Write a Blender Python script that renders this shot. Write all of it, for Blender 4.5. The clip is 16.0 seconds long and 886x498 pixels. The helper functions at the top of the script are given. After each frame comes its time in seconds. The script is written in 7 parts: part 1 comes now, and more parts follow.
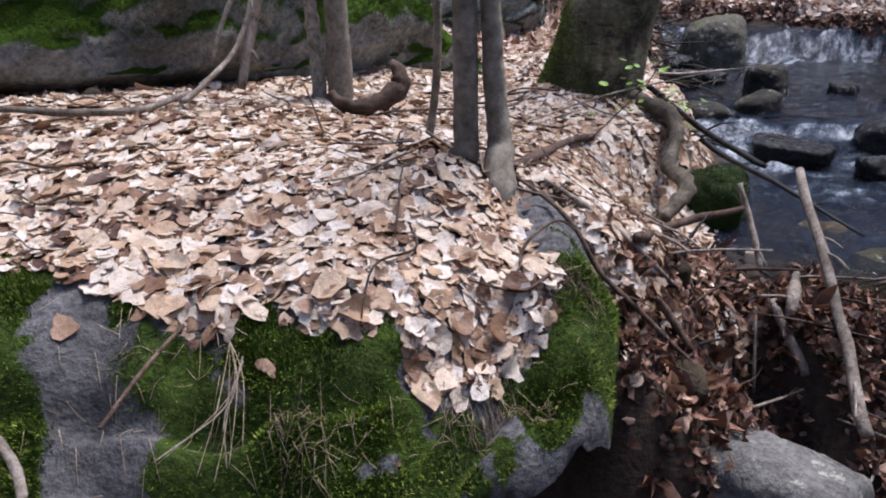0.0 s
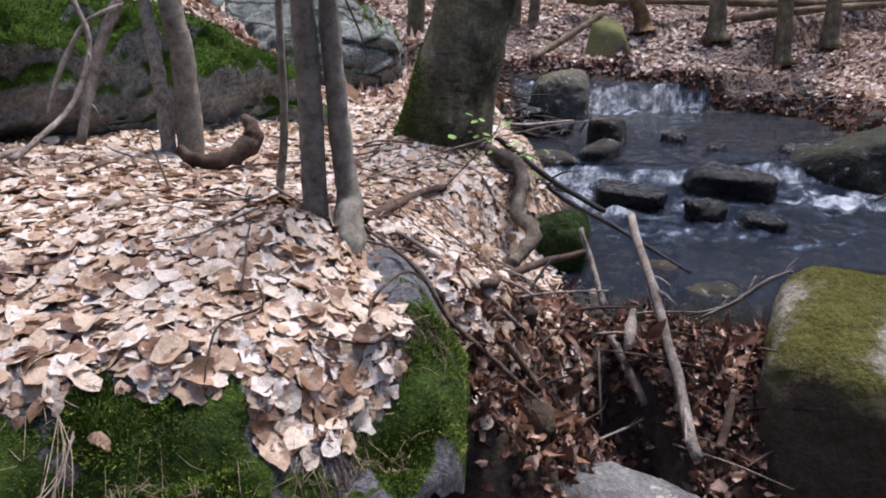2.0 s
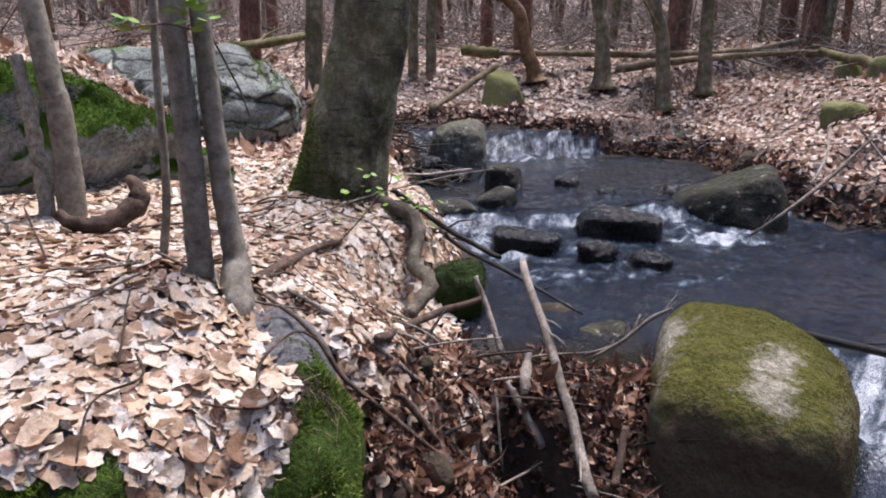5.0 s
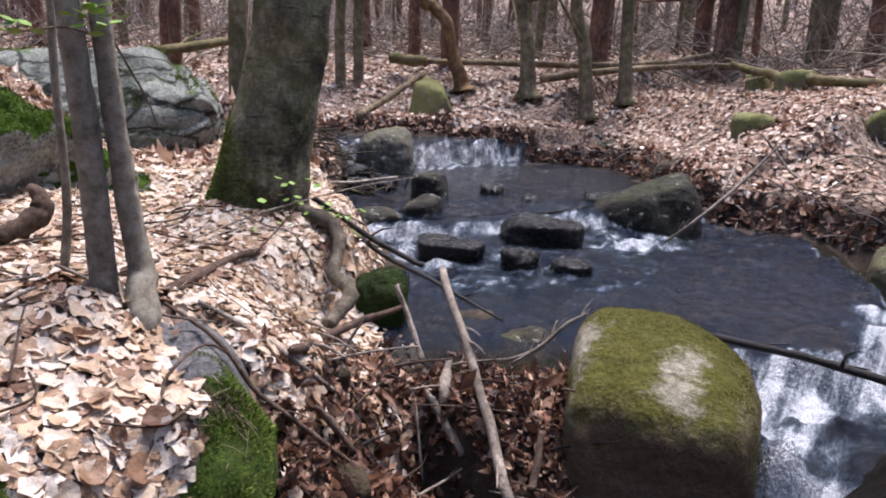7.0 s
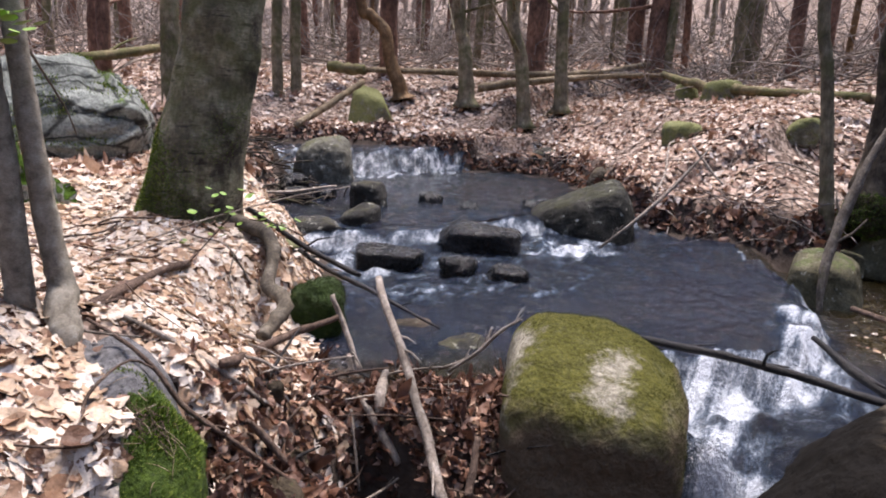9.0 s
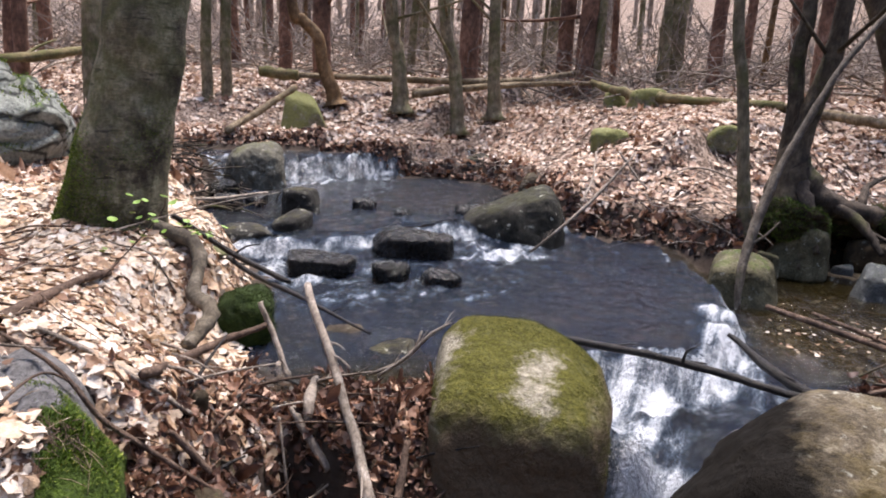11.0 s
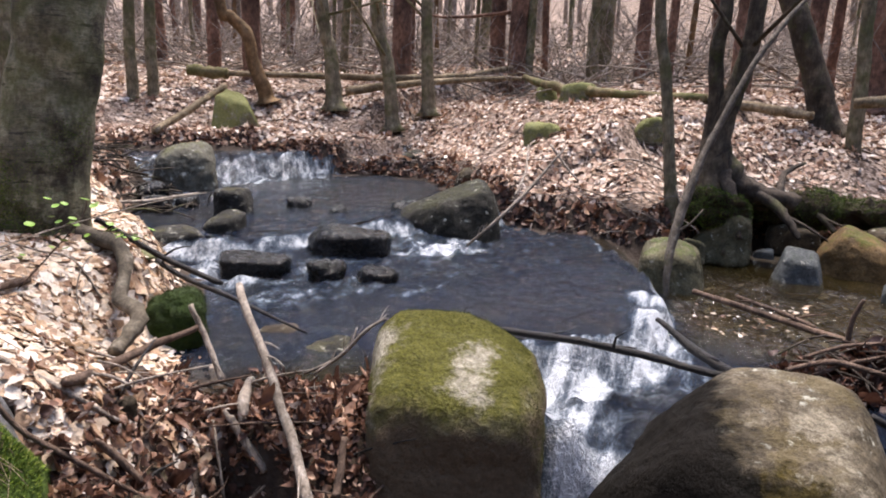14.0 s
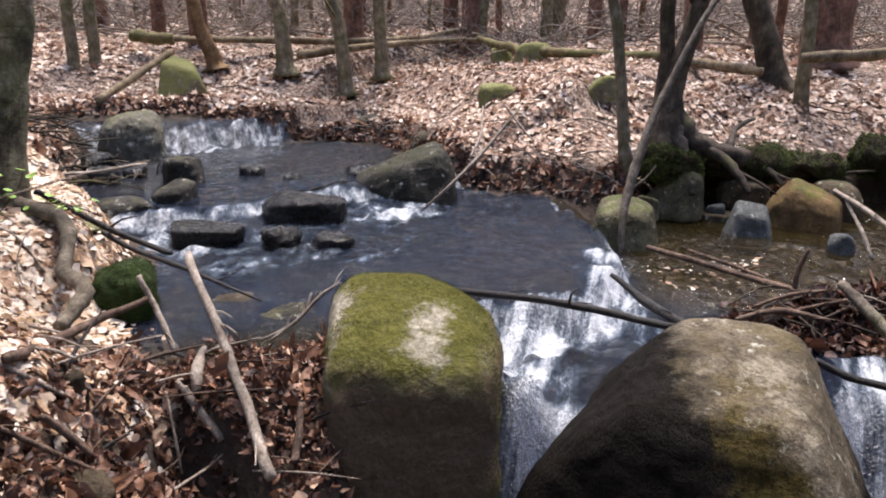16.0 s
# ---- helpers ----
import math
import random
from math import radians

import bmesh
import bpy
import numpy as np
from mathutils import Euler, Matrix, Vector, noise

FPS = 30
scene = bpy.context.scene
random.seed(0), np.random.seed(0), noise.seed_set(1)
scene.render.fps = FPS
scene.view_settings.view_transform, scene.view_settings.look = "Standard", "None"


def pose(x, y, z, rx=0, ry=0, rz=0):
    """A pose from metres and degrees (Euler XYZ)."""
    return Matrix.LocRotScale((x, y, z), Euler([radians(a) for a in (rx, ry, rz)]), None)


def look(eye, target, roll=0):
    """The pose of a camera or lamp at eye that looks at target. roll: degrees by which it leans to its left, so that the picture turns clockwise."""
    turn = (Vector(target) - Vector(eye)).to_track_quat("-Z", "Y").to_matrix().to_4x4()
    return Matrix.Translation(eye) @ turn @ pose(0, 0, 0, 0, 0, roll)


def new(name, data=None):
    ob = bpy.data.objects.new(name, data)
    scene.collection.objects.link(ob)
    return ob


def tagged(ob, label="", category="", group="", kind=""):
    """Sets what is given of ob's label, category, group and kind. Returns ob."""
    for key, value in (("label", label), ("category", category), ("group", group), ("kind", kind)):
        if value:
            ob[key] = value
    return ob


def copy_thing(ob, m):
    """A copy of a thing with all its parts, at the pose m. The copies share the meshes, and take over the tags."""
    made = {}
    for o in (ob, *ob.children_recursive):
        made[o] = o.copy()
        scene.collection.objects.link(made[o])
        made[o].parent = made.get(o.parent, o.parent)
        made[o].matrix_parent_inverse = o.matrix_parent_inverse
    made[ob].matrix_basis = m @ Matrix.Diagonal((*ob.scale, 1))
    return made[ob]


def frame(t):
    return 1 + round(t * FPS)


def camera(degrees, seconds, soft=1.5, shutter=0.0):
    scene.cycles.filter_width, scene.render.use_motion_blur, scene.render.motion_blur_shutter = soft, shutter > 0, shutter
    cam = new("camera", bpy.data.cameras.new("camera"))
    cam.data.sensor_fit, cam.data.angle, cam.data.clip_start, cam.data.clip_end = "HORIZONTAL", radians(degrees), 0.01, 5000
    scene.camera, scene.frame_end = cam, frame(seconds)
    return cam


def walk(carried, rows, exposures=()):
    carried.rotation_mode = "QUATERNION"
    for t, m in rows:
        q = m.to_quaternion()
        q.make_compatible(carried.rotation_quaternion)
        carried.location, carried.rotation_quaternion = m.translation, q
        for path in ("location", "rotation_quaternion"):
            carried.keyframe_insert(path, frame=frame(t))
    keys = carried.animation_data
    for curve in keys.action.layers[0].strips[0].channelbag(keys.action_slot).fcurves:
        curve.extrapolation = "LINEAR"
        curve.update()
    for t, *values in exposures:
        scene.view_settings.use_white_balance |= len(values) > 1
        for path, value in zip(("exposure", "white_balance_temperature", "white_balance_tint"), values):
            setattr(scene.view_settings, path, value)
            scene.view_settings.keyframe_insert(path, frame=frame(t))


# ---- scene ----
cam = camera(64.08, 16.0, soft=1.9)
PATH = [
    (0, (-0.0, 0.0001, 1.2001), (-0.0012, 1.8549, 0.4522), 0.03),
    (0.5, (0.0199, -0.0059, 1.2006), (0.1249, 1.8515, 0.4666), 0.04),
    (1, (0.042, -0.0193, 1.2122), (0.2485, 1.8398, 0.5043), 0.25),
    (1.5, (0.0505, -0.0293, 1.2242), (0.3433, 1.8384, 0.5718), 0.99),
    (2, (0.0637, -0.0339, 1.2316), (0.4186, 1.8335, 0.6095), 1.45),
    (2.5, (0.0742, -0.0403, 1.2388), (0.4685, 1.8296, 0.6486), 1.48),
    (3, (0.0853, -0.0498, 1.2467), (0.522, 1.8203, 0.6882), 1.19),
    (3.5, (0.0913, -0.0589, 1.2525), (0.5751, 1.8083, 0.7239), 1.25),
    (4, (0.099, -0.064, 1.2572), (0.6222, 1.8003, 0.7564), 0.99),
    (6.5, (0.1678, -0.074, 1.2658), (0.9016, 1.7238, 0.7869), 1.36),
    (7, (0.1765, -0.0839, 1.2689), (0.9573, 1.6971, 0.8017), 1.62),
    (7.5, (0.1855, -0.0885, 1.2709), (1.0021, 1.6777, 0.8084), 1.81),
    (8, (0.198, -0.0888, 1.2714), (1.0514, 1.6617, 0.816), 1.73),
    (8.5, (0.2045, -0.0969, 1.2724), (1.0916, 1.6386, 0.824), 1.75),
    (9, (0.2056, -0.1074, 1.2749), (1.1313, 1.6098, 0.8342), 1.82),
    (11.5, (0.2331, -0.1583, 1.2763), (1.3542, 1.4452, 0.8615), 2.33),
    (12, (0.2337, -0.1706, 1.278), (1.3981, 1.4027, 0.8671), 2.30),
    (12.5, (0.2333, -0.1769, 1.2785), (1.4191, 1.3814, 0.8714), 1.91),
    (13, (0.2366, -0.1827, 1.2782), (1.4304, 1.3707, 0.876), 1.65),
    (13.5, (0.2406, -0.1822, 1.2767), (1.4392, 1.3682, 0.877), 1.56),
    (14, (0.2489, -0.1795, 1.2708), (1.4602, 1.3552, 0.8493), 1.47),
    (14.5, (0.2516, -0.184, 1.2666), (1.4777, 1.3322, 0.822), 1.24),
    (15, (0.2593, -0.1856, 1.2616), (1.5052, 1.3085, 0.7975), 1.24),
    (15.5, (0.2717, -0.186, 1.257), (1.5348, 1.2867, 0.7718), 1.17),
    (16, (0.2835, -0.187, 1.2476), (1.5655, 1.2597, 0.7344), 0.47),
]
EXPOSURES = [(0.0, 0.66, 5800, 17), (4.0, 0.92, 5960, 19), (8.0, 1.14, 6200, 19), (12.0, 1.39, 6500, 16), (16.0, 1.38, 6520, 16)]
walk(cam, [(t, look(eye, target, roll)) for t, eye, target, roll in PATH], EXPOSURES)

# ---- light ----
world = bpy.data.worlds.new("sky")
scene.world = world
world.use_nodes = True
wn = world.node_tree
sky = wn.nodes.new("ShaderNodeTexSky")
sky.sky_type = "NISHITA"
sky.sun_disc = False
sky.sun_elevation, sky.sun_rotation = radians(70), radians(50)
sky.air_density, sky.dust_density, sky.ozone_density = 1.0, 1.6, 1.6
wn.links.new(sky.outputs[0], wn.nodes["Background"].inputs[0])
wn.nodes["Background"].inputs[1].default_value = 0.15
sun_data = bpy.data.lights.new("sun", "SUN")
sun_data.energy, sun_data.angle, sun_data.color = 4.0, radians(24), (1.0, 0.93, 0.85)
sun = new("sun", sun_data)
sun.matrix_world = look((5.24, 4.40, 18.79), (0, 0, 0))

# ---- lie of the land ----
WATER_LOW, WATER_MAIN, WATER_TOP = -0.62, 0.07, 0.20
RIGHT_POOL = -0.08


def ease(a, b, v):
    v = np.clip((v - a) / (b - a), 0.0, 1.0)
    return v * v * (3 - 2 * v)


def line_reach(x, y, line):
    """Distance to a polyline, negative on its right-hand side, and the way along it."""
    x, y = np.asarray(x, float), np.asarray(y, float)
    best, side, along, gone = np.full(x.shape, 1e9), np.ones(x.shape), np.zeros(x.shape), 0.0
    for (ax, ay), (bx, by) in zip(line[:-1], line[1:]):
        dx, dy = bx - ax, by - ay
        ll = dx * dx + dy * dy
        u = np.clip(((x - ax) * dx + (y - ay) * dy) / ll, 0, 1)
        d = np.hypot(x - ax - u * dx, y - ay - u * dy)
        s = np.sign(dx * (y - ay) - dy * (x - ax))
        near = d < best - 1e-9
        best, side, along = np.where(near, d, best), np.where(near, s, side), np.where(near, gone + u * math.sqrt(ll), along)
        gone += math.sqrt(ll)
    return best * np.where(side == 0, 1, side), along


# Banks, walking upstream; the left bank's land lies to the left of its line.
BANK_LEFT = [(0.6, -3.0), (1.25, 0.4), (1.5, 1.5), (1.42, 2.35), (1.33, 3.0), (1.50, 3.65), (1.72, 4.3), (1.70, 5.2), (1.75, 6.2), (2.15, 6.9), (2.40, 7.5), (2.45, 8.1), (1.6, 8.9), (-1.5, 10.0), (-8.0, 11.0), (-40.0, 12.5)]
BANK_RIGHT = [(12.0, -4.0), (9.5, 1.2), (7.6, 2.6), (6.3, 3.2), (5.3, 3.3), (5.2, 3.8), (4.75, 4.9), (5.3, 6.1), (5.7, 7.2), (5.5, 7.8), (5.1, 8.2), (4.6, 8.3), (4.2, 8.55), (3.4, 8.95), (1.8, 9.9), (-1.5, 11.0), (-8.0, 12.0), (-40.0, 13.5)]
# The foot of the far slope, a little behind the water's edge upstream.
SLOPE_FOOT = BANK_RIGHT[:9] + [(5.75, 8.7), (4.6, 9.6), (2.6, 10.2), (0.0, 11.4), (-8.0, 12.5), (-40.0, 14.0)]
DAM = [(-3.0, 0.9), (0.0, 1.5), (0.45, 1.8), (0.8, 2.05), (1.15, 2.25), (1.7, 2.12), (2.3, 1.55), (2.75, 1.15), (3.6, 0.65), (5.5, 0.0), (14.0, -3.0)]
OUTCROP = [(-4.2, 2.0), (-1.75, 3.2), (-0.9, 3.75), (-0.2, 4.35), (0.3, 4.75)]
ROCK_EDGE = [(-4.5, 0.98), (-1.2, 1.0), (-0.5, 1.0), (-0.05, 1.02), (0.25, 1.2), (0.44, 1.48), (0.50, 1.8), (0.42, 2.2), (0.15, 2.7), (-0.4, 3.0)]
ROCK_CUT = [(-0.7, 0.85), (0.02, 1.22), (0.095, 1.255), (0.20, 1.324), (0.31, 1.37), (0.406, 1.469), (0.461, 1.615), (0.50, 1.8), (0.56, 2.4)]
LIP = [(2.25, 2.25), (2.75, 2.20), (3.2, 2.02), (3.6, 2.1), (3.98, 2.35), (4.4, 2.8), (4.8, 3.4)]


def hum(x, y, step, seed):
    """Soft rolling noise without a lattice, about -1 to 1."""
    x, y = np.asarray(x, float) / step, np.asarray(y, float) / step
    rng = np.random.RandomState(seed)
    out = np.zeros(x.shape)
    for _ in range(7):
        a, p, f = rng.uniform(0, 6.283), rng.uniform(0, 6.283), rng.uniform(0.6, 1.7)
        out += np.sin(f * 3.1 * (x * math.cos(a) + y * math.sin(a)) + p + 1.3 * np.sin(f * 1.7 * (y * math.cos(a) - x * math.sin(a)) + 2 * p))
    return out / 3.2


def bed_level(x, y):
    """The stream's water level, step by step upstream."""
    low, _ = line_reach(x, y, DAM)
    rapids = ease(4.72, 4.92, np.asarray(y) + 0.05 * (np.asarray(x) - 3.0) + 0.12 * np.sin(np.asarray(x) * 3.3))
    fall = ease(8.02, 8.20, np.asarray(y) - 0.22 * np.maximum(np.asarray(x) - 4.1, 0) + 0.05 * np.sin(np.asarray(x) * 9.0))
    level = WATER_MAIN + (WATER_TOP - WATER_MAIN) * rapids + 0.32 * fall
    over, _ = line_reach(x, y, LIP)
    right = ease(0.0, 0.13, -over) * ease(2.2, 2.4, np.asarray(x)) * ease(3.9, 3.3, np.asarray(y))
    level = level + (RIGHT_POOL - level) * right
    return level + (WATER_LOW - level) * ease(-0.02, -0.28, low)


def swell(x, y):
    return 0.11 * np.exp(-(((x - 0.72) / 0.45) ** 2) - ((y - 3.8) / 0.5) ** 2) + 0.085 * np.exp(-(((x - 0.08) / 0.24) ** 2) - ((y - 2.16) / 0.22) ** 2)


def land(x, y):
    """Height of the ground."""
    x, y = np.asarray(x, float), np.asarray(y, float)
    left, _ = line_reach(x, y, BANK_LEFT)
    right, _ = line_reach(x, y, BANK_RIGHT)
    right = -right
    water = bed_level(x, y)
    # right bank: an undercut edge, a leafy slope, a shelf with logs, then the hillside
    s = np.maximum(-line_reach(x, y, SLOPE_FOOT)[0], 0)
    foot = np.where(y > 7.0, WATER_TOP + 0.36 * ease(8.45, 8.72, y - 0.35 * (x - 3.8)), water)
    foot = np.where((x < 2.6) & (y > 7.0), WATER_TOP + 0.36 * ease(7.3, 8.3, y), foot)
    foot = np.maximum(foot, np.where(s < 0.6, water - 0.04, -1))
    far = ease(0.0, 0.28, np.maximum(right, 0)) * (0.30 - 0.14 * ease(7.0, 8.5, y)) + ease(0.2, 2.0, s) * 0.62 + ease(1.5, 4.5, s) * 0.36 + np.maximum(s - 4.5, 0) * 0.11 + np.maximum(s - 14, 0) * 0.05
    # left bank: a slope up to a shelf
    s2 = np.maximum(left, 0)
    shelf = ease(0.0, 0.85 - 0.5 * ease(2.9, 3.4, y), s2) * 0.42 + ease(0.6, 2.4, s2) * 0.13 + ease(2.5, 9, s2) * 0.45 + np.maximum(s2 - 5, 0) * 0.12
    z = np.where(right > 0, np.maximum(foot, 0.02) + far, np.where(left > 0, np.maximum(water * 1.0, -0.7) + shelf, water - 0.14 * ease(0.0, 0.4, np.minimum(-left, -right))))
    behind, _ = line_reach(x, y, OUTCROP)
    z = z + 0.55 * ease(0.35, 1.5, behind) * ease(0.1, -0.9, x) * ease(9.0, 6.0, y)
    low, _ = line_reach(x, y, DAM)
    # downstream of the dam all the left land falls away
    drop = ease(0.22, -0.62, low) * (left > 0)
    z = np.where(drop > 0, z * (1 - drop) + drop * (-0.62 + 0.05 * s2), z)
    z = z - 0.20 * np.exp(-(((x - 0.85) / 0.40) ** 2) - ((y - 2.5) / 0.5) ** 2)
    # the dam of drifted leaves and wood
    _, along = line_reach(x, y, DAM)
    crest = 0.08 * ease(4.1, 4.4, along) * ease(5.5, 5.1, along) - 0.9 * (1 - ease(4.1, 4.4, along) * ease(5.5, 5.1, along))
    crest = np.maximum(crest, 0.06 * ease(7.3, 7.7, along) - 0.9 * (1 - ease(7.3, 7.7, along)))
    z = np.maximum(z, crest - 1.1 * np.maximum(np.abs(low + 0.06) - 0.10, 0) ** 1.3)
    rough = 0.035 * hum(x, y, 1.3, 3) + 0.016 * hum(x, y, 0.42, 5)
    z = z + rough * ease(-0.1, 0.5, np.maximum(left, right)) * (1 + 2 * ease(6, 25, np.hypot(x, y)))
    # an unseen rise added round behind the camera, to block low sky light
    back = np.maximum(np.maximum(-2.5 - y, -5.0 - x), 0.8 * (x - 17.0 - 0.5 * y))
    z = z + 0.75 * np.maximum(back, 0) * ease(0, 2.5, back) * (1 - 0.6 * ease(8, 20, back))
    # the shelf swells round the two beeches and dips before the grey rock
    z = z + swell(x, y) - 0.13 * np.exp(-(((x - 0.3) / 0.7) ** 2) - ((y - 5.7) / 0.7) ** 2)
    # the soil stops under the flat rock
    inner, _ = line_reach(x, y, ROCK_EDGE)
    # a bank of leaves leans against the rock's side
    berm = 0.25 + 0.25 * (y - 1.65) - 0.95 * np.maximum(-inner, 0) + 0.02 * hum(x, y, 0.3, 17)
    z = z + np.maximum(berm - z, 0) * ease(1.42, 1.62, y) * ease(2.7, 2.3, y) * ease(0.2, 0.35, x) * ease(0.9, 0.5, -inner)
    return z - 0.3 * ease(-0.05, 0.12, inner) * ease(2.35, 1.9, y) * (x > -4.3)


# ---- the flat rock under the leaves ----


def rock_cut(x, y):
    return line_reach(x, y, ROCK_CUT)[0] + 0.012 * hum(x, y, 0.12, 19)


def rock_top(x, y):
    """Height of the flat rock's top; it falls off steeply past its edge."""
    x, y = np.asarray(x, float), np.asarray(y, float)
    d, _ = line_reach(x, y, ROCK_EDGE)
    wide = 0.47 - 0.24 * ease(0.1, 0.4, x)
    top = 0.365 + 0.15 * ease(1.15, 1.68, y) + 0.10 * ease(1.65, 2.1, y) + 0.02 * hum(x, y, 0.5, 11)
    u = np.maximum(wide - d, 0) / wide
    step = 0.035 * np.tanh(5 * hum(x * 0.5, y * 2.4, 0.5, 12))
    z = top - 0.50 * u**1.7 * np.minimum(wide / 0.4, 1.0) + step * (u > 0) * u
    # two creases along the mossy front
    w = 0.03 * hum(x, y, 0.4, 13)
    z = z - 0.05 * np.exp(-(((d - 0.30 - w) / 0.022) ** 2)) * ease(0.2, 0.0, x) - 0.06 * np.exp(-(((d - 0.17 + 1.4 * w) / 0.02) ** 2)) * ease(-0.9, -0.6, x) * ease(0.3, 0.1, x)
    z = z + 0.018 * hum(x, y, 0.16, 14) * (u > 0)
    return z + swell(x, y) - np.maximum(-d, 0) * 14 - 0.25 * ease(2.3, 2.9, y)


def flat_rock(x, y):
    """The rock with its broken front edge, past which it overhangs a hollow."""
    return rock_top(x, y) - np.maximum(-rock_cut(x, y), 0) * 12 * ease(-0.6, -0.2, np.asarray(x, float))


def surface(x, y):
    return np.maximum(land(x, y), flat_rock(x, y))


# ---- materials ----
def material(name, rough=0.85, spec=0.3):
    m = bpy.data.materials.new(name)
    m.use_nodes = True
    p = m.node_tree.nodes["Principled BSDF"]
    p.inputs["Roughness"].default_value = rough
    p.inputs["Specular IOR Level"].default_value = spec
    return m, m.node_tree, p


def node(tree, kind, **inputs):
    n = tree.nodes.new(kind)
    for k, v in inputs.items():
        n.inputs[k.replace("_", " ")].default_value = v
    return n


def noise_tex(tree, scale, detail=6.0, rough=0.6, vector=None, stretch=None):
    n = node(tree, "ShaderNodeTexNoise", Scale=scale, Detail=detail, Roughness=rough)
    if vector is None:
        vector = tree.nodes.new("ShaderNodeTexCoord").outputs["Object"]
    if stretch:
        mp = tree.nodes.new("ShaderNodeMapping")
        mp.inputs["Scale"].default_value = stretch
        tree.links.new(vector, mp.inputs[0])
        vector = mp.outputs[0]
    tree.links.new(vector, n.inputs["Vector"])
    return n.outputs["Fac"]


def ramp(tree, fac, stops):
    r = tree.nodes.new("ShaderNodeValToRGB")
    el = r.color_ramp.elements
    while len(el) < len(stops):
        el.new(0.5)
    for e, (at, c) in zip(el, stops):
        e.position = at
        e.color = (*c, 1) if len(c) == 3 else c
    tree.links.new(fac, r.inputs[0])
    return r.outputs[0]


def grey(v):
    return (v, v, v)


def blend(tree, fac, a, b, mode="MIX"):
    m = tree.nodes.new("ShaderNodeMix")
    m.data_type, m.blend_type = "RGBA", mode
    if isinstance(fac, float):
        m.inputs[0].default_value = fac
    else:
        tree.links.new(fac, m.inputs[0])
    for k, v in ((6, a), (7, b)):
        if isinstance(v, tuple):
            m.inputs[k].default_value = (*v, 1)
        else:
            tree.links.new(v, m.inputs[k])
    return m.outputs[2]


def maths(tree, op, a, b=0.0, clamp=False):
    m = tree.nodes.new("ShaderNodeMath")
    m.operation, m.use_clamp = op, clamp
    for k, v in ((0, a), (1, b)):
        if isinstance(v, (int, float)):
            m.inputs[k].default_value = v
        else:
            tree.links.new(v, m.inputs[k])
    return m.outputs[0]


def bump(tree, shader, height, strength=0.5, distance=0.01):
    b = node(tree, "ShaderNodeBump", Strength=strength, Distance=distance)
    tree.links.new(height, b.inputs["Height"])
    tree.links.new(b.outputs[0], shader.inputs["Normal"])


def upward(tree):
    g = tree.nodes.new("ShaderNodeNewGeometry")
    s = tree.nodes.new("ShaderNodeSeparateXYZ")
    tree.links.new(g.outputs["Normal"], s.inputs[0])
    return s.outputs["Z"]


def place(tree):
    return tree.nodes.new("ShaderNodeNewGeometry").outputs["Position"]


def leaf_material(name, stops, rough=0.55):
    m, t, p = material(name, rough, 0.35)
    g = t.nodes.new("ShaderNodeNewGeometry")
    drift = maths(t, "MULTIPLY", maths(t, "SUBTRACT", noise_tex(t, 2.4, 4, 0.6), 0.5), 0.9)
    c = ramp(t, maths(t, "ADD", g.outputs["Random Per Island"], drift, True), stops)
    blot = ramp(t, noise_tex(t, 46, 5, 0.75), [(0.3, grey(0.5)), (0.5, grey(0.88)), (0.7, grey(1.1))])
    c = blend(t, 0.85, c, blot, "MULTIPLY")
    # withered patches and dark specks
    dead = ramp(t, noise_tex(t, 27, 6, 0.7), [(0.55, grey(0)), (0.65, grey(0.6))])
    c = blend(t, dead, c, blend(t, 1.0, c, (0.72, 0.58, 0.46), "MULTIPLY"))
    c = blend(t, ramp(t, noise_tex(t, 150, 3, 0.6), [(0.62, grey(0)), (0.70, grey(0.6))]), c, (0.09, 0.05, 0.03))
    t.links.new(c, p.inputs["Base Color"])
    t.links.new(noise_tex(t, 14, 3), p.inputs["Roughness"])
    bump(t, p, noise_tex(t, 70, 4, 0.65), 0.8, 0.006)
    glow = t.nodes.new("ShaderNodeBsdfTranslucent")
    t.links.new(c, glow.inputs[0])
    mix = t.nodes.new("ShaderNodeMixShader")
    mix.inputs[0].default_value = 0.22
    t.links.new(p.outputs[0], mix.inputs[1])
    t.links.new(glow.outputs[0], mix.inputs[2])
    t.links.new(mix.outputs[0], t.nodes["Material Output"].inputs[0])
    return m


LEAF_DRY = leaf_material("dry_beech_leaves", [(0.0, (0.10, 0.05, 0.03)), (0.10, (0.22, 0.118, 0.066)), (0.20, (0.38, 0.24, 0.148)), (0.32, (0.53, 0.362, 0.225)), (0.48, (0.63, 0.49, 0.35)), (0.72, (0.71, 0.60, 0.475)), (1.0, (0.80, 0.72, 0.62))])
LEAF_FAR = leaf_material("dry_bank_leaves", [(0.0, (0.13, 0.068, 0.043)), (0.2, (0.27, 0.15, 0.096)), (0.42, (0.44, 0.285, 0.195)), (0.7, (0.66, 0.505, 0.385)), (1.0, (0.84, 0.74, 0.64))])
LEAF_WET = leaf_material("wet_drifted_leaves", [(0.0, (0.026, 0.013, 0.010)), (0.35, (0.085, 0.040, 0.026)), (0.65, (0.19, 0.092, 0.055)), (0.85, (0.34, 0.18, 0.11)), (1.0, (0.54, 0.37, 0.26))], 0.3)
LEAF_DRIFT = leaf_material("dark_red_drifted_leaves", [(0.0, (0.012, 0.007, 0.006)), (0.4, (0.038, 0.017, 0.012)), (0.75, (0.09, 0.040, 0.026)), (1.0, (0.20, 0.10, 0.065))], 0.3)
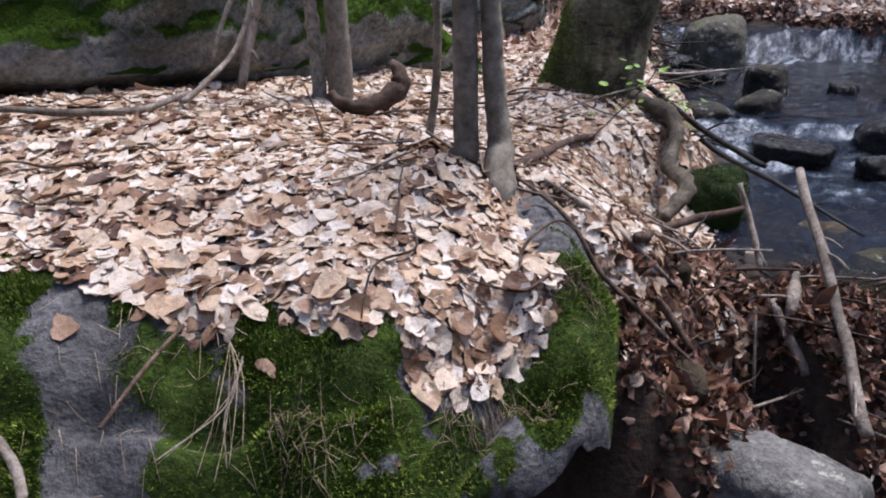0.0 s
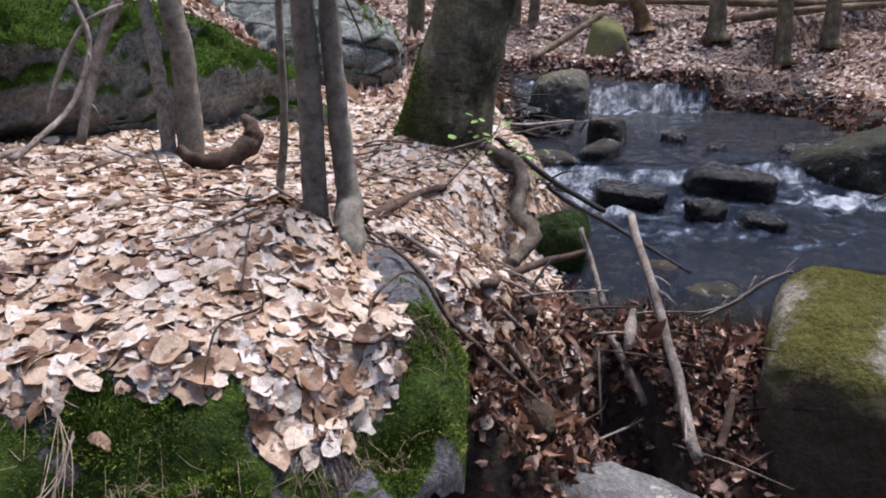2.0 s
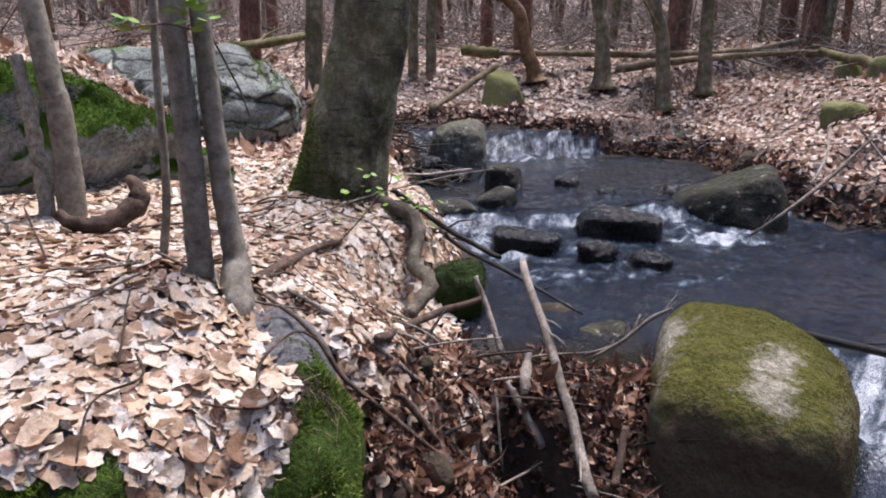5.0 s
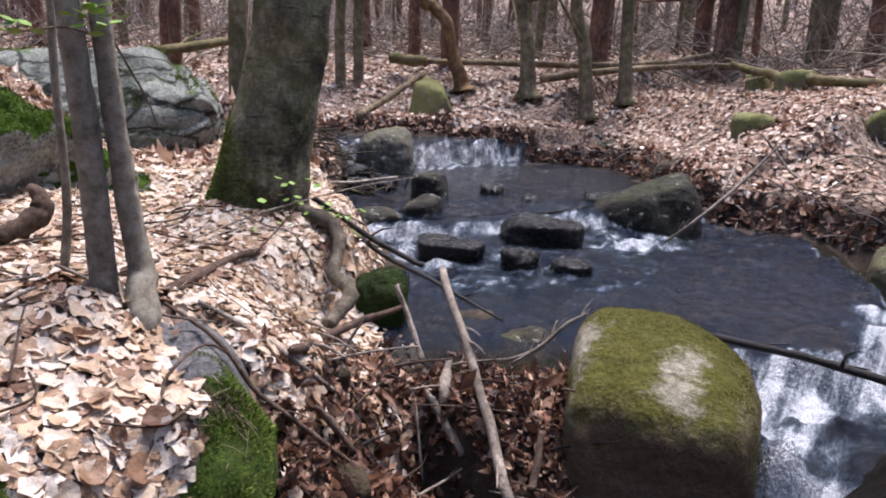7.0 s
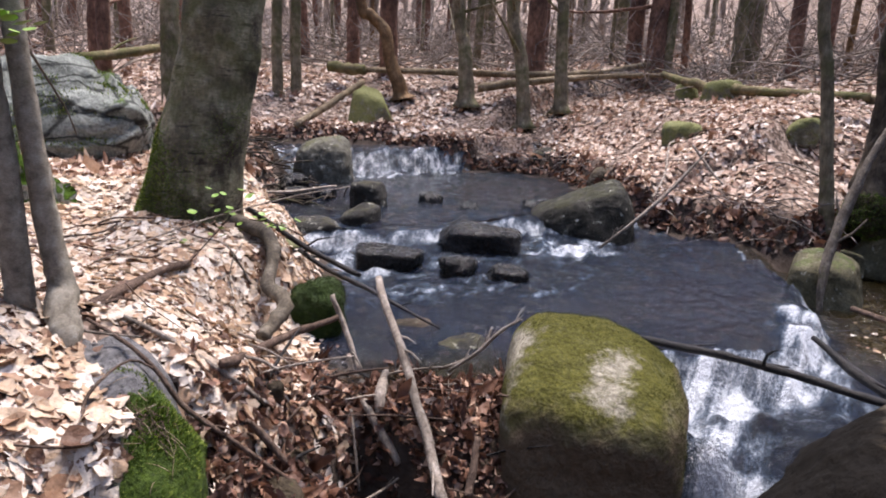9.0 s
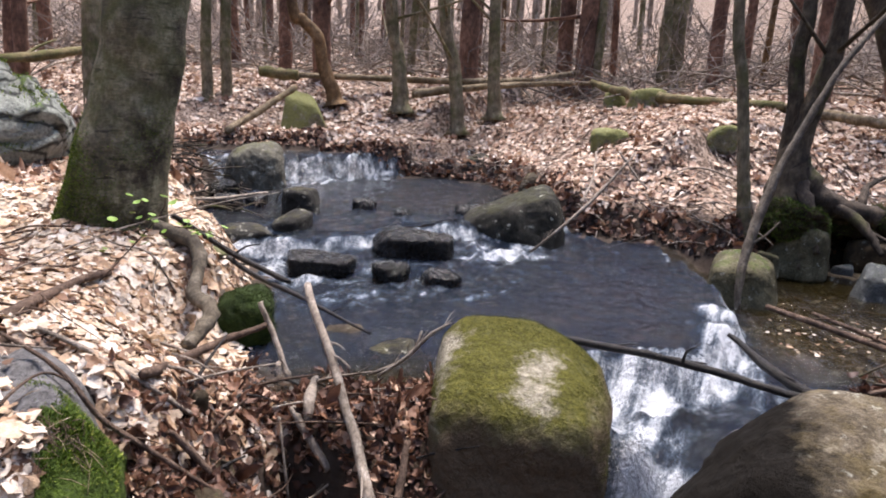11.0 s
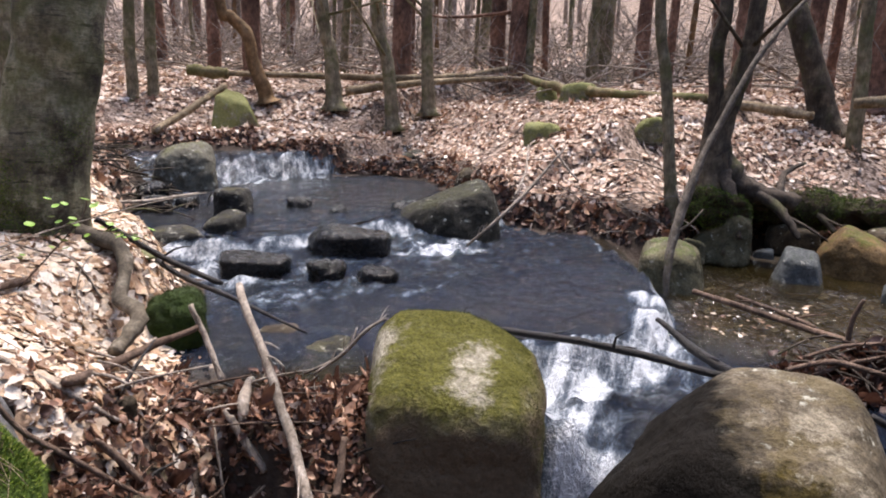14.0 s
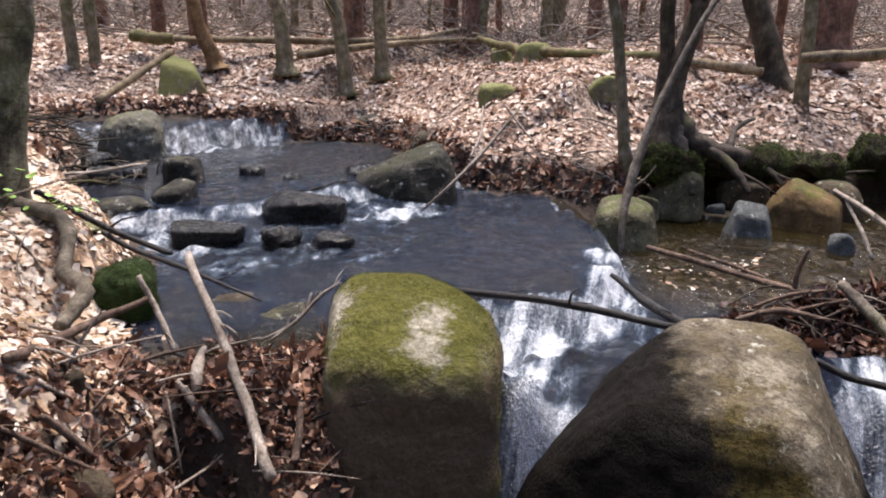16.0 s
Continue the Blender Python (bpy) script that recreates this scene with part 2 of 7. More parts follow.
LEAF_SUNK = leaf_material("sunken_leaves", [(0.0, (0.02, 0.012, 0.005)), (0.6, (0.06, 0.04, 0.016)), (1.0, (0.22, 0.17, 0.085))])


def soil_material():
    m, t, p = material("forest_soil", 0.9, 0.2)
    v = place(t)
    n1, n2 = noise_tex(t, 2.2, 8, 0.65, v), noise_tex(t, 34, 5, 0.7, v)
    c = ramp(t, n1, [(0.3, (0.011, 0.007, 0.005)), (0.6, (0.034, 0.021, 0.014)), (0.8, (0.07, 0.042, 0.027))])
    cells = node(t, "ShaderNodeTexVoronoi", Scale=34.0)
    t.links.new(v, cells.inputs["Vector"])
    bits = ramp(t, cells.outputs["Color"], [(0.2, (0.06, 0.04, 0.029)), (0.5, (0.24, 0.165, 0.12)), (0.85, (0.52, 0.41, 0.33))])
    mask = t.nodes.new("ShaderNodeAttribute")
    mask.attribute_name = "litter"
    c = blend(t, mask.outputs["Fac"], c, bits)
    c = blend(t, 0.7, c, ramp(t, n2, [(0.25, grey(0.35)), (0.7, grey(1.0))]), "MULTIPLY")
    # soaked soil, and the undercut bank's shade painted in the same black
    wet = t.nodes.new("ShaderNodeAttribute")
    wet.attribute_name = "wet"
    c = blend(t, wet.outputs["Fac"], c, blend(t, n2, (0.011, 0.008, 0.006), (0.075, 0.053, 0.038)))
    silt = t.nodes.new("ShaderNodeAttribute")
    silt.attribute_name = "silt"
    c = blend(t, silt.outputs["Fac"], c, ramp(t, noise_tex(t, 11, 6, 0.7, v), [(0.3, (0.016, 0.011, 0.005)), (0.55, (0.045, 0.031, 0.014)), (0.75, (0.13, 0.095, 0.05))]))
    t.links.new(c, p.inputs["Base Color"])
    bump(t, p, n2, 0.9, 0.02)
    return m


def rock_material(name, dark, mid, light, moss=0.0, moss_low=0.55, scale=1.0, lichen=0.0, wet=0.0, moss_col=((0.018, 0.035, 0.005), (0.075, 0.125, 0.012)), cracks=0.0, dark_level=None, painted=False, ragged=2.6, dark_way=(0.0, 0.0, 1.0), dark_cols=((0.028, 0.020, 0.012), (0.13, 0.094, 0.058)), coats=()):
    """Grey stone with grain, a dark low part, cracks and, where it faces up, moss."""
    m, t, p = material(name, 0.8, 0.07 if dark_level is not None else 0.22 if wet > 0.6 else max(0.22 - 0.3 * wet, 0.05))
    v = t.nodes.new("ShaderNodeTexCoord").outputs["Object"]
    n1 = noise_tex(t, 3.2 * scale, 9, 0.68, v)
    n2 = noise_tex(t, 42 * scale, 6, 0.7, v)
    n3 = noise_tex(t, 9 * scale, 6, 0.65, v)
    c = ramp(t, n1, [(0.28, dark), (0.5, mid), (0.72, light)])
    c = blend(t, 0.85, c, ramp(t, n2, [(0.3, grey(0.3)), (0.55, grey(0.95)), (0.75, grey(1.35))]), "MULTIPLY")
    c = blend(t, 0.5, c, ramp(t, n3, [(0.35, grey(0.5)), (0.65, grey(1.1))]), "MULTIPLY")
    if lichen:
        flecks = ramp(t, noise_tex(t, 95 * scale, 3, 0.6, v), [(0.64, grey(0)), (0.72, grey(0.35))])
        c = blend(t, flecks, c, tuple(min(1.25 * k, 1.0) for k in light))
        spots = ramp(t, noise_tex(t, 7.5 * scale, 8, 0.75, v), [(0.60 - lichen * 0.1, grey(0)), (0.66 - lichen * 0.1, grey(1))])
        c = blend(t, spots, c, blend(t, n2, (0.26, 0.26, 0.21), (0.50, 0.49, 0.41)))
    if cracks:
        warp = t.nodes.new("ShaderNodeVectorMath")
        warp.operation = "MULTIPLY_ADD"
        wn_ = node(t, "ShaderNodeTexNoise", Scale=2.2, Detail=4.0)
        t.links.new(v, wn_.inputs["Vector"])
        t.links.new(wn_.outputs["Color"], warp.inputs[0])
        warp.inputs[1].default_value = (0.35, 0.35, 0.35)
        t.links.new(v, warp.inputs[2])
        mp = t.nodes.new("ShaderNodeMapping")
        mp.inputs["Scale"].default_value, mp.inputs["Rotation"].default_value = (1.0, 1.0, 3.6), (0.7, 0.25, 0)
        t.links.new(warp.outputs[0], mp.inputs[0])
        cell = node(t, "ShaderNodeTexVoronoi", Scale=cracks)
        cell.feature = "DISTANCE_TO_EDGE"
        t.links.new(mp.outputs[0], cell.inputs["Vector"])
        gap = ramp(t, cell.outputs["Distance"], [(0.0, grey(0.03)), (0.035, grey(0.25)), (0.075, grey(1.0))])
        c = blend(t, 0.9, c, gap, "MULTIPLY")
    rough = 0.85 - 0.6 * wet
    # a dark tone on the low side of a ragged level
    if dark_level is not None:
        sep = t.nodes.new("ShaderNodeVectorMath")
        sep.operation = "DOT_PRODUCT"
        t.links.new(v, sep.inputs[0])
        sep.inputs[1].default_value = dark_way
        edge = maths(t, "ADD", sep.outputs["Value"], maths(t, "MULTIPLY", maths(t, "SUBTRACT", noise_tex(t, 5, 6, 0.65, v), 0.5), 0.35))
        dark_mask = maths(t, "MULTIPLY", maths(t, "SUBTRACT", dark_level, edge), 9.0, True)
        c = blend(t, maths(t, "MULTIPLY", dark_mask, 0.985), c, blend(t, n2, *dark_cols))
    t.links.new(ramp(t, n3, [(0.3, grey(max(rough - 0.18, 0.08))), (0.7, grey(min(rough + 0.2, 1.0)))]), p.inputs["Roughness"])
    if moss:
        up = upward(t)
        wob = maths(t, "MULTIPLY", maths(t, "SUBTRACT", noise_tex(t, 4.5 * scale, 8, 0.7, v), 0.5), ragged)
        mask = maths(t, "MULTIPLY", maths(t, "SUBTRACT", maths(t, "ADD", up, wob), moss_low), 4.0, True)
        mask = maths(t, "MULTIPLY", mask, moss)
        if dark_level is not None:
            mask = maths(t, "MULTIPLY", mask, maths(t, "SUBTRACT", 1.0, dark_mask))
        if painted:
            at = t.nodes.new("ShaderNodeAttribute")
            at.attribute_name = "moss"
            rag = maths(t, "ADD", maths(t, "MULTIPLY", maths(t, "SUBTRACT", n2, 0.5), 1.6), maths(t, "MULTIPLY", maths(t, "SUBTRACT", noise_tex(t, 14, 5, 0.7, v), 0.5), 1.8))
            mask = maths(t, "MULTIPLY", maths(t, "SUBTRACT", maths(t, "ADD", at.outputs["Fac"], rag), 0.42), 5.0, True)
        green = ramp(t, noise_tex(t, 60, 5, 0.75, v), [(0.3, moss_col[0]), (0.62, moss_col[1]), (0.85, tuple(1.5 * k for k in moss_col[1]))])
        c = blend(t, mask, c, green)
    for spots, low, high in coats:
        cover = None
        for px_, py_, pz_, reach in spots:
            dist = t.nodes.new("ShaderNodeVectorMath")
            dist.operation = "DISTANCE"
            t.links.new(v, dist.inputs[0])
            dist.inputs[1].default_value = (px_, py_, pz_)
            one = maths(t, "SUBTRACT", reach, dist.outputs["Value"])
            cover = one if cover is None else maths(t, "MAXIMUM", cover, one)
        cover = maths(t, "ADD", cover, maths(t, "MULTIPLY", maths(t, "SUBTRACT", noise_tex(t, 13, 9, 0.78, v), 0.5), 0.36))
        c = blend(t, maths(t, "MULTIPLY", cover, 16.0, True), c, ramp(t, noise_tex(t, 38, 7, 0.75, v), [(0.33, low), (0.66, high)]))
    t.links.new(c, p.inputs["Base Color"])
    h = maths(t, "ADD", maths(t, "MULTIPLY", n2, 0.6), maths(t, "ADD", n3, n1))
    bump(t, p, h, 0.9, 0.035 / scale)
    return m


# Moss tone under the tufts is darkened to paint the shade between them.
ROCK_LEAFY = rock_material("flat_rock_stone", (0.06, 0.056, 0.054), (0.15, 0.145, 0.143), (0.29, 0.28, 0.275), 0.9, 0.75, painted=True, moss_col=((0.012, 0.024, 0.003), (0.055, 0.09, 0.008)))
ROCK_GREY = rock_material("cracked_grey_stone", (0.13, 0.14, 0.118), (0.25, 0.268, 0.232), (0.38, 0.40, 0.355), 0.85, 1.0, 0.9, 0.0, cracks=1.7)
# Dark brown low down, reaching higher towards the left end.
ROCK_WALL = rock_material("overhung_stone", (0.09, 0.086, 0.075), (0.30, 0.305, 0.285), (0.56, 0.58, 0.54), 1.0, 0.0, 0.9, 0.5, 0.0, ((0.012, 0.027, 0.003), (0.05, 0.092, 0.008)), dark_level=0.48, ragged=1.5, dark_way=(0.13, 0.0, 1.0), dark_cols=((0.028, 0.020, 0.014), (0.11, 0.080, 0.055)))
BARE_TOP = ((0.08, -0.04, 0.98, 0.10), (0.05, -0.15, 0.93, 0.10), (0.11, -0.21, 0.90, 0.05), (0.12, 0.04, 1.0, 0.07), (-0.30, 0.10, 0.97, 0.13), (-0.32, -0.08, 0.93, 0.08), (-0.34, -0.20, 0.83, 0.07), (-0.35, -0.2, 0.6, 0.07))
# Dark brown below a ragged level under the top.
ROCK_MOSSY = rock_material("mossy_brown_stone", (0.08, 0.062, 0.04), (0.19, 0.155, 0.105), (0.36, 0.32, 0.24), 0.95, -0.25, 1.2, 0.2, 0.1, ((0.028, 0.029, 0.006), (0.095, 0.092, 0.017)), dark_level=0.88, ragged=1.9, dark_cols=((0.030, 0.022, 0.014), (0.17, 0.124, 0.078)),
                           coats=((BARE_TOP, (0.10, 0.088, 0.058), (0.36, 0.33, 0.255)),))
# Near-black towards the foot and the left side.
ROCK_PALE = rock_material("pale_brown_stone", (0.045, 0.036, 0.023), (0.12, 0.098, 0.066), (0.25, 0.215, 0.16), 0.4, 0.9, 1.5, 0.1, 0.1, ((0.045, 0.033, 0.011), (0.11, 0.085, 0.028)), dark_level=0.90, ragged=2.6, dark_way=(0.62, 0.0, 1.0), dark_cols=((0.001, 0.0008, 0.0006), (0.010, 0.008, 0.006)),
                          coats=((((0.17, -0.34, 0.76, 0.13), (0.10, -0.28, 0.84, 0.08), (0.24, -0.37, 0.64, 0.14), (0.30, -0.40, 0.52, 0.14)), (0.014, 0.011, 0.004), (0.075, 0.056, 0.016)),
                                 # dry pale stone, with the sunlit right band put into its colour
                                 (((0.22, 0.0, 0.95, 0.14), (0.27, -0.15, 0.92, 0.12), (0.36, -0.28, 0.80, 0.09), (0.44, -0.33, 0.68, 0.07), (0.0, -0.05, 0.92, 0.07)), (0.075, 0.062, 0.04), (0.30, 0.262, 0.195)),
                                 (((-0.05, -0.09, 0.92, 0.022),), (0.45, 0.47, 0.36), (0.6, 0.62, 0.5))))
ROCK_GULLY = rock_material("grey_gully_stone", (0.10, 0.095, 0.085), (0.20, 0.193, 0.175), (0.33, 0.32, 0.295), 0.5, 1.3, 1.4, 0.2)
ROCK_WET = rock_material("wet_black_stone", (0.002, 0.002, 0.0018), (0.006, 0.0055, 0.0045), (0.018, 0.015, 0.012), 0.75, 0.9, 2.0, 0.0, 1.05, ((0.006, 0.0055, 0.004), (0.022, 0.019, 0.012)))
ROCK_DAMP = rock_material("damp_grey_stone", (0.010, 0.010, 0.009), (0.036, 0.034, 0.029), (0.11, 0.104, 0.09), 0.7, 0.85, 1.6, 0.15, 0.45, ((0.025, 0.024, 0.012), (0.075, 0.068, 0.035)))
ROCK_DARK = rock_material("dark_mossed_stone", (0.006, 0.006, 0.005), (0.022, 0.021, 0.016), (0.065, 0.06, 0.048), 0.6, 0.75, 1.6, 0.1, 0.3, ((0.018, 0.019, 0.008), (0.055, 0.055, 0.024)))
ROCK_SLATE = rock_material("grey_bank_stone", (0.04, 0.044, 0.043), (0.105, 0.112, 0.108), (0.23, 0.24, 0.23), 0.3, 1.0, 1.8, 0.05, 0.1)
ROCK_OLIVE = rock_material("olive_bank_stone", (0.035, 0.031, 0.016), (0.105, 0.094, 0.052), (0.25, 0.225, 0.14), 0.5, 0.9, 1.8, 0.05, 0.1)
ROCK_ORANGE = rock_material("rusty_bank_stone", (0.045, 0.027, 0.010), (0.135, 0.083, 0.032), (0.29, 0.185, 0.08), 0.5, 0.8, 1.8, 0.0, 0.1)
ROCK_BROWN = rock_material("bank_stone", (0.018, 0.013, 0.008), (0.062, 0.046, 0.027), (0.16, 0.12, 0.075), 0.6, 1.1, 2.0, 0.1, 0.3)
ROCK_ROUND = rock_material("grey_brown_boulder_stone", (0.05, 0.046, 0.035), (0.12, 0.112, 0.085), (0.23, 0.22, 0.17), 0.6, 0.8, 1.6, 0.2, 0.1, ((0.05, 0.052, 0.02), (0.12, 0.12, 0.045)))
ROCK_GREEN = rock_material("green_mossed_stone", (0.10, 0.098, 0.065), (0.24, 0.228, 0.15), (0.40, 0.38, 0.27), 0.95, -0.1, 1.6, 0.3, 0.0, ((0.08, 0.085, 0.025), (0.20, 0.20, 0.07)))
MOSS_STONE = rock_material("moss_covered_stone", (0.02, 0.025, 0.008), (0.04, 0.05, 0.012), (0.07, 0.08, 0.02), 1.0, -0.6, 2.0, 0.0, 0.0, ((0.006, 0.014, 0.002), (0.026, 0.046, 0.005)))


def moss_material(name, stops):
    m, t, p = material(name, 0.75, 0.2)
    g = t.nodes.new("ShaderNodeNewGeometry")
    c = ramp(t, g.outputs["Random Per Island"], stops)
    c = blend(t, 0.8, c, ramp(t, noise_tex(t, 9, 5, 0.65, place(t)), [(0.35, grey(0.45)), (0.65, grey(1.15))]), "MULTIPLY")
    t.links.new(c, p.inputs["Base Color"])
    return m


MOSS = moss_material("moss", [(0.0, (0.030, 0.056, 0.005)), (0.5, (0.098, 0.155, 0.014)), (0.85, (0.18, 0.245, 0.028)), (1.0, (0.34, 0.32, 0.09))])
MOSS_DEEP = moss_material("deep_green_moss", [(0.0, (0.014, 0.028, 0.003)), (0.5, (0.048, 0.085, 0.008)), (0.85, (0.10, 0.15, 0.015)), (1.0, (0.2, 0.2, 0.05))])
MOSS_DARK = moss_material("dark_moss", [(0.0, (0.008, 0.014, 0.002)), (0.5, (0.028, 0.045, 0.006)), (0.85, (0.055, 0.075, 0.012)), (1.0, (0.12, 0.10, 0.04))])
MOSS_YELLOW = moss_material("yellow_green_moss", [(0.0, (0.025, 0.026, 0.006)), (0.5, (0.062, 0.064, 0.012)), (0.85, (0.10, 0.115, 0.018)), (1.0, (0.15, 0.15, 0.035))])


def bark_material(name, dark, mid, light, scale=1.0, ridge=0.6, moss=0.0, rings=False, wet=0.0, scars_and_shade=(), streaks=False):
    m, t, p = material(name, 0.85 - 0.45 * wet, 0.25)
    v = t.nodes.new("ShaderNodeTexCoord").outputs["Object"]
    n1 = noise_tex(t, 5 * scale, 7, 0.65, v)
    n2 = noise_tex(t, 30 * scale, 6, 0.7, v, (1, 1, 3.2) if rings else (1, 1, 0.22))
    c = ramp(t, n1, [(0.3, dark), (0.52, mid), (0.74, light)])
    c = blend(t, 0.9, c, ramp(t, noise_tex(t, 1.7, 5, 0.65, v, (1, 1, 0.6)), [(0.36, grey(0.42)), (0.52, grey(1.0)), (0.68, grey(1.3))]), "MULTIPLY")
    c = blend(t, ridge, c, ramp(t, n2, [(0.32, grey(0.3)), (0.6, grey(1.0))]), "MULTIPLY")
    if streaks:
        c = blend(t, 0.9, c, ramp(t, noise_tex(t, 7, 8, 0.72, v, (1, 1, 0.16)), [(0.32, grey(0.45)), (0.46, grey(0.95)), (0.62, grey(1.35))]), "MULTIPLY")
        c = blend(t, 0.7, c, ramp(t, noise_tex(t, 55, 4, 0.7, v, (1, 1, 0.6)), [(0.36, grey(0.55)), (0.6, grey(1.15))]), "MULTIPLY")
        c = blend(t, ramp(t, noise_tex(t, 16, 3, 0.55, v, (0.45, 0.45, 2.6)), [(0.62, grey(0)), (0.68, grey(0.8))]), c, (0.02, 0.017, 0.012))
    if moss:
        mm = maths(t, "MULTIPLY", maths(t, "SUBTRACT", noise_tex(t, 2.6, 7, 0.7, v), 0.62 - 0.2 * moss), 6.0, True)
        c = blend(t, maths(t, "MULTIPLY", mm, 0.75), c, (0.075, 0.085, 0.02))
    # dark round marks: bark scars, and shade painted on the trunk's edge
    for sx, sy, sz, reach in scars_and_shade:
        dist = t.nodes.new("ShaderNodeVectorMath")
        dist.operation = "DISTANCE"
        t.links.new(v, dist.inputs[0])
        dist.inputs[1].default_value = (sx, sy, sz)
        off = maths(t, "ADD", dist.outputs["Value"], maths(t, "MULTIPLY", maths(t, "SUBTRACT", noise_tex(t, 11, 7, 0.7, v), 0.5), 0.3))
        c = blend(t, maths(t, "MULTIPLY", maths(t, "SUBTRACT", reach, off), 12.0, True), c, blend(t, n2, (0.012, 0.009, 0.006), (0.05, 0.037, 0.024)))
    t.links.new(c, p.inputs["Base Color"])
    bump(t, p, maths(t, "ADD", n2, n1), 0.8, 0.012)
    return m


# Marks at x above 0.3 paint the shaded right edge; the rest are scars.
BARK_BEECH = bark_material("beech_bark", (0.07, 0.060, 0.036), (0.22, 0.195, 0.125), (0.48, 0.45, 0.33), 1.1, 0.7, 0.85, True, streaks=True, scars_and_shade=((0.15, -0.18, 0.60, 0.13), (0.14, -0.18, 0.46, 0.13), (0.03, -0.20, 0.40, 0.09), (0.05, -0.22, 0.22, 0.13), (0.31, -0.12, 0.91, 0.11), (0.33, -0.1, 1.15, 0.11), (0.25, -0.2, 0.2, 0.12)))
BARK_YOUNG = bark_material("young_beech_bark", (0.17, 0.145, 0.105), (0.38, 0.335, 0.26), (0.57, 0.525, 0.43), 5, 0.6, 0.4, True)
BARK_SPRUCE = bark_material("spruce_bark", (0.09, 0.047, 0.03), (0.24, 0.13, 0.085), (0.37, 0.225, 0.16), 1.6, 0.7)
BARK_GREY = bark_material("grey_forest_bark", (0.105, 0.082, 0.05), (0.265, 0.215, 0.135), (0.43, 0.365, 0.245), 1.6, 0.7, 0.8)
# Far trunks only: distance haze is mixed into this lighter grey bark.
BARK_FAR = bark_material("hazed_forest_bark", (0.17, 0.13, 0.10), (0.34, 0.275, 0.215), (0.50, 0.43, 0.35), 1.6, 0.5, 0.3)
BARK_DARK = bark_material("dark_damp_bark", (0.016, 0.012, 0.008), (0.056, 0.042, 0.030), (0.13, 0.10, 0.075), 1.8, 0.7, 0.3)
BARK_BROWN = bark_material("brown_split_bark", (0.03, 0.022, 0.014), (0.095, 0.072, 0.047), (0.21, 0.17, 0.12), 1.6, 0.75, 0.5)
BARK_OCHRE = bark_material("ochre_bark", (0.09, 0.05, 0.022), (0.20, 0.12, 0.055), (0.33, 0.22, 0.12), 1.6, 0.6)
WOOD_DEAD = bark_material("weathered_dead_wood", (0.13, 0.10, 0.078), (0.32, 0.265, 0.21), (0.54, 0.475, 0.41), 4, 0.75)
WOOD_PALE = bark_material("pale_flaking_bark", (0.17, 0.15, 0.12), (0.46, 0.43, 0.36), (0.68, 0.65, 0.58), 7, 0.7, 0.2)
WOOD_GREY = bark_material("grey_dead_bark", (0.05, 0.038, 0.028), (0.14, 0.115, 0.088), (0.29, 0.25, 0.20), 3, 0.8, 0.2)
WOOD_BROWN = bark_material("brown_stick_bark", (0.05, 0.03, 0.02), (0.13, 0.085, 0.06), (0.26, 0.18, 0.13), 4, 0.6)
WOOD_DARK = bark_material("wet_dark_wood", (0.006, 0.005, 0.0045), (0.016, 0.013, 0.011), (0.04, 0.033, 0.028), 4, 0.5, 0.0, False, 0.7)
WOOD_LOG = bark_material("peeled_log_wood", (0.10, 0.072, 0.04), (0.26, 0.195, 0.115), (0.46, 0.37, 0.25), 2, 0.8, 0.3)
WOOD_LOG_MOSS = bark_material("mossy_log_wood", (0.09, 0.066, 0.032), (0.20, 0.155, 0.075), (0.33, 0.27, 0.15), 2, 0.6, 0.9)
TWIG = bark_material("grey_brush_twigs", (0.11, 0.088, 0.074), (0.24, 0.20, 0.172), (0.42, 0.37, 0.33), 3, 0.4)
STRAW = bark_material("dry_grass_straw", (0.20, 0.14, 0.08), (0.42, 0.33, 0.21), (0.62, 0.53, 0.38), 6, 0.3)
ROOT_BARK = bark_material("root_bark", (0.06, 0.046, 0.032), (0.165, 0.135, 0.095), (0.32, 0.275, 0.21), 3, 0.75, 0.2)


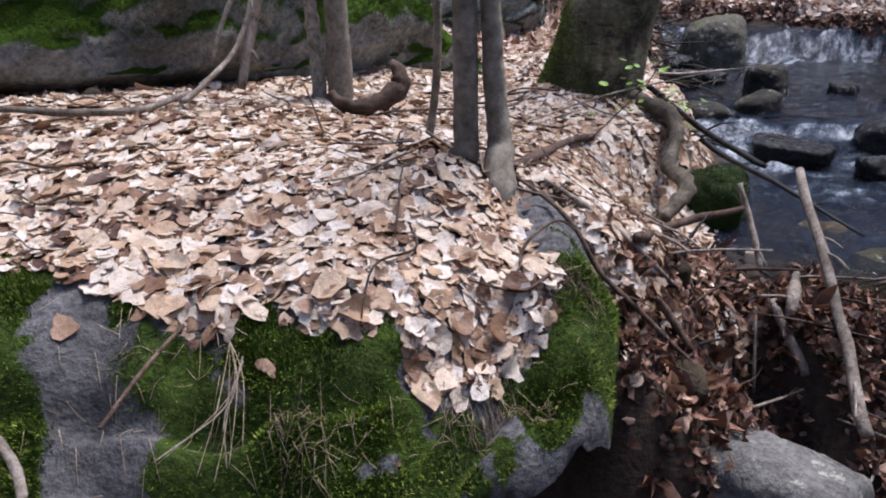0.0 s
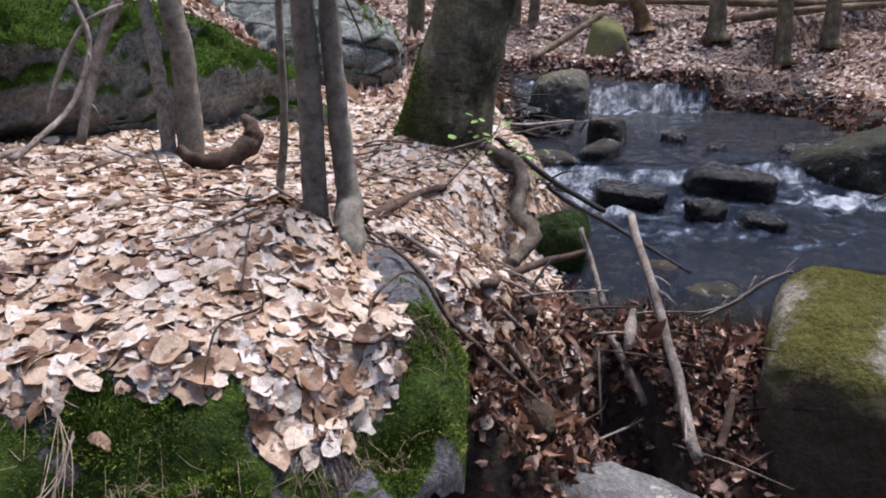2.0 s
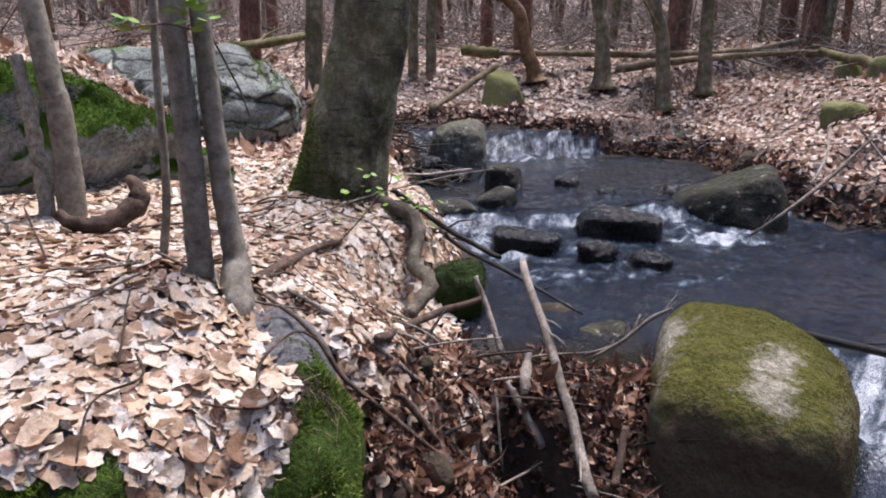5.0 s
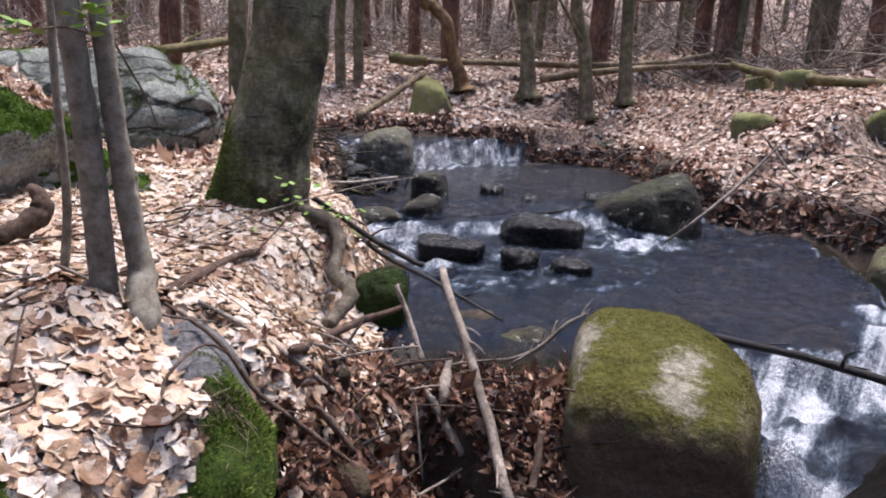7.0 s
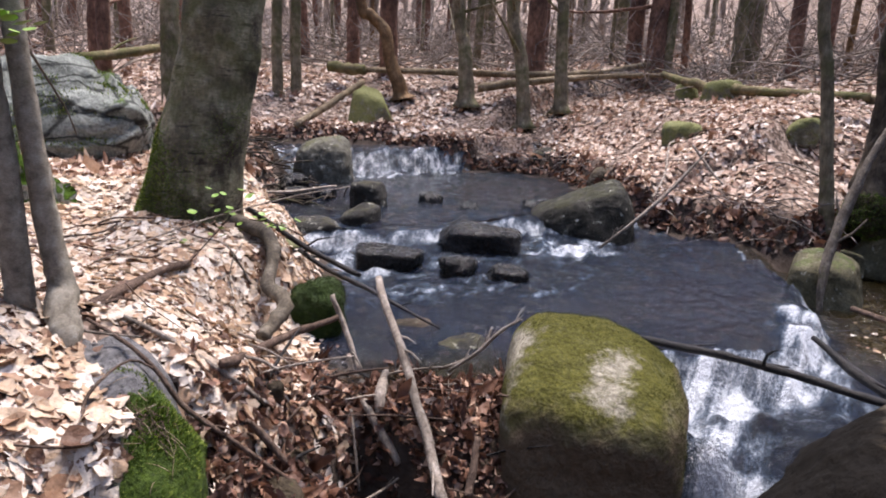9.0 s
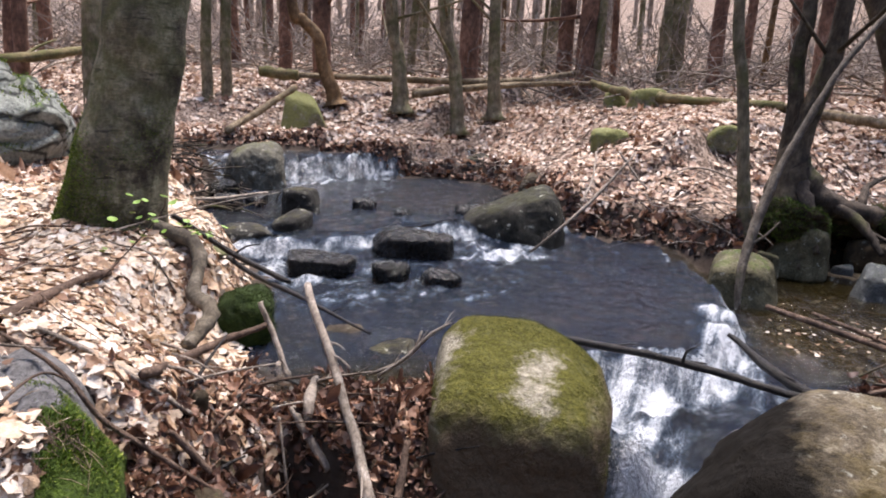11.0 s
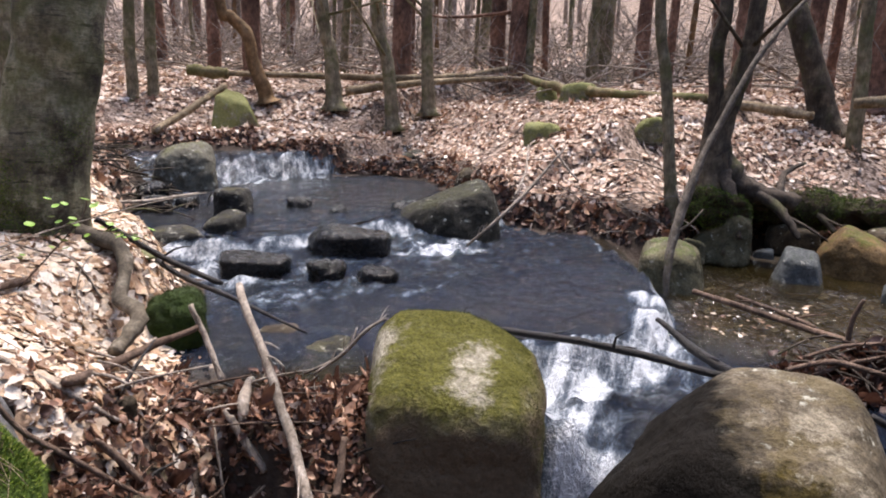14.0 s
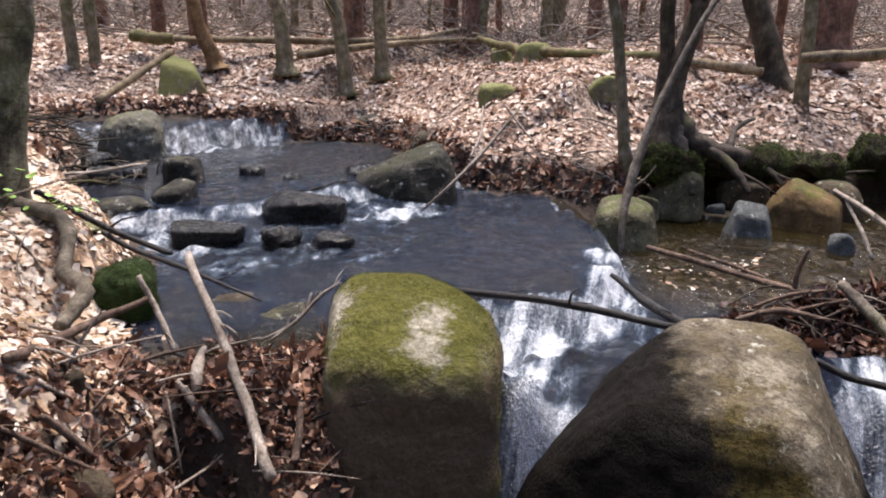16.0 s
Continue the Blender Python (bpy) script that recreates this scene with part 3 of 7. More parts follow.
def water_material():
    m, t, p = material("stream_water", 0.04, 0.9)
    p.inputs["IOR"].default_value = 1.33
    v = place(t)
    foam = t.nodes.new("ShaderNodeAttribute")
    foam.attribute_name = "foam"
    turn = t.nodes.new("ShaderNodeMapping")
    turn.inputs["Rotation"].default_value = (0, 0, -0.95)
    t.links.new(v, turn.inputs[0])
    streak = noise_tex(t, 7, 8, 0.66, turn.outputs[0], (0.75, 1.35, 0.8))
    down = t.nodes.new("ShaderNodeMapping")
    down.inputs["Rotation"].default_value = (0, 0, -0.50)
    t.links.new(v, down.inputs[0])
    run = noise_tex(t, 8, 8, 0.62, down.outputs[0], (0.42, 1.7, 0.22))
    fall = t.nodes.new("ShaderNodeAttribute")
    fall.attribute_name = "cascade"
    streak = maths(t, "ADD", maths(t, "MULTIPLY", run, fall.outputs["Fac"]), maths(t, "MULTIPLY", streak, maths(t, "SUBTRACT", 1.0, fall.outputs["Fac"])))
    fine = noise_tex(t, 58, 4, 0.7, turn.outputs[0], (0.6, 1.3, 1.0))
    f = maths(t, "ADD", foam.outputs["Fac"], maths(t, "ADD", maths(t, "MULTIPLY", maths(t, "SUBTRACT", streak, 0.5), 2.0), maths(t, "MULTIPLY", maths(t, "SUBTRACT", fine, 0.5), 0.45)))
    white = maths(t, "MULTIPLY", maths(t, "SUBTRACT", f, 0.42), 1.6, True)
    peat = t.nodes.new("ShaderNodeAttribute")
    peat.attribute_name = "peat"
    c = ramp(t, white, [(0.0, (0.006, 0.0105, 0.021)), (0.35, (0.055, 0.072, 0.095)), (0.7, (0.22, 0.25, 0.285)), (1.0, (0.56, 0.59, 0.625))])
    c = blend(t, maths(t, "MULTIPLY", peat.outputs["Fac"], maths(t, "SUBTRACT", 1.0, white)), c, (0.024, 0.018, 0.006))
    t.links.new(c, p.inputs["Base Color"])
    t.links.new(maths(t, "ADD", maths(t, "MULTIPLY", white, 0.4), 0.02), p.inputs["Roughness"])
    alpha = t.nodes.new("ShaderNodeAttribute")
    alpha.attribute_name = "murk"
    t.links.new(maths(t, "ADD", alpha.outputs["Fac"], white, True), p.inputs["Alpha"])
    lively = t.nodes.new("ShaderNodeAttribute")
    lively.attribute_name = "chop"
    swell = noise_tex(t, 3.2, 2, 0.5, v, (1.0, 1.7, 1.0))
    chop = noise_tex(t, 19, 5, 0.66, v, (1.0, 1.6, 1.0))
    h = maths(t, "ADD", maths(t, "MULTIPLY", swell, 2.2), maths(t, "ADD", maths(t, "MULTIPLY", chop, 1.5), maths(t, "MULTIPLY", fine, 0.75)))
    bump(t, p, maths(t, "MULTIPLY", h, lively.outputs["Fac"]), 1.0, 0.034)
    return m


WATER = water_material()
SOIL = soil_material()


def plain(name, col, rough=0.6, back=None):
    m, t, p = material(name, rough)
    c = ramp(t, noise_tex(t, 25, 4, 0.6), [(0.3, tuple(0.7 * k for k in col)), (0.7, col)])
    t.links.new(c, p.inputs["Base Color"])
    return m


LEAF_FRESH = plain("fresh_green_leaf", (0.20, 0.33, 0.05), 0.45)


# ---- builders ----
def mesh_of(name, verts, faces, mat, smooth=True):
    me = bpy.data.meshes.new(name)
    verts = np.asarray(verts, np.float32).reshape(-1, 3)
    if isinstance(faces, np.ndarray):
        n, k = faces.shape
        me.vertices.add(len(verts))
        me.vertices.foreach_set("co", verts.ravel())
        me.loops.add(n * k)
        me.loops.foreach_set("vertex_index", faces.astype(np.int32).ravel())
        me.polygons.add(n)
        me.polygons.foreach_set("loop_start", np.arange(0, n * k, k, dtype=np.int32))
        me.polygons.foreach_set("loop_total", np.full(n, k, np.int32))
        me.update(calc_edges=True)
    else:
        me.from_pydata(verts.tolist(), [], faces)
        me.update()
    me.polygons.foreach_set("use_smooth", np.full(len(me.polygons), smooth))
    if mat is not None:
        me.materials.append(mat)
    return me


def attribute(me, name, values):
    a = me.attributes.new(name, "FLOAT", "POINT")
    a.data.foreach_set("value", np.asarray(values, np.float32).ravel())


def thing(name, me, label, category, group="", kind=""):
    return tagged(new(name, me), label, category, group, kind)


def part(name, me, parent, label=""):
    ob = new(name, me)
    ob.parent = parent
    return tagged(ob, label)


def grid(x0, x1, y0, y1, nx, ny):
    x, y = np.meshgrid(np.linspace(x0, x1, nx), np.linspace(y0, y1, ny))
    i = np.arange(nx * ny).reshape(ny, nx)
    faces = np.stack([i[:-1, :-1], i[:-1, 1:], i[1:, 1:], i[1:, :-1]], -1).reshape(-1, 4)
    return x.ravel(), y.ravel(), faces


def wobble(p, size, seed):
    return noise.noise(Vector(p) / size + Vector((seed * 7.3, seed * 3.1, seed * 5.7)))


def block_planes(size, seed, cuts, taper, flat):
    """The faces of a rough block round its middle: four sides, top, foot and random chipped corners."""
    rng = random.Random(seed)
    w, d, h = size[0] / 2, size[1] / 2, size[2] / 2
    out = [(-1, 0, 0, w), (1, 0, 0, w), (0, -1, 0, d), (0, 1, 0, d)]
    lean = [Vector((n[0] + rng.gauss(0, 0.08), n[1] + rng.gauss(0, 0.08), taper * 0.9 + rng.gauss(0, 0.07))).normalized() for n in out]
    planes = [(n, q[3]) for n, q in zip(lean, out)]
    planes.append((Vector((rng.gauss(0, 0.10), rng.gauss(-0.05, 0.10), 1)).normalized(), h * (1 - 0.2 * flat)))
    planes.append((Vector((0, 0, -1)), h))
    for _ in range(max(cuts, 0) + 3):
        n = Vector((rng.gauss(0, 1), rng.gauss(0, 1), rng.gauss(0.35, 0.7))).normalized()
        reach = abs(n.x) * w + abs(n.y) * d + abs(n.z) * h
        planes.append((n, reach * rng.uniform(0.56, 0.80)))
    return planes


def rock_mesh(name, size, mat, seed, box=0.6, rough=0.10, cuts=6, detail=4, flat=0.0, taper=0.0, plates=0.0, planes=None):
    """A stone whose foot is at z = 0: flat faces that meet in worn edges, with relief at four sizes and, if wanted, cracked plates."""
    bm = bmesh.new()
    bmesh.ops.create_icosphere(bm, subdivisions=detail, radius=1.0)
    sharp = 4 + 6 * box
    faces = [(Vector(q[:3]).normalized(), q[3]) for q in planes] if planes else block_planes(size, seed, cuts, taper, flat)
    big = max(size)
    for v in bm.verts:
        p = v.co.normalized()
        p = Vector((p.x * size[0], p.y * size[1], p.z * size[2])).normalized()
        q = p * sum((max(p.dot(n), 0.0) / d) ** sharp for n, d in faces) ** (-1 / sharp)
        n = Vector((q.x / size[0] ** 2, q.y / size[1] ** 2, q.z / size[2] ** 2)).normalized()
        off = wobble(q, big * 0.45, seed) * 0.55 + wobble(q, big * 0.16, seed + 1) * 0.45 + wobble(q, big * 0.06, seed + 2) * 0.30 + wobble(q, big * 0.025, seed + 3) * 0.16
        q += n * off * rough * big
        if plates:
            w = Vector((q.x * 1.5 + 0.4 * q.z, q.y * 1.5 + 0.3 * q.x, q.z * 4.6 - 1.3 * q.x + 1.2 * q.y + 0.5 * wobble(q, 0.5, seed + 9)))
            (d1, d2, _, _), at = noise.voronoi(w * 1.15 + Vector((seed, 0, 0)))
            q += n * plates * big * (1.6 * noise.cell(at[0] * 7.7) - 0.8 - 0.7 * math.exp(-(((d2 - d1) / 0.05) ** 2)))
        v.co = q + Vector((0, 0, size[2] / 2))
    me = bpy.data.meshes.new(name)
    bm.to_mesh(me)
    bm.free()
    me.polygons.foreach_set("use_smooth", np.full(len(me.polygons), True))
    me.materials.append(mat)
    return me


def stone(name, label, category, at, size, yaw, mat, seed, group="", sink=0.25, **kw):
    """A stone at (x, y, foot height); sink: the share of its height below the foot."""
    w, d, h = size
    h *= 1 + sink
    ob = thing(name, rock_mesh(name, (w, d, h), mat, seed, **kw), label, category, group)
    ob.matrix_world = pose(at[0], at[1], at[2] - h * sink / (1 + sink), 0, 0, yaw)
    return ob


def smooth_line(pts, radii, per=5):
    """A rounded line through points, with radii."""
    pts, out, rr = [Vector(p) for p in pts], [], []
    for i in range(len(pts) - 1):
        a, b, c, d = pts[max(i - 1, 0)], pts[i], pts[i + 1], pts[min(i + 2, len(pts) - 1)]
        for k in range(per):
            u = k / per
            out.append(0.5 * (2 * b + (c - a) * u + (2 * a - 5 * b + 4 * c - d) * u * u + (3 * b - a - 3 * c + d) * u**3))
            rr.append(radii[i] * (1 - u) + radii[i + 1] * u)
    return out + [pts[-1]], rr + [radii[-1]]


def tube_data(pts, radii, sides=8, per=5, rough=0.08, seed=0, flare=0.0, wander=0.0, lobes=5):
    """Verts and faces of a knotty tube along the points; flare widens its foot into root lobes."""
    line, rr = smooth_line(pts, radii, per)
    verts, faces = [], []
    side = Vector((1, 0, 0))
    rng = random.Random(seed)
    ph = rng.uniform(0, 6)
    length = sum((b - a).length for a, b in zip(line, line[1:]))
    gone = 0.0
    for i, p in enumerate(line):
        way = (line[min(i + 1, len(line) - 1)] - line[max(i - 1, 0)]).normalized()
        if i:
            gone += (p - line[i - 1]).length
        side = (side - way * side.dot(way))
        if side.length < 1e-3:
            side = way.orthogonal()
        side.normalize()
        other = way.cross(side)
        r = rr[i]
        if wander and 0 < i < len(line) - 1:
            p = p + side * r * wander * noise.noise(Vector((gone * 3.1, seed * 1.7, 0.3))) + other * r * wander * noise.noise(Vector((gone * 3.1, seed * 1.7, 9.3)))
        for k in range(sides):
            a = 2 * math.pi * k / sides
            q = side * math.cos(a) + other * math.sin(a)
            f = 1 + (rough * 2 * wobble(p + q * r, max(r * 1.6, 0.01), seed) + rough * wobble(p + q * r, max(r * 0.6, 0.005), seed + 3) if rough else 0)
            if flare:
                u = max(0.0, 1 - gone / (flare * 4.5 * radii[0] + 1e-6))
                f += u * u * (0.55 + 0.55 * math.sin(lobes * a + ph) + 0.25 * math.sin(2 * a + 2 * ph))
            verts.append(p + q * r * f)
    n = len(line)
    for i in range(n - 1):
        for k in range(sides):
            k2 = (k + 1) % sides
            faces.append((i * sides + k, i * sides + k2, (i + 1) * sides + k2, (i + 1) * sides + k))
    faces.append(tuple(range(sides - 1, -1, -1)))
    faces.append(tuple(range((n - 1) * sides, n * sides)))
    return verts, faces


def tube(name, pts, radii, mat, **kw):
    v, f = tube_data(pts, radii, **kw)
    return mesh_of(name, v, f, mat)


def many_tubes(name, tubes, mat):
    """One mesh of many thin tubes, each (points, radii, sides)."""
    verts, faces = [], []
    for n, (pts, radii, sides) in enumerate(tubes):
        v, f = tube_data(pts, radii, sides=sides, per=2, rough=0, seed=n)
        base = len(verts)
        verts += v
        faces += [tuple(k + base for k in q) for q in f]
    return mesh_of(name, [tuple(v) for v in verts], faces, mat)


def stick(name, label, pts, radii, mat, seed=0, category="stick", twigs=0, group="", sides=8):
    """A fallen stick; twigs: side shoots or stubs of its own."""
    ob = thing(name, tube(name, pts, radii, mat, sides=sides, seed=seed, rough=0.2 if max(radii) > 0.03 else 0.14, wander=0.3 if name == "log" else 0.7), label, category, group)
    rng = random.Random(seed)
    for _ in range(twigs):
        i = rng.randrange(len(pts) - 1)
        u = rng.uniform(0.2, 0.8)
        a = Vector(pts[i]).lerp(Vector(pts[i + 1]), u)
        r = radii[i] * 0.45
        way = (Vector(pts[i + 1]) - Vector(pts[i])).normalized()
        off = (way + Vector((rng.uniform(-1, 1), rng.uniform(-1, 1), rng.uniform(0.0, 1.1)))).normalized()
        ln = rng.uniform(2.5, 9) * radii[i]
        part("twig", tube("twig", [a, a + off * ln * 0.6, a + off * ln + way * ln * 0.3], [r, r * 0.7, r * 0.35], mat, sides=5, seed=seed + 1, per=2), ob)
    return ob


def leaf_cloud(name, x, y, z, normals, sizes, mat, seed, tilt=0.45, curl=0.5, lift=0.012, deep=0.02, fine=False):
    """Many dry leaves, each a torn, creased and curled blade of its own."""
    rng = np.random.RandomState(seed)
    n = len(x)
    # outline across and along the midrib, in leaf lengths; fine leaves have an inner ring
    k = 12 if fine else 8
    a = 2 * math.pi * np.arange(k) / k
    rim = np.stack([0.33 * np.sin(a) * (1 + 0.18 * np.cos(a)), -0.5 * np.cos(a) * (1 + 0.10 * np.cos(a) ** 8)], -1)
    if fine:
        b = a[::2]
        ring = np.stack([0.17 * np.sin(b), -0.27 * np.cos(b)], -1)
        shape = np.concatenate([rim, ring, [(0, 0)]])
        fan = []
        for i in range(6):
            o, o1, o2, c, c1 = 2 * i, 2 * i + 1, (2 * i + 2) % 12, 12 + i, 12 + (i + 1) % 6
            fan += [(c, o, o1), (c, o1, c1), (c1, o1, o2), (18, c, c1)]
        angle = np.concatenate([a, b, [0]])
    else:
        shape = np.concatenate([rim, [(0, -0.2), (0, 0.18)]])
        q = k // 4
        fan = [(k, i % k, (i + 1) % k) for i in range(-q, q)] + [(k + 1, i, i + 1) for i in range(q, k - q)] + [(k, q, k + 1), (k + 1, k - q, k)]
        angle = np.concatenate([a, [0, 0]])
    fan = np.array(fan)
    m = len(shape)
    wide = rng.uniform(0.85, 1.6, (n, 1))
    u, v = shape[:, 0][None] * wide, shape[:, 1][None] * rng.uniform(0.85, 1.15, (n, 1))
    outer = (np.arange(m) < k) * 1.0
    lobe = 1 + outer * (0.12 * np.sin(3 * angle + rng.uniform(0, 6.28, (n, 1))) + 0.10 * np.sin(5 * angle + rng.uniform(0, 6.28, (n, 1))) + rng.normal(0, 0.12, (n, m)))
    # a torn side on some leaves
    tear = rng.uniform(0, 6.28, (n, 1))
    lobe -= outer * (rng.uniform(0, 1, (n, 1)) < 0.35) * rng.uniform(0.2, 0.5, (n, 1)) * (np.cos(angle - tear) > 0.72)
    u, v = u * lobe, v * lobe
    curl = curl * rng.choice([0.5, 1.0, 2.4], (n, 1), p=[0.45, 0.35, 0.2])
    fold, bend, twist = 0.10 + curl * rng.normal(0, 1, (n, 1)), curl * rng.normal(0, 0.9, (n, 1)), curl * rng.normal(0, 0.9, (n, 1))
    w = fold * np.abs(u) + bend * v * v * 1.2 + twist * u * v * 1.6 + rng.normal(0, 0.022, (n, m))
    for _ in range(2):
        h = rng.uniform(0, 6.28, (n, 1))
        w += curl * rng.normal(0, 0.45, (n, 1)) * np.abs(u * np.cos(h) + v * np.sin(h) + rng.uniform(-0.2, 0.2, (n, 1)))
    p = np.stack([u, v, w], -1) * np.asarray(sizes)[:, None, None]
    yaw = rng.uniform(0, 2 * math.pi, n)
    c, s = np.cos(yaw)[:, None], np.sin(yaw)[:, None]
    p = np.stack([p[..., 0] * c - p[..., 1] * s, p[..., 0] * s + p[..., 1] * c, p[..., 2]], -1)
    nn = normals + rng.normal(0, tilt, (n, 3)) * (1, 1, 0.3)
    nn /= np.linalg.norm(nn, axis=1, keepdims=True)
    a = np.cross(nn, (0.0, 1.0, 0.001))
    a /= np.linalg.norm(a, axis=1, keepdims=True)
    b = np.cross(nn, a)
    p = p[..., :1] * a[:, None] + p[..., 1:2] * b[:, None] + p[..., 2:] * nn[:, None]
    p += np.stack([x, y, z + lift + rng.uniform(0, deep, n)], -1)[:, None]
    faces = (fan[None] + m * np.arange(n)[:, None, None]).reshape(-1, 3)
    return mesh_of(name, p.reshape(-1, 3), faces, mat, smooth=True)


def slope_normals(x, y, f, h=0.03):
    n = np.stack([(f(x - h, y) - f(x + h, y)) / (2 * h), (f(x, y - h) - f(x, y + h)) / (2 * h), np.ones(len(x))], -1)
    return n / np.linalg.norm(n, axis=1, keepdims=True)


def scatter(seed, count, x0, x1, y0, y1, keep):
    rng = np.random.RandomState(seed)
    x, y = rng.uniform(x0, x1, count), rng.uniform(y0, y1, count)
    k = rng.uniform(0, 1, count) < keep(x, y)
    return x[k], y[k]


def moss_tufts(ob, count, seed, low=0.4, spread=0.5, length=0.014, mat=None, grain=0.12, bare=(), above=None, lean=None, below=None):
    """A cover of short moss on the upward faces of a stone, in ragged patches, as a part of it."""
    me = ob.data
    n = len(me.polygons)
    c, nn, area = np.zeros(3 * n, np.float32), np.zeros(3 * n, np.float32), np.zeros(n, np.float32)
    me.polygons.foreach_get("center", c)
    me.polygons.foreach_get("normal", nn)
    me.polygons.foreach_get("area", area)
    c, nn = c.reshape(-1, 3), nn.reshape(-1, 3)
    rag = np.array([wobble(p, grain * 2.2, seed) + 0.6 * wobble(p, grain * 0.7, seed + 1) for p in c])
    want = np.clip(((nn @ np.array(lean) if lean else nn[:, 2]) + spread * rag - low) * 5, 0, 1) * area
    if below is not None:
        want = want * np.clip((below - c[:, 2] + 0.3 * rag) * 4, 0, 1)
    if above is not None:
        want = want * np.clip((c[:, 2] - above + 0.16 * rag) * 12, 0, 1)
    for bx, by, bz, reach in bare:
        want = want * (np.linalg.norm(c - (bx, by, bz), axis=1) > reach + 0.06 + 0.10 * rag)
    rng = np.random.RandomState(seed)
    k = rng.choice(n, count, p=want / want.sum())
    size = np.sqrt(area[k])[:, None]
    foot = c[k] + np.cross(nn[k], rng.normal(0, 1, (count, 3))) * size * 1.0 - nn[k] * 0.003
    out = nn[k] + rng.normal(0, 0.45, (count, 3)) + (0, 0, 0.3)
    out /= np.linalg.norm(out, axis=1, keepdims=True)
    side = np.cross(out, rng.normal(0, 1, (count, 3)))
    side *= rng.uniform(0.12, 0.24, (count, 1)) * length / np.linalg.norm(side, axis=1, keepdims=True)
    p = np.stack([foot - side, foot + side, foot + out * length * rng.uniform(0.6, 1.4, (count, 1))], 1)
    part("moss", mesh_of("moss", p.reshape(-1, 3), np.arange(3 * count).reshape(-1, 3), mat or MOSS, smooth=False), ob, "ragged cover of moss")


# ---- the ground ----
def litter_amount(x, y):
    """How thickly leaves lie: on banks and hillside, not in the water or on the mossy rock front."""
    left, _ = line_reach(x, y, BANK_LEFT)
    right, _ = line_reach(x, y, BANK_RIGHT)
    dry = np.maximum(ease(0.02, 0.25, left), ease(0.08, 0.4, -right))
    return dry


def damp_and_shade(x, y, z):
    """Black soaked soil along the water's edge and in the gully; also paints the undercut's shade."""
    edge = np.maximum(line_reach(x, y, BANK_LEFT)[0], -line_reach(x, y, BANK_RIGHT)[0])
    low, _ = line_reach(x, y, DAM)
    # the wider band by the leaning tree paints the shade under its overhang
    return np.maximum(ease(0.26 + 0.42 * ease(5.3, 5.6, x) * ease(4.0, 3.5, y), 0.08, edge + 0.1 * hum(x, y, 0.4, 61)), ease(0.15, -0.1, low)) * ease(16, 12, np.hypot(x, y)) * (1 - 0.85 * ease(3.9, 4.6, x) * ease(3.6, 3.0, y) * ease(0.05, 0.3, -line_reach(x, y, LIP)[0]) * (edge < -0.05))


def ground():
    x, y, f = grid(-4.0, 8.5, -1.0, 13.0, 285, 320)
    z = land(x, y)
    me = mesh_of("ground", np.stack([x, y, z], -1), f, SOIL)
    attribute(me, "litter", litter_amount(x, y) * 0.85)
    attribute(me, "wet", damp_and_shade(x, y, z))
    attribute(me, "silt", ease(3.9, 4.5, x) * ease(3.7, 3.2, y) * ease(RIGHT_POOL + 0.03, RIGHT_POOL - 0.03, z))
    thing("ground", me, "brown forest soil covered with fallen leaves", "ground", kind="structure")
    # the wide land round it, out to the horizon, sunk a little under the near sheet
    u, v, f = grid(-1, 1, -1, 1, 260, 260)
    x, y = 2.5 + np.sign(u) * (np.abs(u) * 14 + np.abs(u) ** 5 * 400), 6 + np.sign(v) * (np.abs(v) * 14 + np.abs(v) ** 5 * 400)
    far = np.hypot(x - 2.5, y - 6)
    z = land(np.clip(x, -60, 60), np.clip(y, -60, 60))
    z = np.where(far > 45, np.minimum(z, 16 + 0.05 * far), z)
    inside = (x > -3.9) & (x < 8.4) & (y > -0.9) & (y < 12.9)
    z = z - 0.35 * inside
    me = mesh_of("hillside", np.stack([x, y, z], -1), f, SOIL)
    attribute(me, "litter", litter_amount(x, y))
    attribute(me, "wet", damp_and_shade(x, y, z))
    attribute(me, "silt", ease(3.9, 4.5, x) * ease(3.7, 3.2, y) * ease(RIGHT_POOL + 0.03, RIGHT_POOL - 0.03, z))
    thing("ground", me, "wooded hillside deep in fallen leaves", "ground", kind="structure")


def flat_rock_thing():
    x, y, f = grid(-4.2, 0.62, 0.86, 3.05, 280, 160)
    # past its broken edge the rock is a thin lip that overhangs a hollow
    c, h = rock_cut(x, y), 0.01
    gx, gy = (rock_cut(x + h, y) - rock_cut(x - h, y)) / (2 * h), (rock_cut(x, y + h) - rock_cut(x, y - h)) / (2 * h)
    out = (c < 0) & (x > -0.35)
    f = f[~((c < -0.035) & (x > -0.35))[f].any(axis=1)]
    x, y = np.where(out, x - c * gx, x), np.where(out, y - c * gy, y)
    z = np.maximum(rock_top(x, y), -0.75) + np.where(out, 4.0 * np.maximum(c, -0.014), 0)
    fine = np.array([wobble((a, b, e), 0.09, 4) * 0.012 + wobble((a, b * 2, e), 0.3, 5) * 0.02 for a, b, e in zip(x, y, z)])
    me = mesh_of("flat_boulder", np.stack([x, y, z + fine], -1), f, ROCK_LEAFY)
    attribute(me, "moss", moss_amount(x, y))
    thing("flat_boulder", me, "large flat grey boulder, mossy at its edge and covered with leaves", "boulder")


def on_rock(x, y):
    return flat_rock(x, y) > land(x, y)


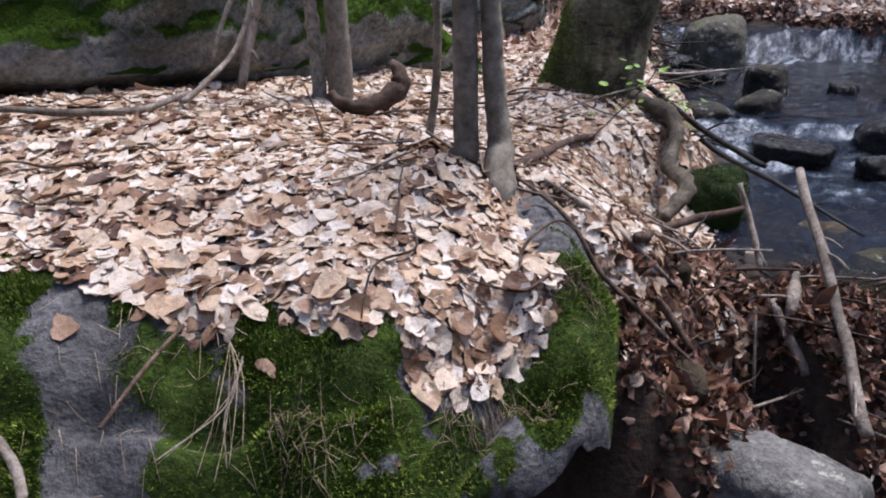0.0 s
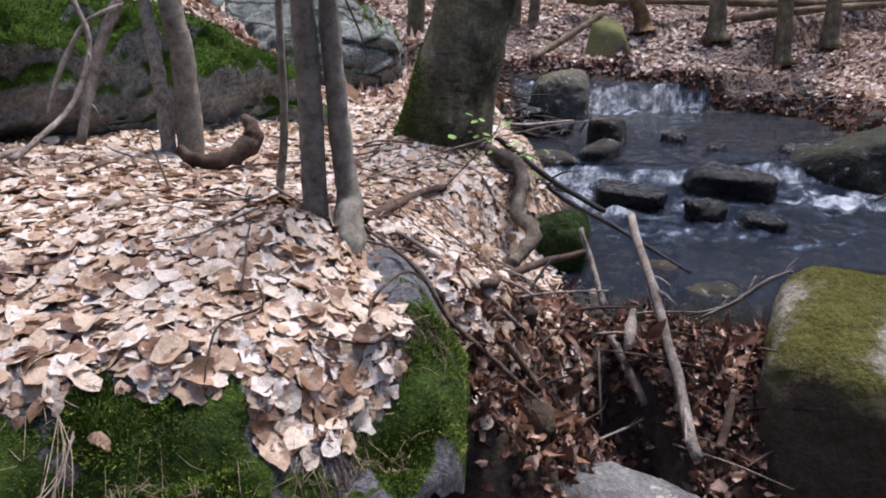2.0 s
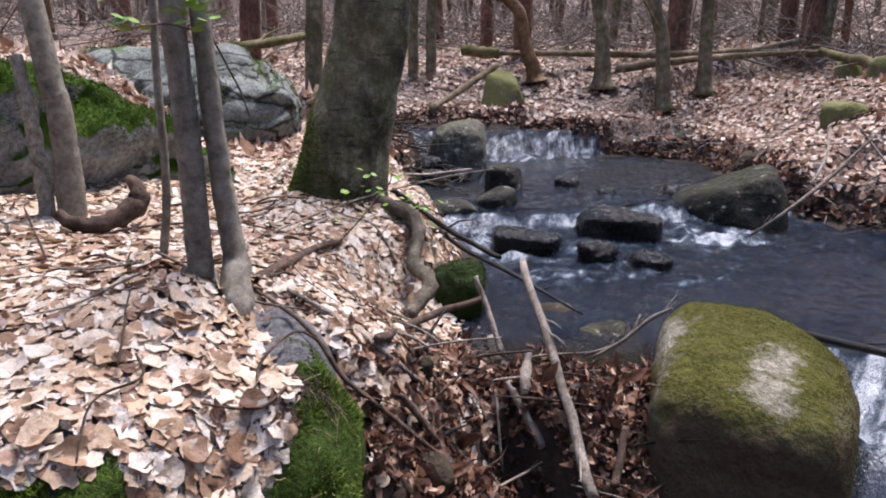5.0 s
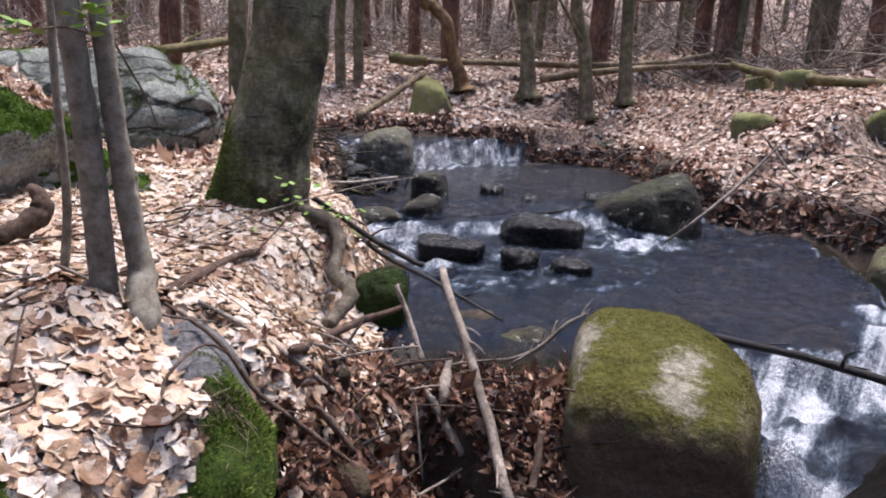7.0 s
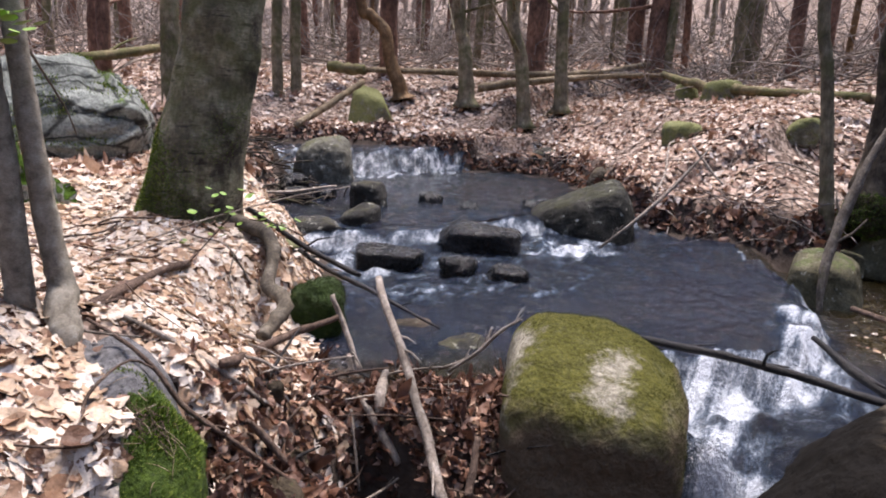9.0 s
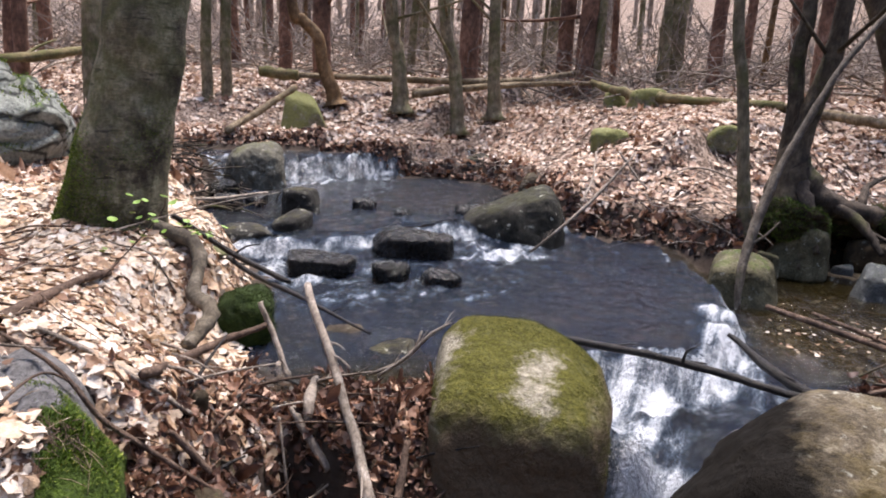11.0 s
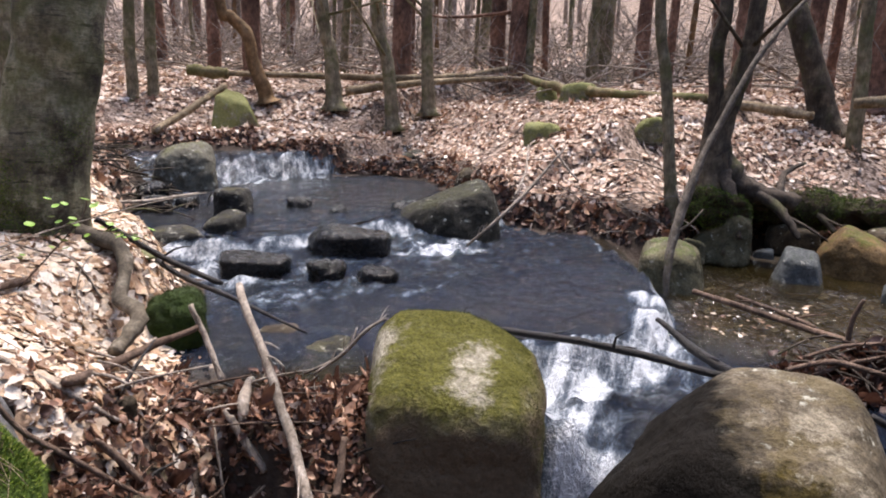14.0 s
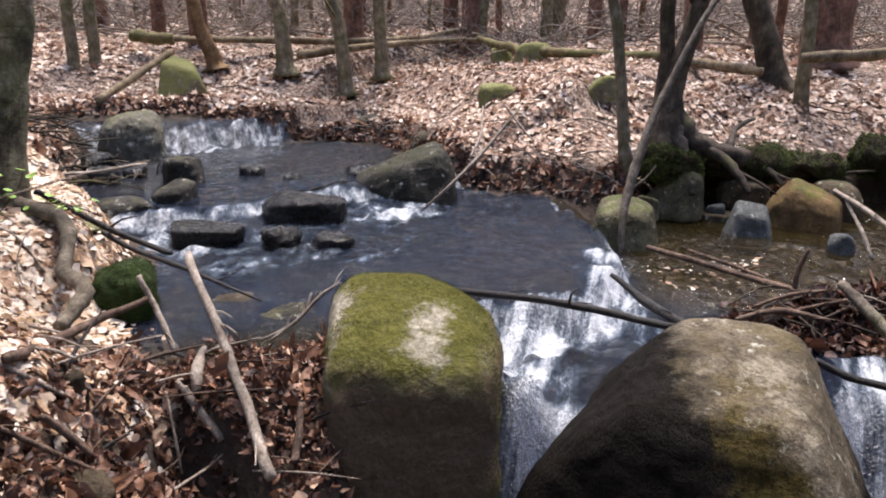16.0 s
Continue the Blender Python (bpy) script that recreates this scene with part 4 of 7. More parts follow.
def rock_leaf_edge(x):
    """The front of the leaf cover on the flat rock."""
    front = np.interp(x, [-2.5, -1.2, -0.78, -0.65, -0.48, -0.38, -0.26, -0.14, -0.09, -0.05, 0.08, 0.20, 0.29, 0.31], [1.7, 1.6, 1.53, 1.43, 1.38, 1.46, 1.40, 1.44, 1.42, 1.35, 1.38, 1.51, 1.58, 2.4])
    return front + 0.012 * np.sin(x * 43 + 1) + 0.010 * np.sin(x * 91)


def bare_strip(x, y):
    """The bare grey strip of rock between the twin beech and the mossy rim."""
    x, y = np.asarray(x, float), np.asarray(y, float)
    left = 0.30 - 0.31 * (y - 1.66) + 0.012 * np.sin(y * 37)
    return ease(-0.015, 0.015, x - left) * ease(1.60, 1.64, y) * ease(2.32, 2.22, y) * ease(0.45, 0.41, x + 0.10 * (y - 1.7))


def side_slope(x, y):
    """The dry leaf slope that leans against the side of the flat rock."""
    out = -line_reach(x, y, ROCK_EDGE)[0]
    return ease(0.11, 0.04, out + 0.04 * hum(x, y, 0.2, 18) - 0.22 * ease(1.75, 2.05, y)) * ease(1.55, 1.68, y) * ease(0.35, 0.42, x) * (0.2 + 0.8 * ease(1.85, 2.1, y))


def leaves():
    # left shelf and flat rock
    def keep(x, y):
        rock = on_rock(x, y)
        edge = ease(-0.03, 0.05, y - rock_leaf_edge(x))
        stray = 0.0015
        low, _ = line_reach(x, y, DAM)
        return np.where(rock, np.maximum(edge, stray) * (1 - 0.97 * bare_strip(x, y)), litter_amount(x, y) * np.maximum(ease(-0.12, 0.12, low), side_slope(x, y)) * (1 - 0.97 * bare_strip(x, y)))
    def steep(x, y):
        return keep(x, y) * np.minimum(1 / slope_normals(x, y, surface)[:, 2], 3) / 3
    x, y = scatter(29, 60000, -1.6, 1.6, 1.2, 4.2, steep)
    thing("leaf_litter", leaf_cloud("leaf_litter", x, y, surface(x, y), slope_normals(x, y, surface), np.random.RandomState(7).triangular(0.012, 0.02, 0.04, len(x)), LEAF_FAR, 37, tilt=0.2, curl=0.3, lift=0.004, deep=0.012), "crumbled brown leaf pieces under the dry leaves", "leaf litter", kind="stuff")
    x, y = scatter(21, 120000, -3.6, 1.9, 0.95, 5.6, steep)
    d = np.hypot(x, y)
    thing("leaf_litter", leaf_cloud("leaf_litter", x, y, surface(x, y), slope_normals(x, y, surface), np.random.RandomState(1).triangular(0.022, 0.045, 0.09, len(x)), LEAF_DRY, 31, tilt=0.15, curl=0.17, lift=0.006, deep=0.016, fine=True), "pale tan and brown dry beech leaves lying thick", "leaf litter", kind="stuff")
    x, y = scatter(22, 16000, -4.0, 2.2, 5.4, 10.0, lambda x, y: litter_amount(x, y))
    thing("leaf_litter", leaf_cloud("leaf_litter", x, y, land(x, y), slope_normals(x, y, land), np.random.RandomState(2).uniform(0.055, 0.10, len(x)), LEAF_FAR, 32), "brown dry leaves on the bank behind the beech", "leaf litter", kind="stuff")
    # gully and dam: dark wet leaves
    def wet(x, y):
        low, along = line_reach(x, y, DAM)
        gully = ease(0.42, 0.5, x) * ease(1.85, 1.7, x) * ease(1.0, 1.3, y) * ease(0.2, 0.05, low) * (flat_rock(x, y) < land(x, y) + 0.03) * (1 - side_slope(x, y))
        dam = ease(0.55, 0.3, low) * ease(-0.4, -0.2, low) * ease(0.9, 1.05, x) * ease(1.85, 1.7, x) * (land(x, y) > WATER_MAIN - 0.03)
        right = ease(0.4, 0.2, np.abs(low)) * ease(7.4, 7.8, along)
        return np.maximum(np.maximum(gully * 0.6, dam), right)
    x, y = scatter(23, 95000, 0.2, 6.5, -0.4, 3.0, wet)
    thing("wet_leaf_litter", leaf_cloud("wet_leaf_litter", x, y, land(x, y), slope_normals(x, y, land), np.random.RandomState(3).triangular(0.012, 0.028, 0.06, len(x)), LEAF_WET, 33, tilt=0.8, curl=0.9, lift=0.012, deep=0.05), "dark wet leaves drifted against the boulders", "leaf litter", kind="stuff")
    # sunken leaves on the floor of the brown pool
    x, y = scatter(27, 2600, 4.0, 8.0, 0.4, 3.2, lambda x, y: (land(x, y) < RIGHT_POOL - 0.03) * ease(3.9, 4.6, x))
    thing("sunken_leaf_litter", leaf_cloud("sunken_leaf_litter", x, y, land(x, y), slope_normals(x, y, land), np.random.RandomState(5).uniform(0.04, 0.09, len(x)), LEAF_SUNK, 35, tilt=0.2, curl=0.2), "ochre leaves lying on the floor of the brown pool", "leaf litter", kind="stuff")
    # right bank
    def bank(x, y):
        return ease(0.04, 0.2, -line_reach(x, y, BANK_RIGHT)[0] - 0.04 * ease(5.5, 7.0, y) - 0.22 * ease(5.2, 5.8, x) * ease(4.2, 3.6, y)) * ease(26, 9, np.hypot(x, y)) * (0.15 + 0.85 * ease(-0.6, -0.1, hum(x, y, 0.9, 81))) * ease(0.05, 0.2, -line_reach(x, y, BANK_RIGHT)[0] + 0.08 * hum(x, y, 0.3, 82))
    x, y = scatter(24, 170000, -2.0, 18.0, 1.0, 20.0, bank)
    thing("leaf_litter", leaf_cloud("leaf_litter", x, y, land(x, y), slope_normals(x, y, land), np.random.RandomState(4).uniform(0.045, 0.09, len(x)) * (1 + 0.05 * np.maximum(np.hypot(x, y) - 8, 0)), LEAF_FAR, 34, tilt=0.25, curl=0.35), "brown and pale dry leaves covering the far bank", "leaf litter", kind="stuff")


def shore_leaves():
    """Dark leaves, rootlets and twigs hanging on the wet lower bank."""
    x, y = scatter(28, 60000, 1.0, 7.5, 1.8, 11.0, lambda x, y: ease(0.0, 0.06, -line_reach(x, y, BANK_RIGHT)[0]) * ease(0.30, 0.16, -line_reach(x, y, BANK_RIGHT)[0] + 0.08 * hum(x, y, 0.3, 83)) * 0.9)
    thing("wet_leaf_litter", leaf_cloud("wet_leaf_litter", x, y, land(x, y), slope_normals(x, y, land), np.random.RandomState(6).uniform(0.045, 0.09, len(x)), LEAF_WET, 36, tilt=0.7, curl=0.6), "dark damp leaves hanging on the lower far bank", "leaf litter", kind="stuff")
    rng = random.Random(53)
    tubes = []
    for _ in range(280):
        i = rng.randrange(3, 10)
        u = rng.random()
        ax, ay = BANK_RIGHT[i][0] * (1 - u) + BANK_RIGHT[i + 1][0] * u, BANK_RIGHT[i][1] * (1 - u) + BANK_RIGHT[i + 1][1] * u
        x, y = ax + rng.uniform(-0.1, 0.35), ay + rng.uniform(-0.1, 0.35)
        if float(line_reach(np.array([x]), np.array([y]), BANK_RIGHT)[0][0]) > -0.05:
            continue
        z, ln, a, r = float(land(x, y)) + 0.03, rng.uniform(0.12, 0.5), rng.uniform(0, 6.283), rng.uniform(0.003, 0.008)
        d = Vector((math.cos(a), math.sin(a), rng.uniform(-0.4, 0.5))) * ln
        p = Vector((x, y, z))
        tubes.append(([p, p + d * 0.5 + Vector((0, 0, rng.uniform(-0.03, 0.06))), p + d], [r, r * 0.8, r * 0.4], 4))
    thing("brushwood", many_tubes("brushwood", tubes, TWIG), "small twigs and rootlets along the foot of the far bank", "brushwood", kind="stuff")


def moss_on_rock():
    rng = np.random.RandomState(8)
    x, y = scatter(25, 330000, -2.2, 0.52, 1.0, 2.05, lambda x, y: moss_amount(x, y) * ((rock_cut(x, y) > 0.004) | (x < -0.35)))
    n = len(x)
    z = flat_rock(x, y)
    nn = slope_normals(x, y, flat_rock, 0.015)
    nn[:, 2] = np.maximum(nn[:, 2], 0.25)
    out = nn + rng.normal(0, 0.45, (n, 3)) + (0, 0, 0.35)
    out /= np.linalg.norm(out, axis=1, keepdims=True)
    a = rng.uniform(0, 2 * math.pi, n)
    side = np.stack([np.cos(a), np.sin(a), np.zeros(n)], -1)
    foot = np.stack([x, y, z], -1) - nn * 0.004
    ln, w = rng.uniform(0.008, 0.02, n)[:, None], rng.uniform(0.0016, 0.0034, n)[:, None]
    p = np.stack([foot - side * w, foot + side * w, foot + out * ln], 1)
    me = mesh_of("moss", p.reshape(-1, 3), np.arange(3 * n).reshape(-1, 3), MOSS, smooth=False)
    thing("moss", me, "bright green moss on the edge of the flat boulder", "moss", kind="stuff")


def moss_amount(x, y):
    edge = rock_leaf_edge(x)
    front = ease(0.03, -0.03, y - np.minimum(edge, 1.62))
    d, _ = line_reach(x, y, ROCK_EDGE)
    rim = ease(0.22, 0.12, d + 0.03 * hum(x, y, 0.1, 45)) * ease(0.10, 0.24, x) * ease(1.92, 1.80, y + 0.03 * hum(x, y, 0.1, 46))
    patch = ease(-0.2, 0.15, hum(x, y, 0.22, 41) + 0.7 * hum(x, y, 0.06, 43) + 1.2)
    bare = np.maximum(ease(0.15, 0.07, np.abs(x + 0.80 + 0.05 * np.sin(y * 14)) + 0.04 * hum(x, y, 0.08, 44)), ease(1.15, 0.75, np.hypot((x + 0.03) / 0.075, (y - 1.40) / 0.085) + 0.2 * hum(x, y, 0.06, 47)))
    bare = np.maximum(bare, 0.9 * ease(1.2, 0.7, np.hypot((x - 0.13) / 0.07, (y - 1.37) / 0.035) + 0.25 * hum(x, y, 0.05, 48)))
    left = ease(-0.98, -1.05, x) * ease(1.8, 1.7, y)
    foot = ease(0.008, 0.028, line_reach(x, y, ROCK_CUT)[0] + 0.02 * hum(x, y, 0.12, 49)) * ease(1.52, 1.44, y) * ease(-0.05, 0.2, x) + np.maximum(ease(0.2, -0.05, x), ease(1.44, 1.52, y))
    return np.clip(np.maximum(np.maximum(front, rim), left) * np.maximum(patch, rim) * (1 - bare) * foot, 0, 1) * (d > 0.0)


def dry_grass():
    """Straw, needles and crumbs lying in the moss and at the edge of the leaves."""
    rng = random.Random(67)
    for name, label, spots, n, mat, r in (
        ("dry_grass", "pale dry grass stalks lying in the moss", ((0.14, 1.38, 0.07, 90), (0.06, 1.33, 0.06, 50), (-0.29, 1.24, 0.06, 70), (-0.1, 1.22, 0.35, 110), (0.40, 1.6, 0.08, 30), (-0.6, 1.35, 0.15, 70)), 0, STRAW, 0.0011),
        ("needle_litter", "reddish-brown needles and crumbs beside the moss", ((0.29, 1.66, 0.045, 160), (0.22, 1.58, 0.03, 60), (0.13, 1.40, 0.05, 70)), 0, WOOD_BROWN, 0.0012)):
        tubes = []
        for cx, cy, reach, count in spots:
            for _ in range(count):
                x, y, a = rng.gauss(cx, reach), rng.gauss(cy, reach * 0.6), rng.uniform(0, 6.283)
                ln = rng.uniform(0.02, 0.07) if mat is STRAW else rng.uniform(0.012, 0.04)
                if float(line_reach(np.array([x]), np.array([y]), ROCK_EDGE)[0][0]) < 0.04 or float(rock_cut(np.array([x]), np.array([y]))[0]) < 0.05:
                    continue
                pts = []
                for k in (-0.5, 0.0, 0.5):
                    px_, py_ = x + k * ln * math.cos(a), y + k * ln * math.sin(a)
                    pts.append(Vector((px_, py_, float(flat_rock(px_, py_)) + rng.uniform(0.010, 0.022))))
                tubes.append((pts, [r, r, r * 0.5], 3))
        thing(name, many_tubes(name, tubes, mat), label, "grass" if mat is STRAW else "needles", kind="stuff")


def pool_glints():
    """Pale scraps scattered on the brown pool in place of glints and foam bubbles."""
    rng = np.random.RandomState(77)
    n = 60
    u, w = rng.uniform(0, 1, n), rng.normal(0, 0.14, n)
    x, y = 4.0 + 1.15 * u + 0.3 * w, 1.98 - 0.05 * u + w
    z = np.full(n, RIGHT_POOL + 0.012)
    thing("pool_glints", leaf_cloud("pool_glints", x, y, z, np.tile((0.0, 0.0, 1.0), (n, 1)), rng.triangular(0.012, 0.022, 0.05, n), LEAF_DRY, 78, tilt=0.1, curl=0.1, lift=0.002, deep=0.004), "pale scraps in place of glints and bubbles on the brown pool", "leaves", kind="stuff")


def turf():
    """Mossy turf along the top of the undercut bank."""
    rng = np.random.RandomState(9)
    x, y = scatter(26, 16000, 6.0, 9.5, 1.6, 3.6, lambda x, y: ease(0.15, 0.3, -line_reach(x, y, BANK_RIGHT)[0]) * ease(0.9, 0.5, -line_reach(x, y, BANK_RIGHT)[0]) * ease(-0.1, 0.3, hum(x, y, 0.5, 71)))
    n = len(x)
    out = rng.normal(0, 0.5, (n, 3)) + (0, 0, 1)
    out /= np.linalg.norm(out, axis=1, keepdims=True)
    a = rng.uniform(0, 6.283, n)
    side = np.stack([np.cos(a), np.sin(a), 0 * a], -1) * rng.uniform(0.006, 0.012, (n, 1))
    foot = np.stack([x, y, land(x, y)], -1)
    p = np.stack([foot - side, foot + side, foot + out * rng.uniform(0.02, 0.05, (n, 1))], 1)
    thing("moss", mesh_of("moss", p.reshape(-1, 3), np.arange(3 * n).reshape(-1, 3), MOSS_DARK, smooth=False), "dark green moss along the top of the undercut bank", "moss", kind="stuff")


# ---- the stream ----
FOAM = [  # plan of the white water: x, y, reach along x, along y, amount
    (2.70, 1.92, 0.50, 0.28, 1.0), (3.25, 1.88, 0.42, 0.20, 0.95), (2.40, 1.66, 0.28, 0.22, 0.95), (3.60, 2.08, 0.22, 0.22, 1.1), (3.92, 2.34, 0.14, 0.20, 1.1), (3.35, 1.55, 0.4, 0.2, 0.55), (2.22, 1.42, 0.22, 0.22, 1.0), (2.02, 1.2, 0.3, 0.2, 1.0),
    (3.72, 4.15, 0.46, 0.24, 1.0), (3.6, 4.5, 0.25, 0.2, 0.7), (1.86, 4.45, 0.18, 0.35, 0.92), (2.0, 3.95, 0.30, 0.10, 0.6), (2.45, 3.52, 0.45, 0.12, 0.45), (2.62, 4.35, 0.14, 0.2, 0.5), (3.2, 3.35, 0.30, 0.07, 0.4), (3.6, 3.3, 0.35, 0.06, 0.35), (3.7, 7.92, 0.65, 0.14, 0.95), (4.6, 8.1, 0.5, 0.13, 0.85), (2.75, 7.5, 0.3, 0.08, 0.7), (1.92, 4.12, 0.16, 0.14, 0.85), (2.2, 3.98, 0.35, 0.07, 0.7), (2.62, 3.72, 0.22, 0.07, 0.6), (2.95, 4.2, 0.4, 0.08, 0.55), (2.2, 3.45, 0.4, 0.07, 0.6), (2.85, 3.25, 0.35, 0.05, 0.55), (3.35, 3.5, 0.3, 0.05, 0.5), (1.95, 3.75, 0.2, 0.08, 0.6), (4.05, 4.35, 0.3, 0.12, 0.85), (3.6, 0.66, 0.25, 0.25, 1.0), (3.05, 0.55, 0.25, 0.3, 0.7), (3.15, 0.85, 0.15, 0.3, 0.5), (1.93, 4.04, 0.2, 0.12, 0.85), (2.04, 3.62, 0.3, 0.06, 0.7), (2.72, 3.27, 0.25, 0.05, 0.65), (2.2, 1.45, 0.16, 0.16, 1.1), (3.45, 4.25, 0.3, 0.1, 1.0), (2.5, 4.15, 0.15, 0.08, 0.7), (3.90, 1.52, 0.16, 0.10, 0.5),
]


def water_sheet(x0, x1, y0, y1, step, name, label, keep):
    nx, ny = int((x1 - x0) / step) + 1, int((y1 - y0) / step) + 1
    x, y, f = grid(x0, x1, y0, y1, nx, ny)
    level = bed_level(x, y)
    h = 0.06
    steep = np.hypot(bed_level(x + h, y) - bed_level(x - h, y), bed_level(x, y + h) - bed_level(x, y - h)) / (2 * h)
    foam = np.zeros(len(x))
    for fx, fy, rx, ry, amount in FOAM:
        foam = np.maximum(foam, amount * np.exp(-(((x - fx) / rx) ** 2 + ((y - fy) / ry) ** 2) ** 1.3))
    foam = np.maximum(foam, (0.85 - 0.1 * (y > 7)) * ease(0.25, 0.8, steep))
    foam = np.maximum(foam, 0.33 * ease(3.0, 3.6, y) * ease(7.0, 4.9, y) - 0.1 * (x > 4.3) * (y < 3.3))
    wave = 0.010 * hum(x, y, 0.35, 51) + 0.006 * hum(x, y, 0.13, 52) + foam * (0.022 * hum(x, y, 0.10, 53) + 0.03 * hum(x, y, 0.25, 54))
    cascade = ease(3.0, 2.6, y)
    along, across = 0.88 * x + 0.48 * y, 0.88 * y - 0.48 * x
    wave = wave + cascade * ease(3.75, 3.45, x) * foam * (0.020 * hum(0.35 * along, across, 0.07, 55) + 0.028 * hum(0.5 * along, across, 0.18, 56))
    z = level + wave
    ok = (land(x, y) < level + 0.06) & keep(x, y)
    used = ok[f].all(axis=1)
    f = f[used]
    idx = np.unique(f)
    back = np.full(len(x), -1)
    back[idx] = np.arange(len(idx))
    me = mesh_of(name, np.stack([x, y, z], -1)[idx], back[f], WATER)
    attribute(me, "foam", foam[idx])
    attribute(me, "cascade", cascade[idx])
    over, _ = line_reach(x, y, LIP)
    pool = ease(3.6, 4.2, x) * ease(0.05, 0.3, -over)
    attribute(me, "chop", np.clip(0.80 - 0.66 * pool + 0.3 * ease(3.0, 3.8, y) * ease(7.5, 5.0, y) + 0.8 * foam, 0, 1)[idx])
    shallow = ease(0.75, 0.2, line_reach(x, y, DAM)[0]) * ease(2.3, 1.8, x) * (y < 3.2)
    attribute(me, "peat", np.clip(np.maximum(np.maximum(pool, 0.8 * shallow), 0.25 * ease(5.2, 6.0, y)) + 0.15 * hum(x, y, 0.5, 57), 0, 1)[idx])
    attribute(me, "murk", (0.92 - 0.40 * pool - 0.3 * shallow)[idx])
    thing(name, me, label, "water", kind="structure")


def stream():
    water_sheet(0.9, 9.0, -0.8, 5.0, 0.028, "water", "dark clear stream water with white rapids", lambda x, y: (y < 5.0) & ((x > 1.72) | (y > 2.2)))
    water_sheet(-6.0, 7.0, 5.0, 12.5, 0.06, "water", "upper stream with a low white waterfall", lambda x, y: y > 4.99)
    water_sheet(-1.0, 12.0, -4.0, -0.8, 0.08, "water", "dark stream water below the boulders", lambda x, y: y < -0.79)


ground()
flat_rock_thing()
stream()
leaves()
shore_leaves()
moss_on_rock()
dry_grass()
pool_glints()
turf()

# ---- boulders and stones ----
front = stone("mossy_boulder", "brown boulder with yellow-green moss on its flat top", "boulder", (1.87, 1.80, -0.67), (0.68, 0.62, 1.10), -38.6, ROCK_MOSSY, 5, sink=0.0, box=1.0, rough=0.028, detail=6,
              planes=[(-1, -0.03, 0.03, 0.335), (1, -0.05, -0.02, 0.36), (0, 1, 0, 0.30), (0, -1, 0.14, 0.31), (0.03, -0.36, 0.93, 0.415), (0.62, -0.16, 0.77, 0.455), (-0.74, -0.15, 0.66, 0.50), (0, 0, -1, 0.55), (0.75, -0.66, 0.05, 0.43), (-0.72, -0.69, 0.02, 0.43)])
pale = stone("pale_boulder", "big rounded pale boulder with a mossy dark flank", "boulder", (2.59, 0.97, -0.70), (1.30, 0.90, 1.10), -63.4, ROCK_PALE, 9, sink=0.0, box=1.0, rough=0.025, detail=6,
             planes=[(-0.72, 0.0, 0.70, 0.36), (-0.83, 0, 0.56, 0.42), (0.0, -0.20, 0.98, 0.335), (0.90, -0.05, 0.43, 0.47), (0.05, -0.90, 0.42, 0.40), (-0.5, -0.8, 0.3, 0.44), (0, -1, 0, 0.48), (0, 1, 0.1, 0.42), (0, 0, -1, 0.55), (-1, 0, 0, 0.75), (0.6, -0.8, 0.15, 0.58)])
moss_tufts(front, 30000, 3, 0.45, 1.5, 0.0065, MOSS_YELLOW, 0.12, BARE_TOP)
RAPID = "stones in the rapids"
stone("stone", "flat black wet stone in the rapids", "stone", (2.99, 4.52, 0.06), (0.70, 0.42, 0.21), -30, ROCK_WET, 11, RAPID, box=1.0, rough=0.03, cuts=2, detail=5, flat=0.5)
stone("stone", "low black wet stone lapped by foam", "stone", (2.16, 4.27, 0.06), (0.48, 0.34, 0.15), -23, ROCK_WET, 12, RAPID, box=0.9, rough=0.035, cuts=2, detail=5, flat=0.6)
stone("stone", "small dark wet stone in the rapids", "stone", (2.49, 3.90, 0.04), (0.32, 0.24, 0.15), -29, ROCK_WET, 13, RAPID, box=0.25, rough=0.07, detail=5, cuts=8)
stone("stone", "small dark wet stone in the rapids", "stone", (2.75, 3.70, 0.04), (0.36, 0.28, 0.11), -33, ROCK_WET, 14, RAPID, box=0.25, rough=0.07, detail=5, cuts=8)
stone("stone", "large dark stone against the far bank", "stone", (4.28, 4.72, -0.05), (0.95, 0.60, 0.62), -39, ROCK_DARK, 15, RAPID, sink=0.0, box=0.5, rough=0.04, detail=5, planes=[(-0.377, -0.1, 0.926, 0.17), (0.62, -0.1, 0.77, 0.34), (1, 0, 0.1, 0.36), (-1, 0, 0, 0.56), (0, -0.95, 0.35, 0.26), (0, 1, 0, 0.3), (0, 0, -1, 0.31), (-0.5, -0.8, 0.2, 0.33)])
stone("stone", "small black stone beside the dark stone", "stone", (4.10, 5.25, 0.14), (0.34, 0.25, 0.14), -36, ROCK_WET, 16, RAPID, box=0.5)
stone("stone", "flat grey wet slab at the near bank", "stone", (1.91, 5.13, 0.12), (0.40, 0.34, 0.14), -18, ROCK_DAMP, 17, RAPID, box=0.9, rough=0.05, cuts=9)
stone("stone", "dark wet slab at the near bank", "stone", (2.31, 5.21, 0.12), (0.36, 0.28, 0.20), -21, ROCK_DAMP, 18, RAPID, box=0.7, rough=0.06)
stone("stone", "grey upright stone in the upper pool", "stone", (2.66, 5.94, 0.16), (0.33, 0.26, 0.26), -22, ROCK_DAMP, 19, RAPID, box=0.7)
stone("stone", "little black stone in the upper pool", "stone", (3.32, 5.94, 0.16), (0.24, 0.18, 0.14), -27, ROCK_WET, 20, RAPID, box=0.4)
